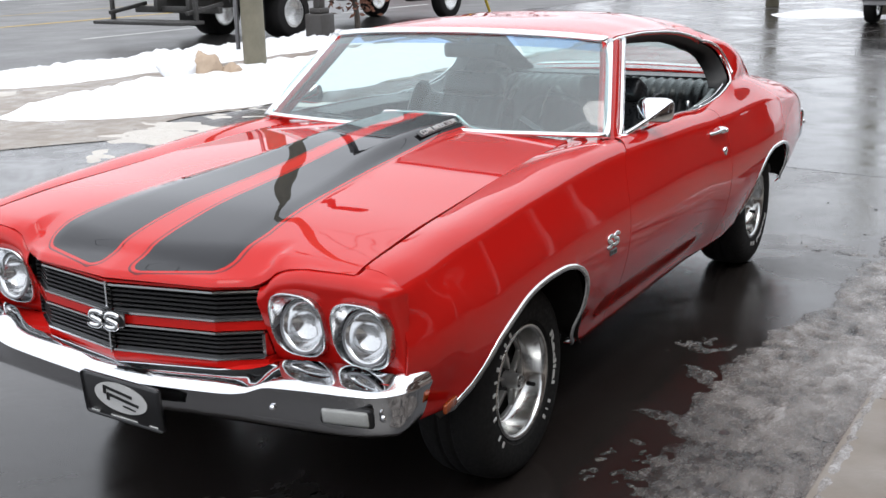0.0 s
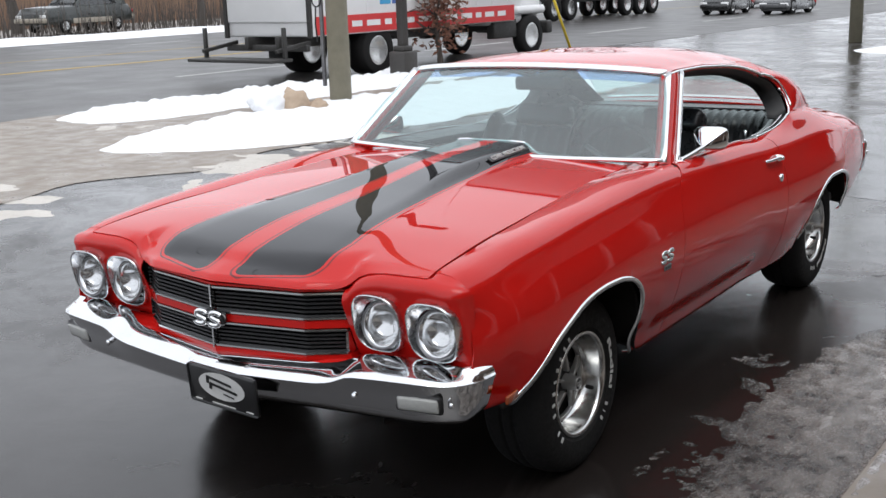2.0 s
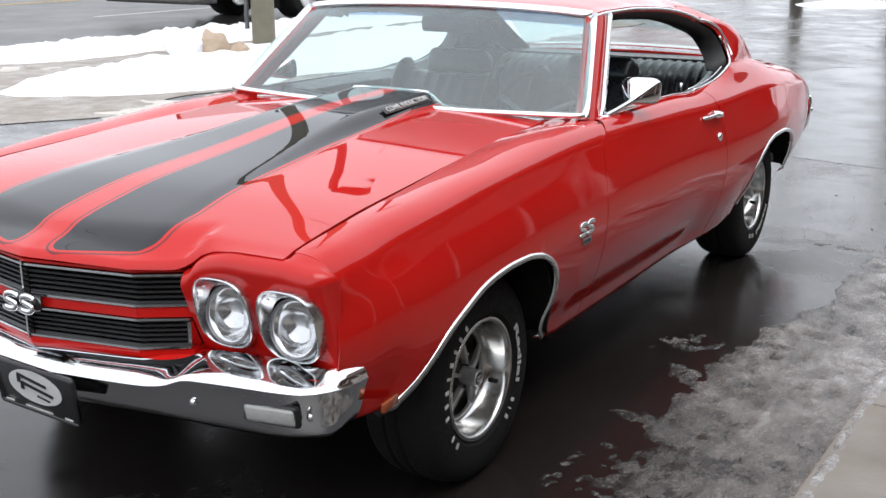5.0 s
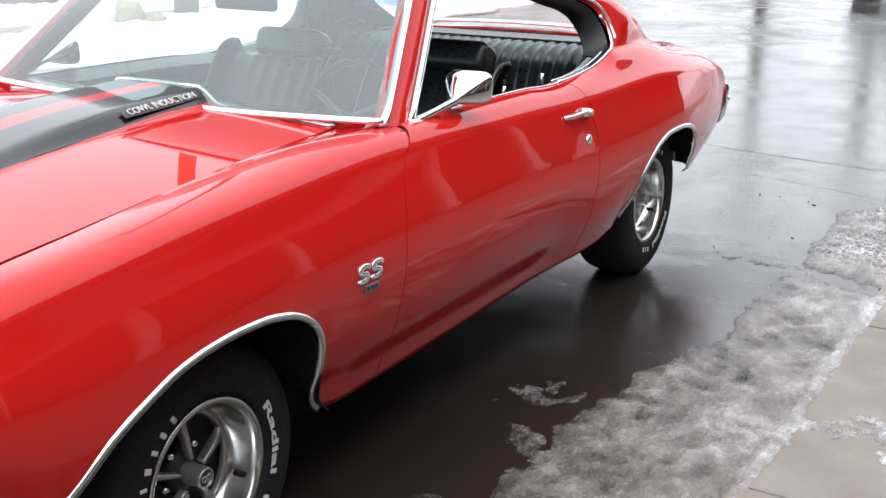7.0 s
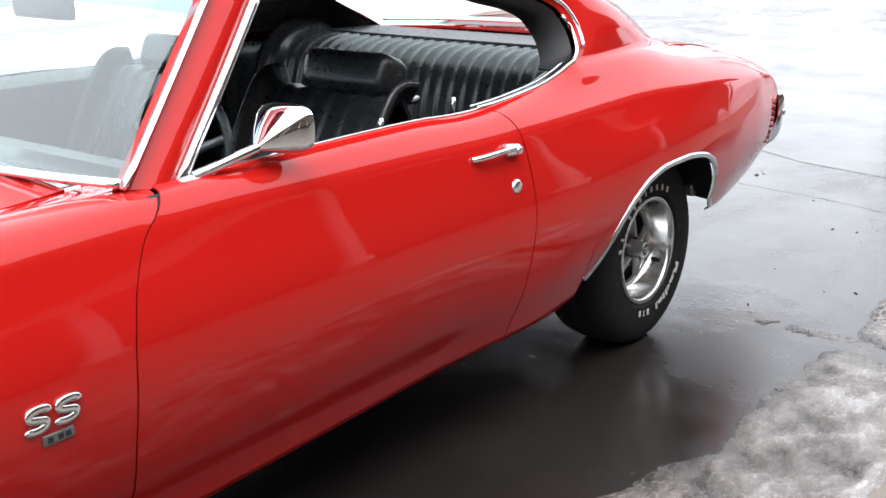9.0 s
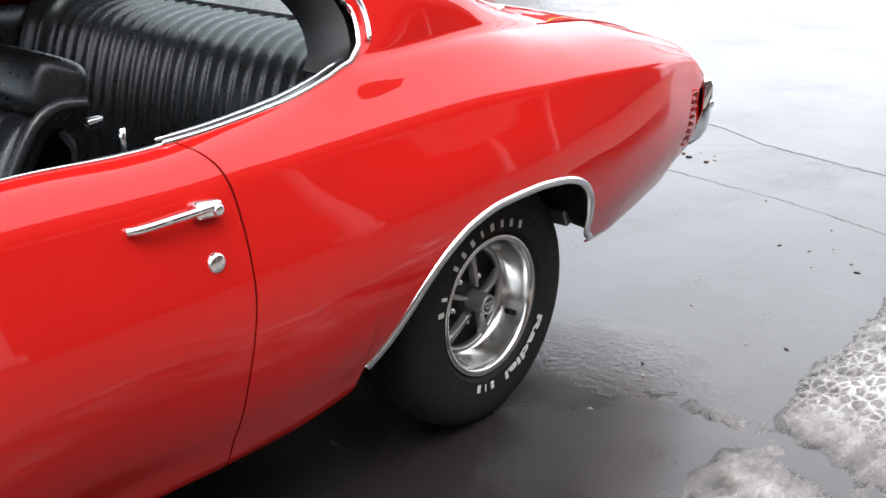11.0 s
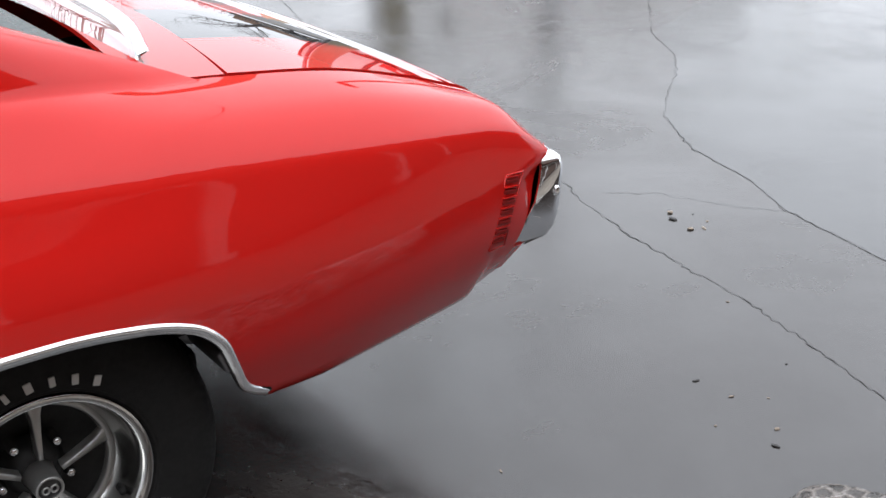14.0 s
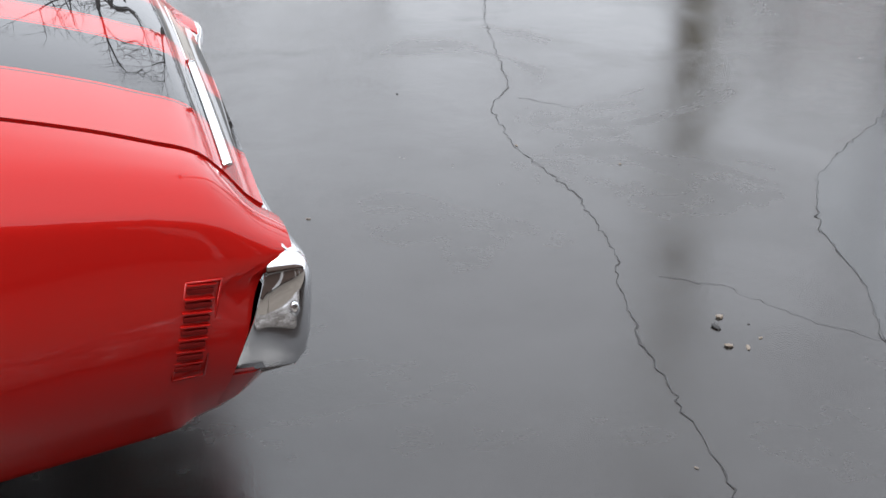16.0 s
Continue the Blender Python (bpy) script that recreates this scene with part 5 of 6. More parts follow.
def flat(name, x0, x1, y0, y1, z, mat, label, category, wob=0.0, n=120):
    bm = bmesh.new()
    a, b = [], []
    for k in range(n + 1):
        y = lerp(y0, y1, k / n)
        a.append(bm.verts.new((x0 + wob * noise.noise((0, y * .7, 3)), y, z)))
        b.append(bm.verts.new((x1 + wob * noise.noise((5, y * .7, 9)), y, z)))
    for k in range(n):
        bm.faces.new((a[k], b[k], b[k + 1], a[k + 1]))
    return tagged(part(name, bm, mat, None, "", False), label, category, kind="structure")


# cracks of the yard
M_CRACK = varied("crack_dark", (.012, .011, .011), (.022, .021, .02), 20, (.35, .6))
def crack(pts, w, seed):
    rng = random.Random(seed)
    P = []
    for (x0, y0), (x1, y1) in zip(pts[:-1], pts[1:]):
        k = max(3, int(math.hypot(x1 - x0, y1 - y0) / .022))
        for i in range(k):
            P.append((lerp(x0, x1, i / k) + rng.uniform(-.009, .009), lerp(y0, y1, i / k) + rng.uniform(-.009, .009)))
    bm = bmesh.new()
    prev = None
    for i, (x, y) in enumerate(P):
        x1, y1 = P[min(i + 1, len(P) - 1)]
        x0, y0 = P[max(i - 1, 0)]
        t = Vector((x1 - x0, y1 - y0, 0)).normalized()
        nrm = Vector((-t.y, t.x, 0))
        ww = w * max(.04, .5 + .75 * noise.noise((i * .09, seed * 3.1, 0))) * rng.uniform(.3, 1.0)
        cur = (bm.verts.new(Vector((x, y, .0015)) + nrm * ww), bm.verts.new(Vector((x, y, .0015)) - nrm * ww))
        if prev:
            bm.faces.new((prev[0], cur[0], cur[1], prev[1]))
        prev = cur
    tagged(part("crack", bm, M_CRACK, None, "", False), "jagged dark crack in the wet asphalt", "crack", "cracks in the yard", "structure")


crack([(-5.2, 6.4), (-3.13, 5.687), (-2.008, 5.415), (-1.748, 5.242), (-1.331, 5.18), (-.789, 5.21), (-.306, 5.137), (-.176, 5.067), (.11, 4.993), (.397, 4.948), (.726, 4.901), (.942, 4.847), (1.125, 4.79), (1.353, 4.715), (1.697, 4.614)], .005, 1)
crack([(-3.167, 8.514), (-1.749, 7.095), (-1.36, 6.851), (-1.086, 6.556), (-.924, 6.325), (-.69, 6.042), (-.476, 5.907), (-.314, 5.808), (.046, 5.713), (.315, 5.575), (.697, 5.493), (1.342, 5.382), (2.3, 5.25)], .0042, 2)
crack([(-1.36, 6.851), (-1.375, 7.404), (-1.615, 7.761), (-1.495, 8.391), (-.007, 8.436)], .0034, 3)
crack([(-1.837, 5.4), (-1.582, 5.6), (-1.033, 5.577)], .0024, 4)
crack([(-.176, 5.192), (-.066, 5.34), (.154, 5.432), (.346, 5.579)], .0022, 5)
crack([(-5.4, 10.276), (-3.45, 9.26), (-1.685, 8.014)], .0034, 6)
# sheet of meltwater beyond the second crack
M_WATER = material("meltwater", (.006, .006, .006), .06, spec=.9)
M_WATER.node_tree.nodes["Principled BSDF"].inputs["IOR"].default_value = 1.6
n = Net(M_WATER)
co = n.coords()
n.set("Roughness", n.ramp(n.noise(1.6, 5, .6, co), (.35, .10), (.7, .28)))
n.bump(n.math("ADD", n.math("MULTIPLY", n.noise(170, 3, .6, co), .25), n.noise(6, 6, .66, co)), .10, .010)
near = [(-1.749, 7.095), (-1.36, 6.851), (-1.086, 6.556), (-.924, 6.325), (-.69, 6.042), (-.476, 5.907), (-.314, 5.808), (.046, 5.713), (.315, 5.575), (.697, 5.493), (1.342, 5.382), (1.75, 5.6)]
far = [(-2.3, 8.2), (-2.1, 9.5), (-1.0, 10.85), (.0, 11.8), (1.2, 12.6), (2.3, 12.2), (3.0, 10.6), (2.7, 7.6)]
rim = near + chaikin(far[::-1], 2) + near[:1]
bm = bmesh.new()
bm.faces.new([bm.verts.new((x + .2 * sm(7.8, 8.6, y) * noise.noise((x * 3, y * 3, 1)), y + .2 * sm(7.8, 8.6, y) * noise.noise((x * 3, y * 3, 4)), .0012)) for x, y in rim[:-1]])
bmesh.ops.triangulate(bm, faces=bm.faces)
tagged(part("puddle", bm, M_WATER, None, "", False), "thin sheet of meltwater on the asphalt", "puddle", kind="structure")
rng = random.Random(11)
for k in range(32):
    x, y = rng.uniform(-2.8, 1.3), rng.uniform(4.3, 7.4)
    if k < 12:
        x, y = rng.uniform(.9, 1.3), rng.uniform(2.9, 4.6)
    if k in (12, 13, 14, 15, 16, 17):
        x, y = .18 + rng.uniform(-.09, .09), 5.24 + rng.uniform(-.06, .06)
    bm = bmesh.new()
    bmesh.ops.create_icosphere(bm, subdivisions=1, radius=1)
    for v in bm.verts:
        v.co = v.co * rng.uniform(.7, 1.25)
    s = rng.uniform(.002, .006) * (1.7 if 12 <= k < 15 else 1)
    bmesh.ops.transform(bm, matrix=Matrix.Translation((x, y, s * .3)) @ Matrix.Rotation(rng.uniform(0, 6), 4, "Z") @ Matrix.Diagonal((s * rng.uniform(1, 2.4), s, s * .55, 1)), verts=bm.verts)
    tagged(part("pebble", bm, M_MUD if k % 4 else M_CRACK, None, "", False), "small wet stone or leaf scrap on the asphalt", "pebble", "litter on the yard")

# concrete walk along the building, in cast slabs
walkway = thing("pavement", "damp tan concrete walk in cast slabs", "pavement", kind="structure")
rng = random.Random(5)
slab_y = [1.18 + 1.47 * k for k in range(-6, 8)]
walkway.rotation_euler = (0, 0, -radians(1.41))
for k, y in enumerate(slab_y):
    for x0, x1 in ((1.710, 3.20), (3.212, 5.2)):
        bm = box((x1 - x0, 1.46, .10), Matrix.Translation(((x0 + x1) / 2, y + .732, -.032 + rng.uniform(-.003, .003))), .006, 2)
        part("slab", bm, M_CONCRETE, walkway, "", False)

# ---- crusted ice and slush between yard and walk ----
M_ICE = material("dirty_ice", (.5, .5, .5), .3)
n = Net(M_ICE)
co = n.coords()
x, y, z = n.xyz(co)
lay = n.node("ShaderNodeMapping")
lay.inputs["Scale"].default_value = (1.0, .62, 1.0)
lay.inputs["Rotation"].default_value = (0, 0, .9)
n.link(co, lay.inputs["Vector"])
blot = n.math("ADD", n.math("MULTIPLY", n.noise(7.5, 9, .74, lay.outputs[0], 1.2), .62), n.math("MULTIPLY", n.noise(1.7, 5, .6, co, .9), .38))
fine = n.noise(55, 6, .72, lay.outputs[0], .8)
high = n.math("MULTIPLY", n.math("SUBTRACT", n.math("MINIMUM", z, .016), .006), 40.0)
f = n.math("ADD", n.math("ADD", n.math("MULTIPLY", blot, 1.0), n.math("MULTIPLY", fine, .34)), n.math("MULTIPLY", high, .30))
f = n.math("ADD", f, n.math("MULTIPLY", n.math("SUBTRACT", x, 1.5), .10))
tread = n.node("ShaderNodeTexVoronoi", feature="DISTANCE_TO_EDGE")
tread.inputs["Scale"].default_value = 34
n.link(lay.outputs[0], tread.inputs["Vector"])
lug = n.ramp(tread.outputs["Distance"], (.03, 1.0), (.22, 0.0))
print_ = n.math("MULTIPLY", n.ramp(n.math("SUBTRACT", y, 3.0), (.25, 0.0), (.45, 1.0)), n.ramp(n.noise(2.1, 3, .5, co), (.40, .25), (.55, 1.0)))
f = n.math("ADD", f, n.math("MULTIPLY", print_, n.math("SUBTRACT", n.math("MULTIPLY", lug, .20), .09)))
n.set("Base Color", n.ramp(f, (.58, (.035, .030, .026)), (.66, (.090, .077, .067)), (.75, (.165, .148, .135)), (.86, (.30, .285, .275)), (1.02, (.70, .70, .71))))
n.set("Roughness", n.ramp(fine, (.35, .10), (.7, .42)))
n.bump(n.math("ADD", n.math("ADD", fine, n.math("MULTIPLY", blot, .8)), n.math("MULTIPLY", n.math("MULTIPLY", print_, lug), .9)), .5, .012)
thin = n.node("ShaderNodeBsdfTransparent")
film = n.node("ShaderNodeMixShader")
n.link(n.ramp(n.math("ADD", n.math("MULTIPLY", n.math("SUBTRACT", f, .46), 4.5), n.math("MULTIPLY", z, 60.0)), (.10, 0.0), (.75, 1.0)), film.inputs[0])
n.link(thin.outputs[0], film.inputs[1])
n.link(n.b.outputs[0], film.inputs[2])
n.link(film.outputs[0], n.out.inputs[0])


def ice_h(x, y):
    e = .10 * noise.noise((y * 1.3, 1.7, 0)) + .06 * noise.noise((y * 4.1, 5.2, 0)) + .03 * noise.noise((y * 11, x * 9, 2))
    west = 1.30 + e - .16 * sm(2.4, 1.2, y) + .02 * sm(3.2, 4.4, y)
    b = sm(west - .04, west + .10, x) * (1 - sm(1.70 + .04 * noise.noise((y * 3, 8, 0)), 1.79 + .10 * max(0, noise.noise((y * 1.1, 4, 4))), x))
    # gap where the bank is broken between two heaps
    b *= 1 - .75 * sm(.13, .03, abs(y - 3.17 + .3 * (x - 1.4)))
    b *= sm(.10, -.04, y - 4.20 - 1.3 * (x - 1.36) + .25 * noise.noise((x * 5, y * 4, 21))) * lerp(.50, 1.0, sm(.3, 1.7, y))
    r = noise.noise((x * 7, y * 7, 3)) * .5 + noise.noise((x * 17, y * 15, 6)) * .4 + noise.noise((x * 40, y * 36, 9)) * .25
    ridge = 1 - abs(noise.noise((x * 11 + .6 * noise.noise((x * 5, y * 5, 1)), y * 9, 13))) * 2.2
    h = b * (.011 + .009 * r + .006 * ridge) - .004
    t = sm(3.15, 3.5, y) * b
    if t > .05:
        d, _ = noise.voronoi((x * 15 + .35 * y, y * 15, 0), distance_metric="DISTANCE")
        cell = min(max((d[1] - d[0]) * 1.6, 0), 1)
        h = lerp(h, b * (.018 - .012 * cell + .004 * r) - .004, t * .8)
    # stray scraps of ice on the yard and on the walk
    for cx, cy, rx, ry in ((.95, 1.50, .14, .13), (1.10, 1.20, .10, .2), (1.12, .70, .14, .10), (1.15, 3.22, .18, .05), (1.95, 1.75, .24, .10), (2.15, 1.55, .15, .09), (1.95, 3.6, .2, .13), (1.20, .2, .2, .2), (1.9, 2.75, .12, .05)):
        q = math.hypot((x - cx) / rx, (y - cy) / ry)
        if q < 1.3:
            h = max(h, (1 - q) * .006 + .014 * r - .003)
    return h


ice_y = ip([(-.9, -.9), (0, .0), (1, .963), (2, 1.925), (2.9, 2.87), (3.2, 3.21), (4, 4.1), (4.4, 4.58), (5.6, 6.0)])
bm = bmesh.new()
NX, NY = 170, 600
X0, X1, Y0, Y1 = .80, 2.35, -.9, 5.6
grid_v = {}
H = {}
for i in range(NX + 1):
    for j in range(NY + 1):
        x, y = lerp(X0, X1, i / NX), lerp(Y0, Y1, j / NY)
        H[i, j] = ice_h(x, y)
for i in range(NX):
    for j in range(NY):
        ks = ((i, j), (i + 1, j), (i + 1, j + 1), (i, j + 1))
        if max(H[k] for k in ks) > .0:
            vs = []
            for k in ks:
                if k not in grid_v:
                    x, y = lerp(X0, X1, k[0] / NX), lerp(Y0, Y1, k[1] / NY)
                    grid_v[k] = bm.verts.new((x + .023 * ice_y(y), ice_y(y), max(H[k], -.008) + (.020 * sm(1.69, 1.74, x))))
                vs.append(grid_v[k])
            bm.faces.new(vs)
tagged(part("ice_crust", bm, M_ICE, None), "dirty trodden ice and slush along the concrete walk", "ice", kind="stuff")

# ---- street ----
yard_things = {o.name for o in bpy.data.objects}

flat("road", -30.2, -10.9, -150, 400, .004, M_ROAD, "wide grey wet street with worn lane lines", "road", .25, 600)
for k in range(14):
    y = -14 + k * 9.0
    flat("lane_line_white", -14.48, -14.32, y, y + 4.2, .010, M_WHITELINE, "worn white dashed lane line on the street", "lane line", 0, 6)
    flat("lane_line_white", -26.05, -25.93, y, y + 3.0, .008, M_WHITELINE, "worn white dashed lane line on the street", "lane line", 0, 6)
flat("lane_line_yellow", -18.82, -18.62, -60, 26, .010, M_YELLOWLINE, "worn yellow line on the street", "lane line", 0, 30)
flat("lane_line_yellow", -22.4, -22.28, -60, 200, .008, M_YELLOWLINE, "worn yellow line on the street", "lane line", 0, 30)

# ---- snow bank at the street, muddy gutter, rocks ----
def heap(name, x0, x1, y0, y1, nx, ny, hf, mat, label, category="snow", kind="stuff"):
    bm = bmesh.new()
    V, Hh = {}, {}
    for i in range(nx + 1):
        for j in range(ny + 1):
            Hh[i, j] = hf(lerp(x0, x1, i / nx), lerp(y0, y1, j / ny))
    for i in range(nx):
        for j in range(ny):
            ks = ((i, j), (i + 1, j), (i + 1, j + 1), (i, j + 1))
            if max(Hh[k] for k in ks) > 0:
                for k in ks:
                    if k not in V:
                        V[k] = bm.verts.new((lerp(x0, x1, k[0] / nx), lerp(y0, y1, k[1] / ny), max(Hh[k], -.02)))
                bm.faces.new([V[k] for k in ks])
    return tagged(part(name, bm, mat, None), label, category, kind=kind)


def n3(x, y, s, k):
    return noise.noise((x * s, y * s, k))


def bank_inner(x, y):
    lo = lerp(-7.9, -8.6, sm(5.3, 8.5, y)) + .12 * n3(0, y, 1.3, 2)
    hi = lerp(-6.6, -5.75, sm(5.0, 7.3, y)) + .22 * n3(0, y, .9, 7)
    b = sm(lo, lo + .45, x) * (1 - sm(hi - .7, hi, x)) * sm(4.8, 5.8, y) * sm(17.5, 15.2, y)
    return b * (.13 + .06 * n3(x, y, 1.1, 4) + .05 * n3(x, y, 4, 5) + .03 * n3(x, y, 9, 8)) - .025


def bank_outer(x, y):
    lo, hi = -10.75 + .2 * n3(0, y, .8, 1), lerp(-9.2, -9.0, sm(6, 9, y)) + .15 * n3(0, y, 1.6, 5)
    b = sm(lo, lo + .5, x) * (1 - sm(hi - .5, hi, x)) * sm(6.4, 7.6, y) * sm(17.5, 15.2, y)
    return b * (.15 + .07 * n3(x, y, 1.7, 3) + .08 * n3(x, y, 5, 8) + .05 * n3(x, y, 10, 2)) - .025


heap("snow_bank", -9.2, -5.2, 4.4, 30, 60, 300, bank_inner, M_SNOW, "white snow bank lying between yard and street")
heap("snow_bank", -11.2, -8.6, 5.4, 30, 44, 300, bank_outer, M_SNOW, "lumpy white ridge of ploughed snow beside the street")
flat("gutter", -10.9, -5.9, 2.0, 18, .006, M_MUD, "wet brown mud and slush verge beside the street", "verge", .5, 60)


def wet_snow(x, y):
    return .022 * (n3(x, y, .8, 12) + .6 * n3(x, y, 2.5, 3) + .25 * n3(x, y, 7, 5) - .25) * sm(1.5, 3.5, y) * sm(-10.8, -10, x) * sm(-4.9, -5.6, x)


heap("slush", -10.8, -5.0, 1.5, 8, 150, 170, wet_snow, M_SNOWDIRTY, "thin dirty slush on the muddy verge")


def boulder(name, loc, size, mat, seed, label, snowcap=False):
    rng = random.Random(seed)
    bm = bmesh.new()
    bmesh.ops.create_icosphere(bm, subdivisions=4, radius=1)
    off = rng.uniform(0, 50)
    for v in bm.verts:
        d = v.co.normalized()
        k = 1 + .28 * noise.noise(d * 1.3 + Vector((off, 0, 0))) + .14 * noise.noise(d * 3.5 + Vector((0, off, 0)))
        v.co = Vector((d.x * size[0], d.y * size[1], max(d.z, -.35) * size[2])) * k
    ob = part(name, bm, mat, None)
    ob.location = loc
    return tagged(ob, label, "rock" if mat is M_ROCK else "snow")


boulder("rock", (-7.98, 8.98, .14), (.24, .20, .22), M_ROCK, 3, "brown sandstone rock half covered by snow")
boulder("rock", (-7.72, 9.20, .10), (.15, .13, .12), M_ROCK, 8, "small brown rock beside the snow bank")
boulder("snow_lump", (-8.22, 8.75, .12), (.30, .27, .26), M_SNOW, 5, "lump of snow on the rock")


def snow_island(x, y):
    q = math.hypot((x + 4.5) / 1.0, (y - 24.9) / 1.4) + .25 * n3(x, y, .7, 3)
    p = math.hypot((x + 2.7) / 1.1, (y - 24.6) / 1.1) + .25 * n3(x, y, .8, 9)
    return max((1 - q), (1 - p)) * .16 * (1 + .5 * n3(x, y, 2, 2)) * 1.0 - .01


heap("snow_island", -8, 0, 20, 29, 60, 60, snow_island, M_SNOW, "white snow heap round a pole in the car park")

# far verge
def verge_h(x, y):
    return .16 * sm(-30.0, -30.7, x) * (1 + .4 * n3(x, y, .8, 2) + .3 * n3(x, y, .25, 6)) * (.35 + .65 * sm(-34.6, -33.2, x)) * sm(-35.2, -34.4, x) - .01


heap("far_verge", -35.4, -29.9, -30, 150, 40, 260, verge_h, M_SNOW, "snow-covered verge along the far side of the street", "verge", "structure")

M_LITTER = varied("leaf_litter", (.13, .105, .085), (.42, .40, .38), .5, (.8, .95), .3, 8, .05, detail=9)
flat("far_ground", -70, -34.3, -60, 200, .012, M_LITTER, "brown leaf litter with patches of snow under the far trees", "ground", 0, 40)
M_FENCE = varied("brown_boards", (.24, .15, .10), (.18, .11, .075), 2, (.7, .9), .2, 30, .01)
fence = thing("timber_fence", "long brown board fence behind the far trees", "fence", (-46, 0, 0))
for k in range(30):
    part("fence_panel", box((.06, 2.46, 2.6), Matrix.Translation((0, 28 + 2.5 * k, 1.3)), .01), M_FENCE, fence)
    part("fence_post", box((.12, .12, 2.75), Matrix.Translation((.06, 29.25 + 2.5 * k, 1.37)), .01), M_FENCE, fence)

# ---- poles, lamp, wires ----
def utility_pole(x, y, h, r):
    p = thing("utility_pole", "weathered grey-brown wooden utility pole with a conduit", "utility pole", (x, y, 0))
    rows = [(0, 0, 0), (0, 0, h * .3), (.03, 0, h * .7), (.05, .02, h)]
    part("pole_shaft", tube(rows, [r, r * .93, r * .8, r * .68], 20), M_POLEWOOD, p)
    part("crossarm", box((2.4, .10, .12), Matrix.Translation((0, .0, h - .7)), .01), M_POLEWOOD, p)
    for dx in (-1.05, -.5, .5, 1.05):
        part("insulator", tube([(dx, 0, h - .64), (dx, 0, h - .5)], .04, 8), M_DARKMETAL, p)
    part("conduit", tube([(-r - .03, -.12, .3), (-r - .03, -.12, 4.5)], .032, 10), M_GREY, p, "grey conduit on the pole")
    part("cable_coil", tube([(-r - .06 + .09 * math.cos(a), -.18, 1.55 + .10 * math.sin(a)) for a in np.linspace(0, 2 * PI, 20)[:-1]], .012, 6, True), M_CABLE, p, "coil of black cable")
    part("cable_end", tube([(-r - .08, -.18, 1.45), (-r - .10, -.18, 1.2), (-r - .07, -.18, .95)], .012, 6), M_CABLE, p)
    return p


utility_pole(-8.15, 10.25, 11.0, .165)
utility_pole(-9.2, -26.0, 11.0, .165)
utility_pole(-8.2, 48.0, 11.0, .165)
wires = thing("overhead_wires", "black overhead wires hung between the utility poles", "wires")
for dx in (-1.05, -.5, .5, 1.05):
    for a, b in (((-9.2, -26.0), (-8.15, 10.25)), ((-8.15, 10.25), (-8.2, 48.0))):
        part("wire", tube([(lerp(a[0], b[0], t) + dx, lerp(a[1], b[1], t), 10.5 - 1.4 * 4 * t * (1 - t)) for t in np.linspace(0, 1, 18)], .006, 5), M_CABLE, wires)
part("wire", tube([(lerp(-8.15, 6.3, t), lerp(10.25, 2.0, t), lerp(8.2, 4.4, t) - .9 * 4 * t * (1 - t)) for t in np.linspace(0, 1, 18)], .006, 5), M_CABLE, wires)
part("wire", tube([(lerp(-8.15, 6.3, t), lerp(10.25, 5.0, t), lerp(8.0, 4.4, t) - .8 * 4 * t * (1 - t)) for t in np.linspace(0, 1, 18)], .005, 5), M_CABLE, wires)

lamp = thing("street_lamp", "dark brown metal lamp post on a square base", "street lamp", (-9.75, 14.2, 0))
part("lamp_base", box((.38, .38, .48), Matrix.Translation((0, 0, .30)), .03), M_DARKMETAL, lamp)
part("lamp_collar", box((.26, .26, .10), Matrix.Translation((0, 0, .59)), .02), M_DARKMETAL, lamp)
part("lamp_shaft", box((.15, .15, 7.0), Matrix.Translation((0, 0, 4.1)), .012), M_DARKMETAL, lamp)
part("lamp_head", box((.8, .4, .16), Matrix.Translation((.5, 0, 7.6)), .03), M_DARKMETAL, lamp)
for x, y, h in ((-6.26, 27.74, 8.0), (-3.95, 27.12, 6.0)):
    p = thing("car_park_pole", "slim grey-brown pole standing in the snow heap", "pole", (x, y, 0))
    part("pole_shaft", tube([(0, 0, 0), (0, 0, h)], [.16, .10], 14), M_POLEWOOD, p)
guy = thing("guy_wire", "slanting guy wire with a yellow guard", "guy wire", (-12.0, 24.9, 0))
guy.location = (-11.3, 23.6, 0)
part("guy_guard", tube([(0, 0, .0), (-.75, -.3, 2.4)], .035, 10), M_YELLOW, guy, "yellow plastic guard")
part("guy_cable", tube([(-.75, -.3, 2.4), (-3.1, -1.25, 10)], .01, 6), M_CABLE, guy)


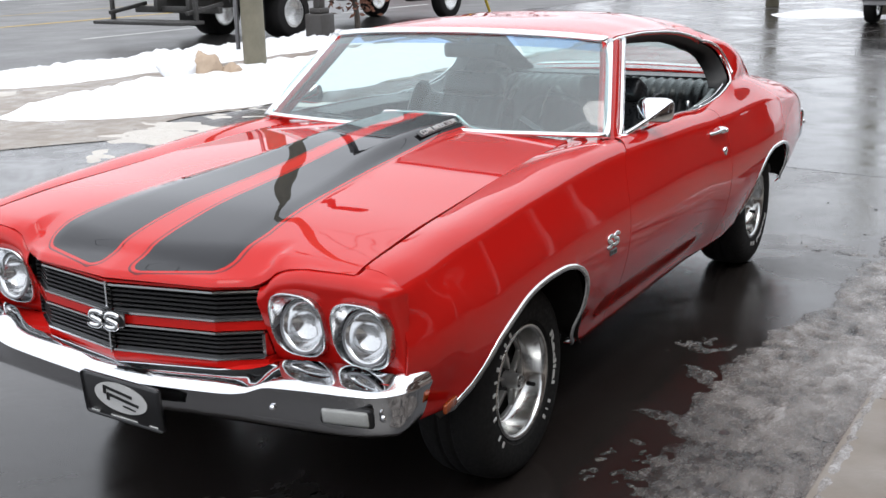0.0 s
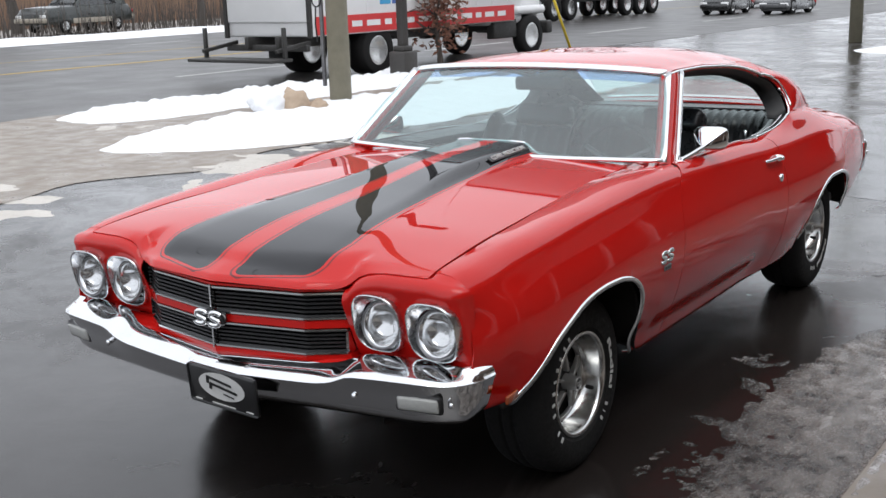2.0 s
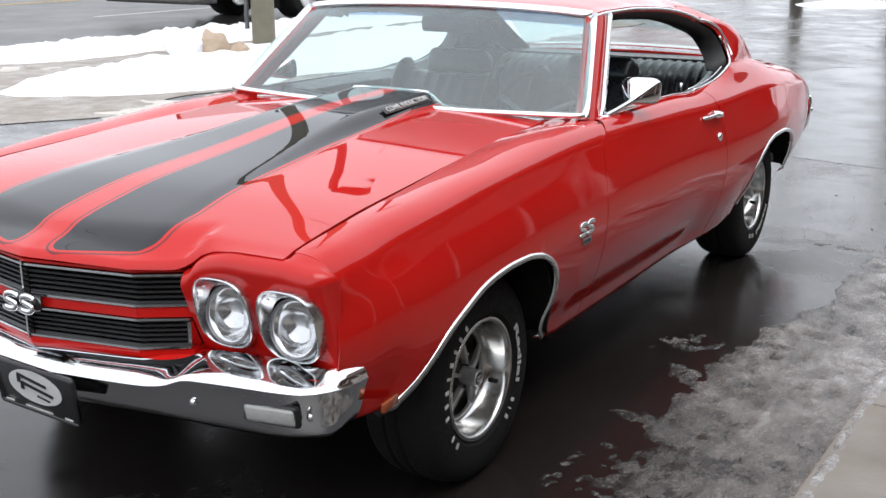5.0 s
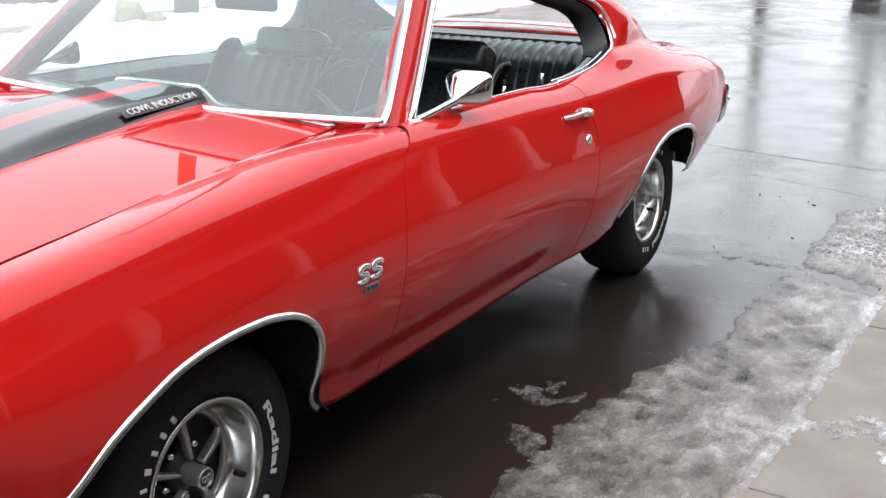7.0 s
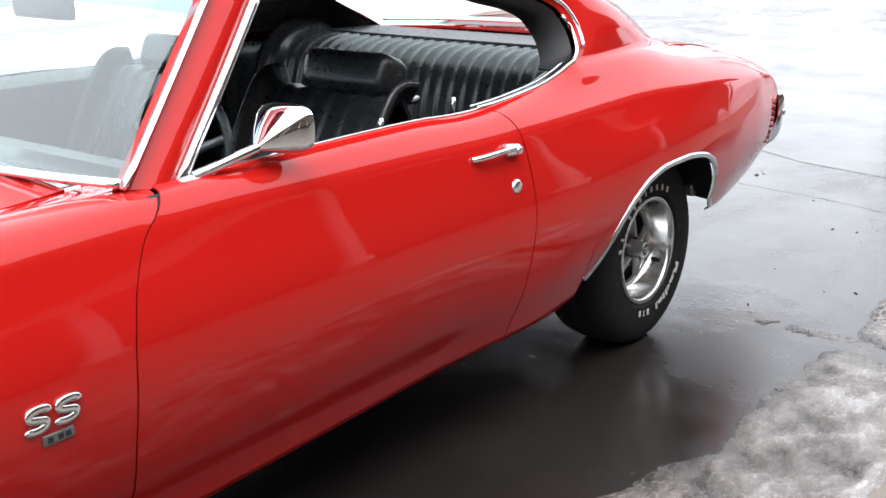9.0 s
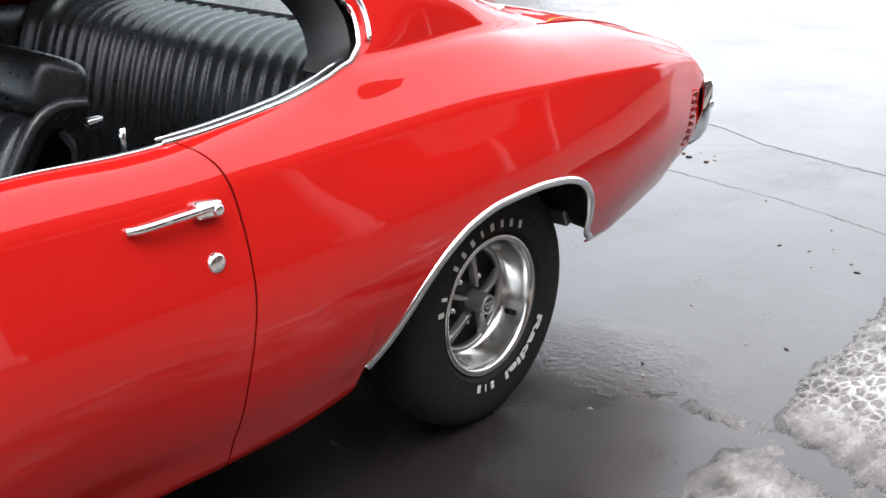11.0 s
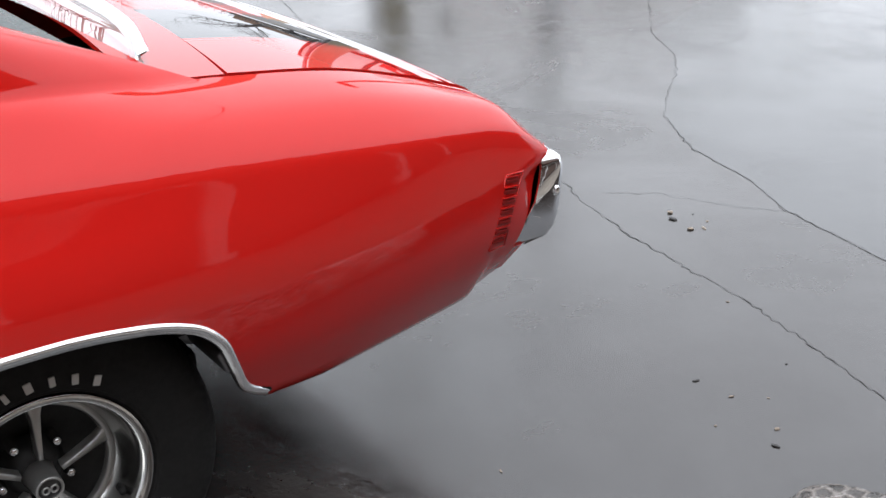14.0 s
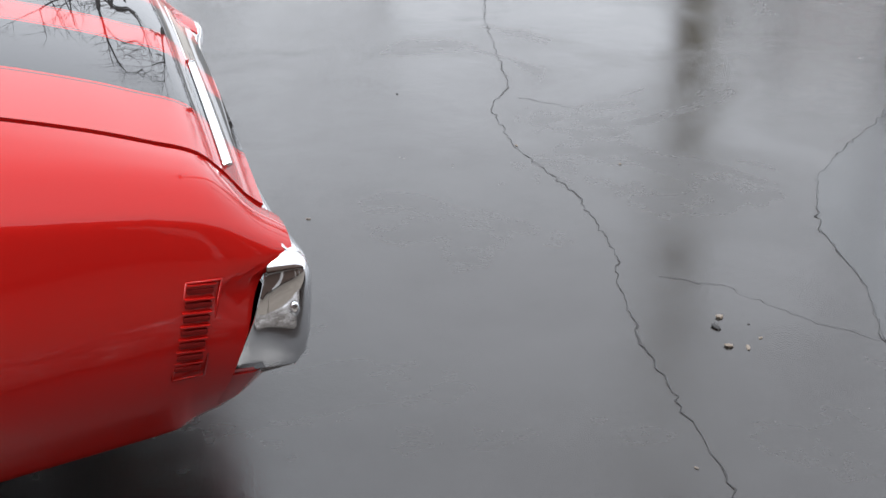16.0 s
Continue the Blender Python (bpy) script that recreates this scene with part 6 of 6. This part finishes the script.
# ---- trees ----
def tree_mesh(seed, height, levels, spread, droop=0.0):
    rng = random.Random(seed)
    vs, fs = [], []

    def limb(p, d, ln, r, lv):
        segs = 4 if lv < 2 else 3
        sides = 6 if lv == 0 else (4 if lv == 1 else 3)
        base = None
        pts = []
        for i in range(segs + 1):
            t = d.normalized()
            nrm = t.cross(Vector((.3, .5, .8))).normalized()
            b = t.cross(nrm)
            rr = r * (1 - .62 * i / segs)
            ring = len(vs)
            for k in range(sides):
                a = 2 * PI * k / sides
                vs.append(tuple(p + rr * (math.cos(a) * nrm + math.sin(a) * b)))
            if base is not None:
                for k in range(sides):
                    fs.append((base + k, base + (k + 1) % sides, ring + (k + 1) % sides, ring + k))
            base = ring
            pts.append((p.copy(), d.copy(), rr))
            d = (d + Vector((rng.uniform(-1, 1), rng.uniform(-1, 1), rng.uniform(-.5, .8) - droop * lv)) * .17).normalized()
            p = p + d * (ln / segs)
        if lv >= levels:
            return
        kids = rng.randint(4, 6) if lv < 2 else rng.randint(3, 5)
        for k in range(kids):
            q, dd, rr = pts[rng.randint(1 if lv else 2, segs)]
            a = rng.uniform(0, 2 * PI)
            side = Vector((math.cos(a), math.sin(a), rng.uniform(.0, .6) - droop))
            limb(q, (dd * (1 - spread) + side * spread).normalized(), ln * rng.uniform(.48, .68), rr * .62, lv + 1)

    limb(Vector((0, 0, -.1)), Vector((0, 0, 1)), height * .48, height * .022, 0)
    me = bpy.data.meshes.new("trunk")
    me.from_pydata(vs, [], fs)
    return me


tree_kinds = [tree_mesh(s, h, 4, sp) for s, h, sp in ((1, 14, .55), (2, 12, .6), (3, 16, .5), (7, 10, .6))]
rng = random.Random(4)
spots = [(-38 + rng.uniform(-4, 4), -26 + k * 7.5 + rng.uniform(-2, 2)) for k in range(24)] + [(-22 + 7 * k + rng.uniform(-2, 2), 95 + rng.uniform(-6, 6)) for k in range(8)]
for x, y in spots:
    t = thing("bare_tree", "leafless grey-brown deciduous tree beyond the street", "tree", (x, y, 0), "bare trees")
    me = tree_kinds[rng.randrange(4)]
    tr = place_part("trunk", me, M_BARK, t)
    tr.rotation_euler = (0, 0, rng.uniform(0, 6))
    s = rng.uniform(.85, 1.2)
    tr.scale = (s, s, s)

# scrub and rail fence on the far verge
bm = bmesh.new()
rng = random.Random(9)
for k in range(5200):
    x, y = -36.6 + rng.uniform(-3.6, 2.4), rng.uniform(-10, 130)
    h = rng.uniform(.5, 2.6)
    a, b = rng.uniform(-.4, .4), rng.uniform(-.4, .4)
    v = [bm.verts.new(p) for p in ((x - .02, y, 0), (x + .02, y, 0), (x, y + .035, 0), (x + a, y + b, h))]
    for f in ((0, 1, 3), (1, 2, 3), (2, 0, 3)):
        bm.faces.new([v[i] for i in f])
tagged(part("scrub", bm, M_BARK, None, "", False), "bare brown scrub along the far verge", "scrub", kind="stuff")

# small tree with hanging dead leaves
t = thing("small_tree", "small weeping tree with hanging dead brown leaves", "tree", (-10.9, 17.2, 0))
me = tree_mesh(21, 3.2, 3, .6, .32)
place_part("trunk", me, M_BARK, t)
bm = bmesh.new()
rng = random.Random(6)
for k in range(760):
    a, q = rng.uniform(0, 2 * PI), .62 * rng.uniform(.02, 1) ** .7
    z = rng.triangular(.25, 2.2, 1.3)
    c = Vector((q * math.cos(a), q * math.sin(a), z))
    s = rng.uniform(.045, .095)
    m = Matrix.Translation(c) @ Euler((rng.uniform(0, 3), rng.uniform(0, 3), rng.uniform(0, 6))).to_matrix().to_4x4()
    vs = [bm.verts.new(m @ Vector(p)) for p in ((-s * .4, 0, 0), (0, .3 * s, -s), (s * .4, 0, 0), (0, -.2 * s, s))]
    bm.faces.new(vs)
part("dead_leaves", bm, M_LEAF, t, "hanging dead brown leaves", False)


# ---- other vehicles ----
M_CARGLASS = material("dark_car_glass", (.02, .022, .024), .08, coat=.5)
M_TAIL = material("tail_lamp_red", (.35, .01, .01), .25, coat=.5)
M_HEAD = material("head_lamp_clear", (.7, .7, .7), .2, coat=.5)


def far_wheel(x, y, z, r, w, parent):
    bm = turned([(-w / 2, r * .62), (-w / 2, r * .92), (-w / 2 + .03, r), (w / 2 - .03, r), (w / 2, r * .92), (w / 2, r * .62)], 28)
    ty = part("tyre", bm, M_RUBBER, parent, "black tyre")
    ty.location = (x, y, z)
    d = turned([(-w / 2 + .02, r * .64), (-w / 2 + .01, r * .5), (-w / 2 + .05, r * .3), (-w / 2 + .02, 0)], 20)
    d2 = turned([(w / 2 - .02, r * .64), (w / 2 - .01, r * .5), (w / 2 - .05, r * .3), (w / 2 - .02, 0)], 20)
    for q in (d, d2):
        part("wheel_disc", q, M_ALU, ty, "grey wheel disc")


def passenger_car(name, label, paint_m, lower_m, loc, heading, ln=4.7, wd=1.85, ht=1.45, boxy=0.0, ride=.25):
    """A car along its own y, nose to -y."""
    c = thing(name, label, "car", loc)
    c.rotation_euler = (0, 0, radians(heading))
    hood = ht * .62
    side = ip([(-ln / 2, hood * .72), (-ln / 2 + .25, hood * .95), (-ln * .2, hood * 1.02), (ln * .3, hood * 1.04), (ln / 2 - .1, hood * 1.0), (ln / 2, hood * .8)])
    rows = []
    for k in range(27):
        y = lerp(-ln / 2, ln / 2, k / 26)
        e = 1 - .12 * (abs(2 * y / ln) ** 6)
        w = wd / 2 * e
        z1 = side(y)
        sec = chaikin([(-w * .9, ride), (-w, ride + .1), (-w, z1 * .7), (-w * .93, z1 * .97), (-w * .7, z1 + .02), (0, z1 + .03), (w * .7, z1 + .02), (w * .93, z1 * .97), (w, z1 * .7), (w, ride + .1), (w * .9, ride)], 2)
        rows.append([(x, y, z) for x, z in sec])
    sheet("body", rows, paint_m, c, (0, 0, 1), .02)
    for y in (-ln / 2, ln / 2):
        part("end_panel", box((wd * .84, .06, side(y) - ride + .02), Matrix.Translation((0, y * .985, (side(y) + ride) / 2)), .02), paint_m, c)
        part("bumper", box((wd * .94, .16, .2), Matrix.Translation((0, y * 1.005, ride + .18)), .05), lower_m, c)
    cab = []
    for y, z, w in ((-ln * .17, hood * 1.0, .86), (-ln * .03, ht * .96, .72), (ln * .08, ht, .70), (ln * .24, ht * .985, .70), (ln * (.36 + .06 * boxy), lerp(hood * 1.02, ht * .95, boxy), .80 - .08 * boxy)):
        ww = wd / 2 * w
        cab.append([(-wd / 2 * .9, y, hood), (-ww, y, z - .03), (-ww * .8, y, z), (0, y, z + .01), (ww * .8, y, z), (ww, y, z - .03), (wd / 2 * .9, y, hood)])
    sheet("cabin", cab, paint_m, c, (0, 0, 1), .02)
    for sx in (-1, 1):
        g = [[(sx * (wd / 2 * .875 + .012), y, z0), (sx * (wd / 2 * .74 + .015), y1, z1)] for y, z0, y1, z1 in ((-ln * .13, hood * 1.03, -ln * .03, ht * .93), (ln * .12, hood * 1.04, ln * .12, ht * .95), (ln * .31, hood * 1.04, ln * .26, ht * .94))]
        sheet("side_window", g, M_CARGLASS, c, (sx, 0, 0), .01)
        for y in (-ln * .30, ln * .29):
            far_wheel(sx * (wd / 2 - .12), y, .33, .33, .22, c)
        part("head_lamp", box((.34, .06, .14), Matrix.Translation((sx * wd * .36, -ln / 2 * .99, hood * .66)), .03), M_HEAD, c)
        part("tail_lamp", box((.30, .06, .16), Matrix.Translation((sx * wd * .37, ln / 2 * 1.0, hood * .74)), .03), M_TAIL, c)
        part("sill", box((.05, ln * .44, .22), Matrix.Translation((sx * wd / 2 * .99, 0, ride + .12)), .02), lower_m, c)
    sheet("windscreen", [[(x, -ln * .168, hood * 1.04) for x in (-wd * .37, wd * .37)], [(x, -ln * .045, ht * .95) for x in (-wd * .32, wd * .32)]], M_CARGLASS, c, (0, -1, .5), .01)
    return c


M_GREENCAR = varied("dark_green_paint", (.012, .016, .014), (.018, .022, .02), 3, (.25, .35), coat=.6)
M_BEIGE = varied("beige_trim", (.34, .31, .25), (.28, .25, .21), 4, (.4, .55))
M_BLACKCAR = varied("black_car_paint", (.010, .010, .011), (.016, .016, .017), 3, (.22, .35), coat=.6)
M_GREYCAR = varied("dark_grey_car_paint", (.04, .041, .044), (.05, .051, .055), 3, (.25, .35), coat=.6)
M_PALECAR = varied("silver_car_paint", (.42, .42, .43), (.36, .36, .37), 3, (.25, .35), coat=.6)
M_TRUCKRED = varied("truck_red", (.22, .018, .022), (.17, .015, .018), 2, (.3, .42), coat=.5)
passenger_car("pickup", "parked dark green pickup with beige lower trim", M_GREENCAR, M_BEIGE, (-37.0, 29.0, .1), 12, 5.6, 1.95, 1.85, 1.0, .40)
passenger_car("parked_car", "parked silver off-road car at the edge of the car park", M_PALECAR, M_BLACKCAR, (-2.54, 24.4, 0), 0, 4.9, 1.95, 1.85, 1.0, .40)
passenger_car("sport_utility", "black sport utility car coming down the street", M_BLACKCAR, M_BLACKCAR, (-16.6, 48.4, 0), 4, 3.1, 1.3, 1.15, 1.0, .19)
passenger_car("sedan", "dark red sedan far down the street", M_TRUCKRED, M_GREYCAR, (-18.6, 56.6, 0), 4, 3.2, 1.25, 1.05, .3, .17)
passenger_car("sedan", "dark grey sedan on the far end of the street", M_GREYCAR, M_GREYCAR, (-14.15, 48.26, 0), 0, 3.2, 1.25, 1.0, 0.0, .16)

# white box lorry by the near kerb, its tail towards the yard
M_BOXWHITE = varied("white_lorry_panel", (.74, .74, .74), (.60, .60, .60), 1.6, (.35, .55))
M_SIGNRED = varied("red_sign_band", (.55, .03, .03), (.48, .025, .028), 2, (.4, .55))
M_STEEL = varied("dark_steel", (.035, .034, .033), (.06, .058, .055), 6, (.45, .7), metal=.4)
van = thing("box_lorry", "white box lorry with a red band of lettering along its side", "lorry", (-11.05, 15.95, 0))
BX = -1.22
boxbody = part("cargo_box", box((2.42, 6.6, 2.75), Matrix.Translation((BX, .9, 2.20)), .04), M_BOXWHITE, van, "white ribbed cargo box")
for k in range(11):
    for sx in (-1, 1):
        part("panel_rib", box((.008, .022, 2.3), Matrix.Translation((BX + sx * 1.214, -2.1 + .6 * k, 2.38)), .002), M_BOXWHITE, boxbody, "", False)
band = part("red_band", box((.012, 6.5, .34), Matrix.Translation((BX + 1.216, .9, 1.02))), M_SIGNRED, boxbody, "red band along the foot of the box", False)
rng = random.Random(31)
yb = -2.0
while yb < 3.7:
    ln = rng.uniform(.16, .5)
    part("band_bar", box((.004, ln, .11), Matrix.Translation((BX + 1.2245, yb + ln / 2, 1.02))), M_BOXWHITE, band, "", False)
    yb += ln + .14
for dy, hue in ((-.35, (.05, .30, .55)), (.02, (.06, .12, .35))):
    part("sign_square", box((.008, .32, .32), Matrix.Translation((BX + 1.217, dy, 1.52)), .003), material("sign_blue", hue, .5), boxbody, "small blue sign square", False)
part("tail_door", box((2.2, .03, 2.4), Matrix.Translation((BX, -2.42, 2.3)), .01), M_BOXWHITE, boxbody, "dull white roll-up tail door")
for sx in (-1, 1):
    part("tail_post", box((.10, .06, 2.7), Matrix.Translation((BX + sx * 1.14, -2.43, 2.15)), .01), M_STEEL, boxbody)
    part("chassis_rail", box((.10, 8.4, .22), Matrix.Translation((BX + sx * .42, 1.6, .72)), .01), M_STEEL, van)
    part("lift_arm", box((.07, .9, .07), Matrix.Translation((BX + sx * 1.0, -2.75, .66)) @ Matrix.Rotation(radians(8), 4, "X"), .01), M_STEEL, van)
    part("lift_post", box((.07, .07, .62), Matrix.Translation((BX + sx * 1.08, -3.05, .72)), .01), M_STEEL, van)
    part("mud_flap", box((.55, .02, .5), Matrix.Translation((BX + sx * .86, -1.35, .48)), .005), M_RUBBER, van)
    for yy, wide in ((-.55, .52), (4.95, .28)):
        far_wheel(BX + sx * (1.18 - wide / 2), yy, .47, .47, wide, van)
    part("wheel_arch", box((.34, 1.25, .20), Matrix.Translation((BX + sx * 1.0, 4.95, 1.05)), .09, 3), M_BOXWHITE, van, "white front wing")
    part("cab_step", box((.22, .9, .42), Matrix.Translation((BX + sx * 1.0, 3.95, .66)), .03), M_STEEL, van)
    part("door_mirror", box((.06, .16, .36), Matrix.Translation((BX + sx * 1.30, 4.55, 2.0)), .02), M_STEEL, van)
    part("cab_window", box((.03, .70, .62), Matrix.Translation((BX + sx * 1.075, 3.95, 1.98)), .01), M_CARGLASS, van, "dark cab window")
    part("door_handle", box((.03, .14, .10), Matrix.Translation((BX + sx * 1.085, 3.60, 1.46)), .01), M_STEEL, van)
part("lift_platform", box((2.3, .55, .06), Matrix.Translation((BX, -3.20, .44)), .01), M_STEEL, van, "dark steel tail-lift platform")
part("rear_underrun", box((2.2, .10, .12), Matrix.Translation((BX, -2.45, .62)), .01), M_STEEL, van)
part("cab", box((2.12, 1.45, 1.75), Matrix.Translation((BX, 4.05, 1.62)), .14, 3), M_BOXWHITE, van, "white cab")
part("engine_hood", box((1.75, 1.35, .78), Matrix.Translation((BX, 5.20, 1.25)), .20, 4), M_BOXWHITE, van, "white engine hood")
part("front_bumper", box((2.2, .22, .30), Matrix.Translation((BX, 5.85, .62)), .05), M_STEEL, van)
part("windscreen", box((1.8, .03, .72), Matrix.Translation((BX, 4.74, 2.02)) @ Matrix.Rotation(radians(16), 4, "X"), .01), M_CARGLASS, van, "dark cab windscreen")

# lorry on the far lanes
lorry = thing("lorry", "dark red lorry tractor with a black flatbed trailer", "lorry", (-21.4, 36.0, 0))
part("chassis", box((.9, 14.0, .28), Matrix.Translation((.0, 6.2, .85)), .03), M_GRILLE, lorry)
part("engine_hood", box((1.9, 2.2, 1.25), Matrix.Translation((0, -.1, 1.45)), .22, 4), M_TRUCKRED, lorry, "dark red engine hood")
part("cab", box((2.3, 2.6, 2.4), Matrix.Translation((0, 2.2, 2.15)), .15, 3), M_TRUCKRED, lorry, "dark red cab")
part("front_bumper", box((2.4, .35, .42), Matrix.Translation((0, -1.25, .62)), .06), M_CHROME, lorry, "chrome bumper")
part("radiator", box((1.2, .08, 1.0), Matrix.Translation((0, -1.23, 1.45)), .03), M_CHROME, lorry)
part("trailer_bed", box((2.5, 9.0, .35), Matrix.Translation((0, 9.2, 1.35)), .03), M_GRILLE, lorry, "black flatbed")
part("trailer_load", box((2.3, 8.2, 1.0), Matrix.Translation((0, 9.3, 2.0)), .06), M_GREY, lorry)
for sx in (-1, 1):
    part("wing", box((.45, 1.2, .4), Matrix.Translation((sx * 1.0, .1, 1.0)), .14, 3), M_TRUCKRED, lorry)
    part("fuel_tank", tube([(sx * .95, 1.6, .75), (sx * .95, 3.0, .75)], .32, 16), M_CHROME, lorry)
    for y in (.1, 4.2, 5.5, 10.4, 11.7, 12.9):
        far_wheel(sx * 1.02, y, .52, .52, .30, lorry)

# ---- the street lies askew to the yard ----
def street(p):
    return Vector((1.1745 * p.x + .0647 * p.y + .754, -.1465 * p.x + .9167 * p.y - .81, p.z))


bpy.context.view_layer.update()
for ob in [o for o in bpy.data.objects if o.parent is None and o.name not in yard_things]:
    if ob.location.length > .01:
        ob.location = street(ob.location)
        ob.rotation_euler.z -= radians(4)
    else:
        for q in [ob] + list(ob.children_recursive):
            if q.type == "MESH":
                for v in q.data.vertices:
                    v.co = street(v.co)

# ---- low building behind the camera, which closes the yard ----
# unseen wall, drawn out to 84 m so the windscreen reflects no bright sky
tagged(part("wall_east", box((.25, 84, 4.6), Matrix.Translation((7.2, -17.0, 2.3))), M_WALL, None, "", False), "plain brown wall of an unseen low building, lengthened to darken reflections", "wall", kind="structure")
for k in range(9):
    p = thing("porch_post", "pale painted post before the brown wall", "post", (6.3, -9.5 + 2.7 * k, 0), "porch posts")
    part("post_shaft", box((.16, .22, 2.7), Matrix.Translation((0, 0, 1.35)), .02), M_POST, p)
    part("post_foot", box((.26, .32, .22), Matrix.Translation((0, 0, .11)), .02), M_POST, p)
tagged(part("porch_beam", box((.2, 24, .26), Matrix.Translation((6.3, 1.3, 2.83)), .02), M_POST, None), "pale painted beam over the porch posts", "beam", kind="structure")
# unseen mass, made deep to set where the car's paint starts reflecting sky
tagged(part("porch_roof", box((2.4, 84, 1.45), Matrix.Translation((6.1, -17.0, 3.70)), .02), M_WALL, None), "unseen brown fascia over the porch posts, deepened to shape reflections", "roof", kind="structure")
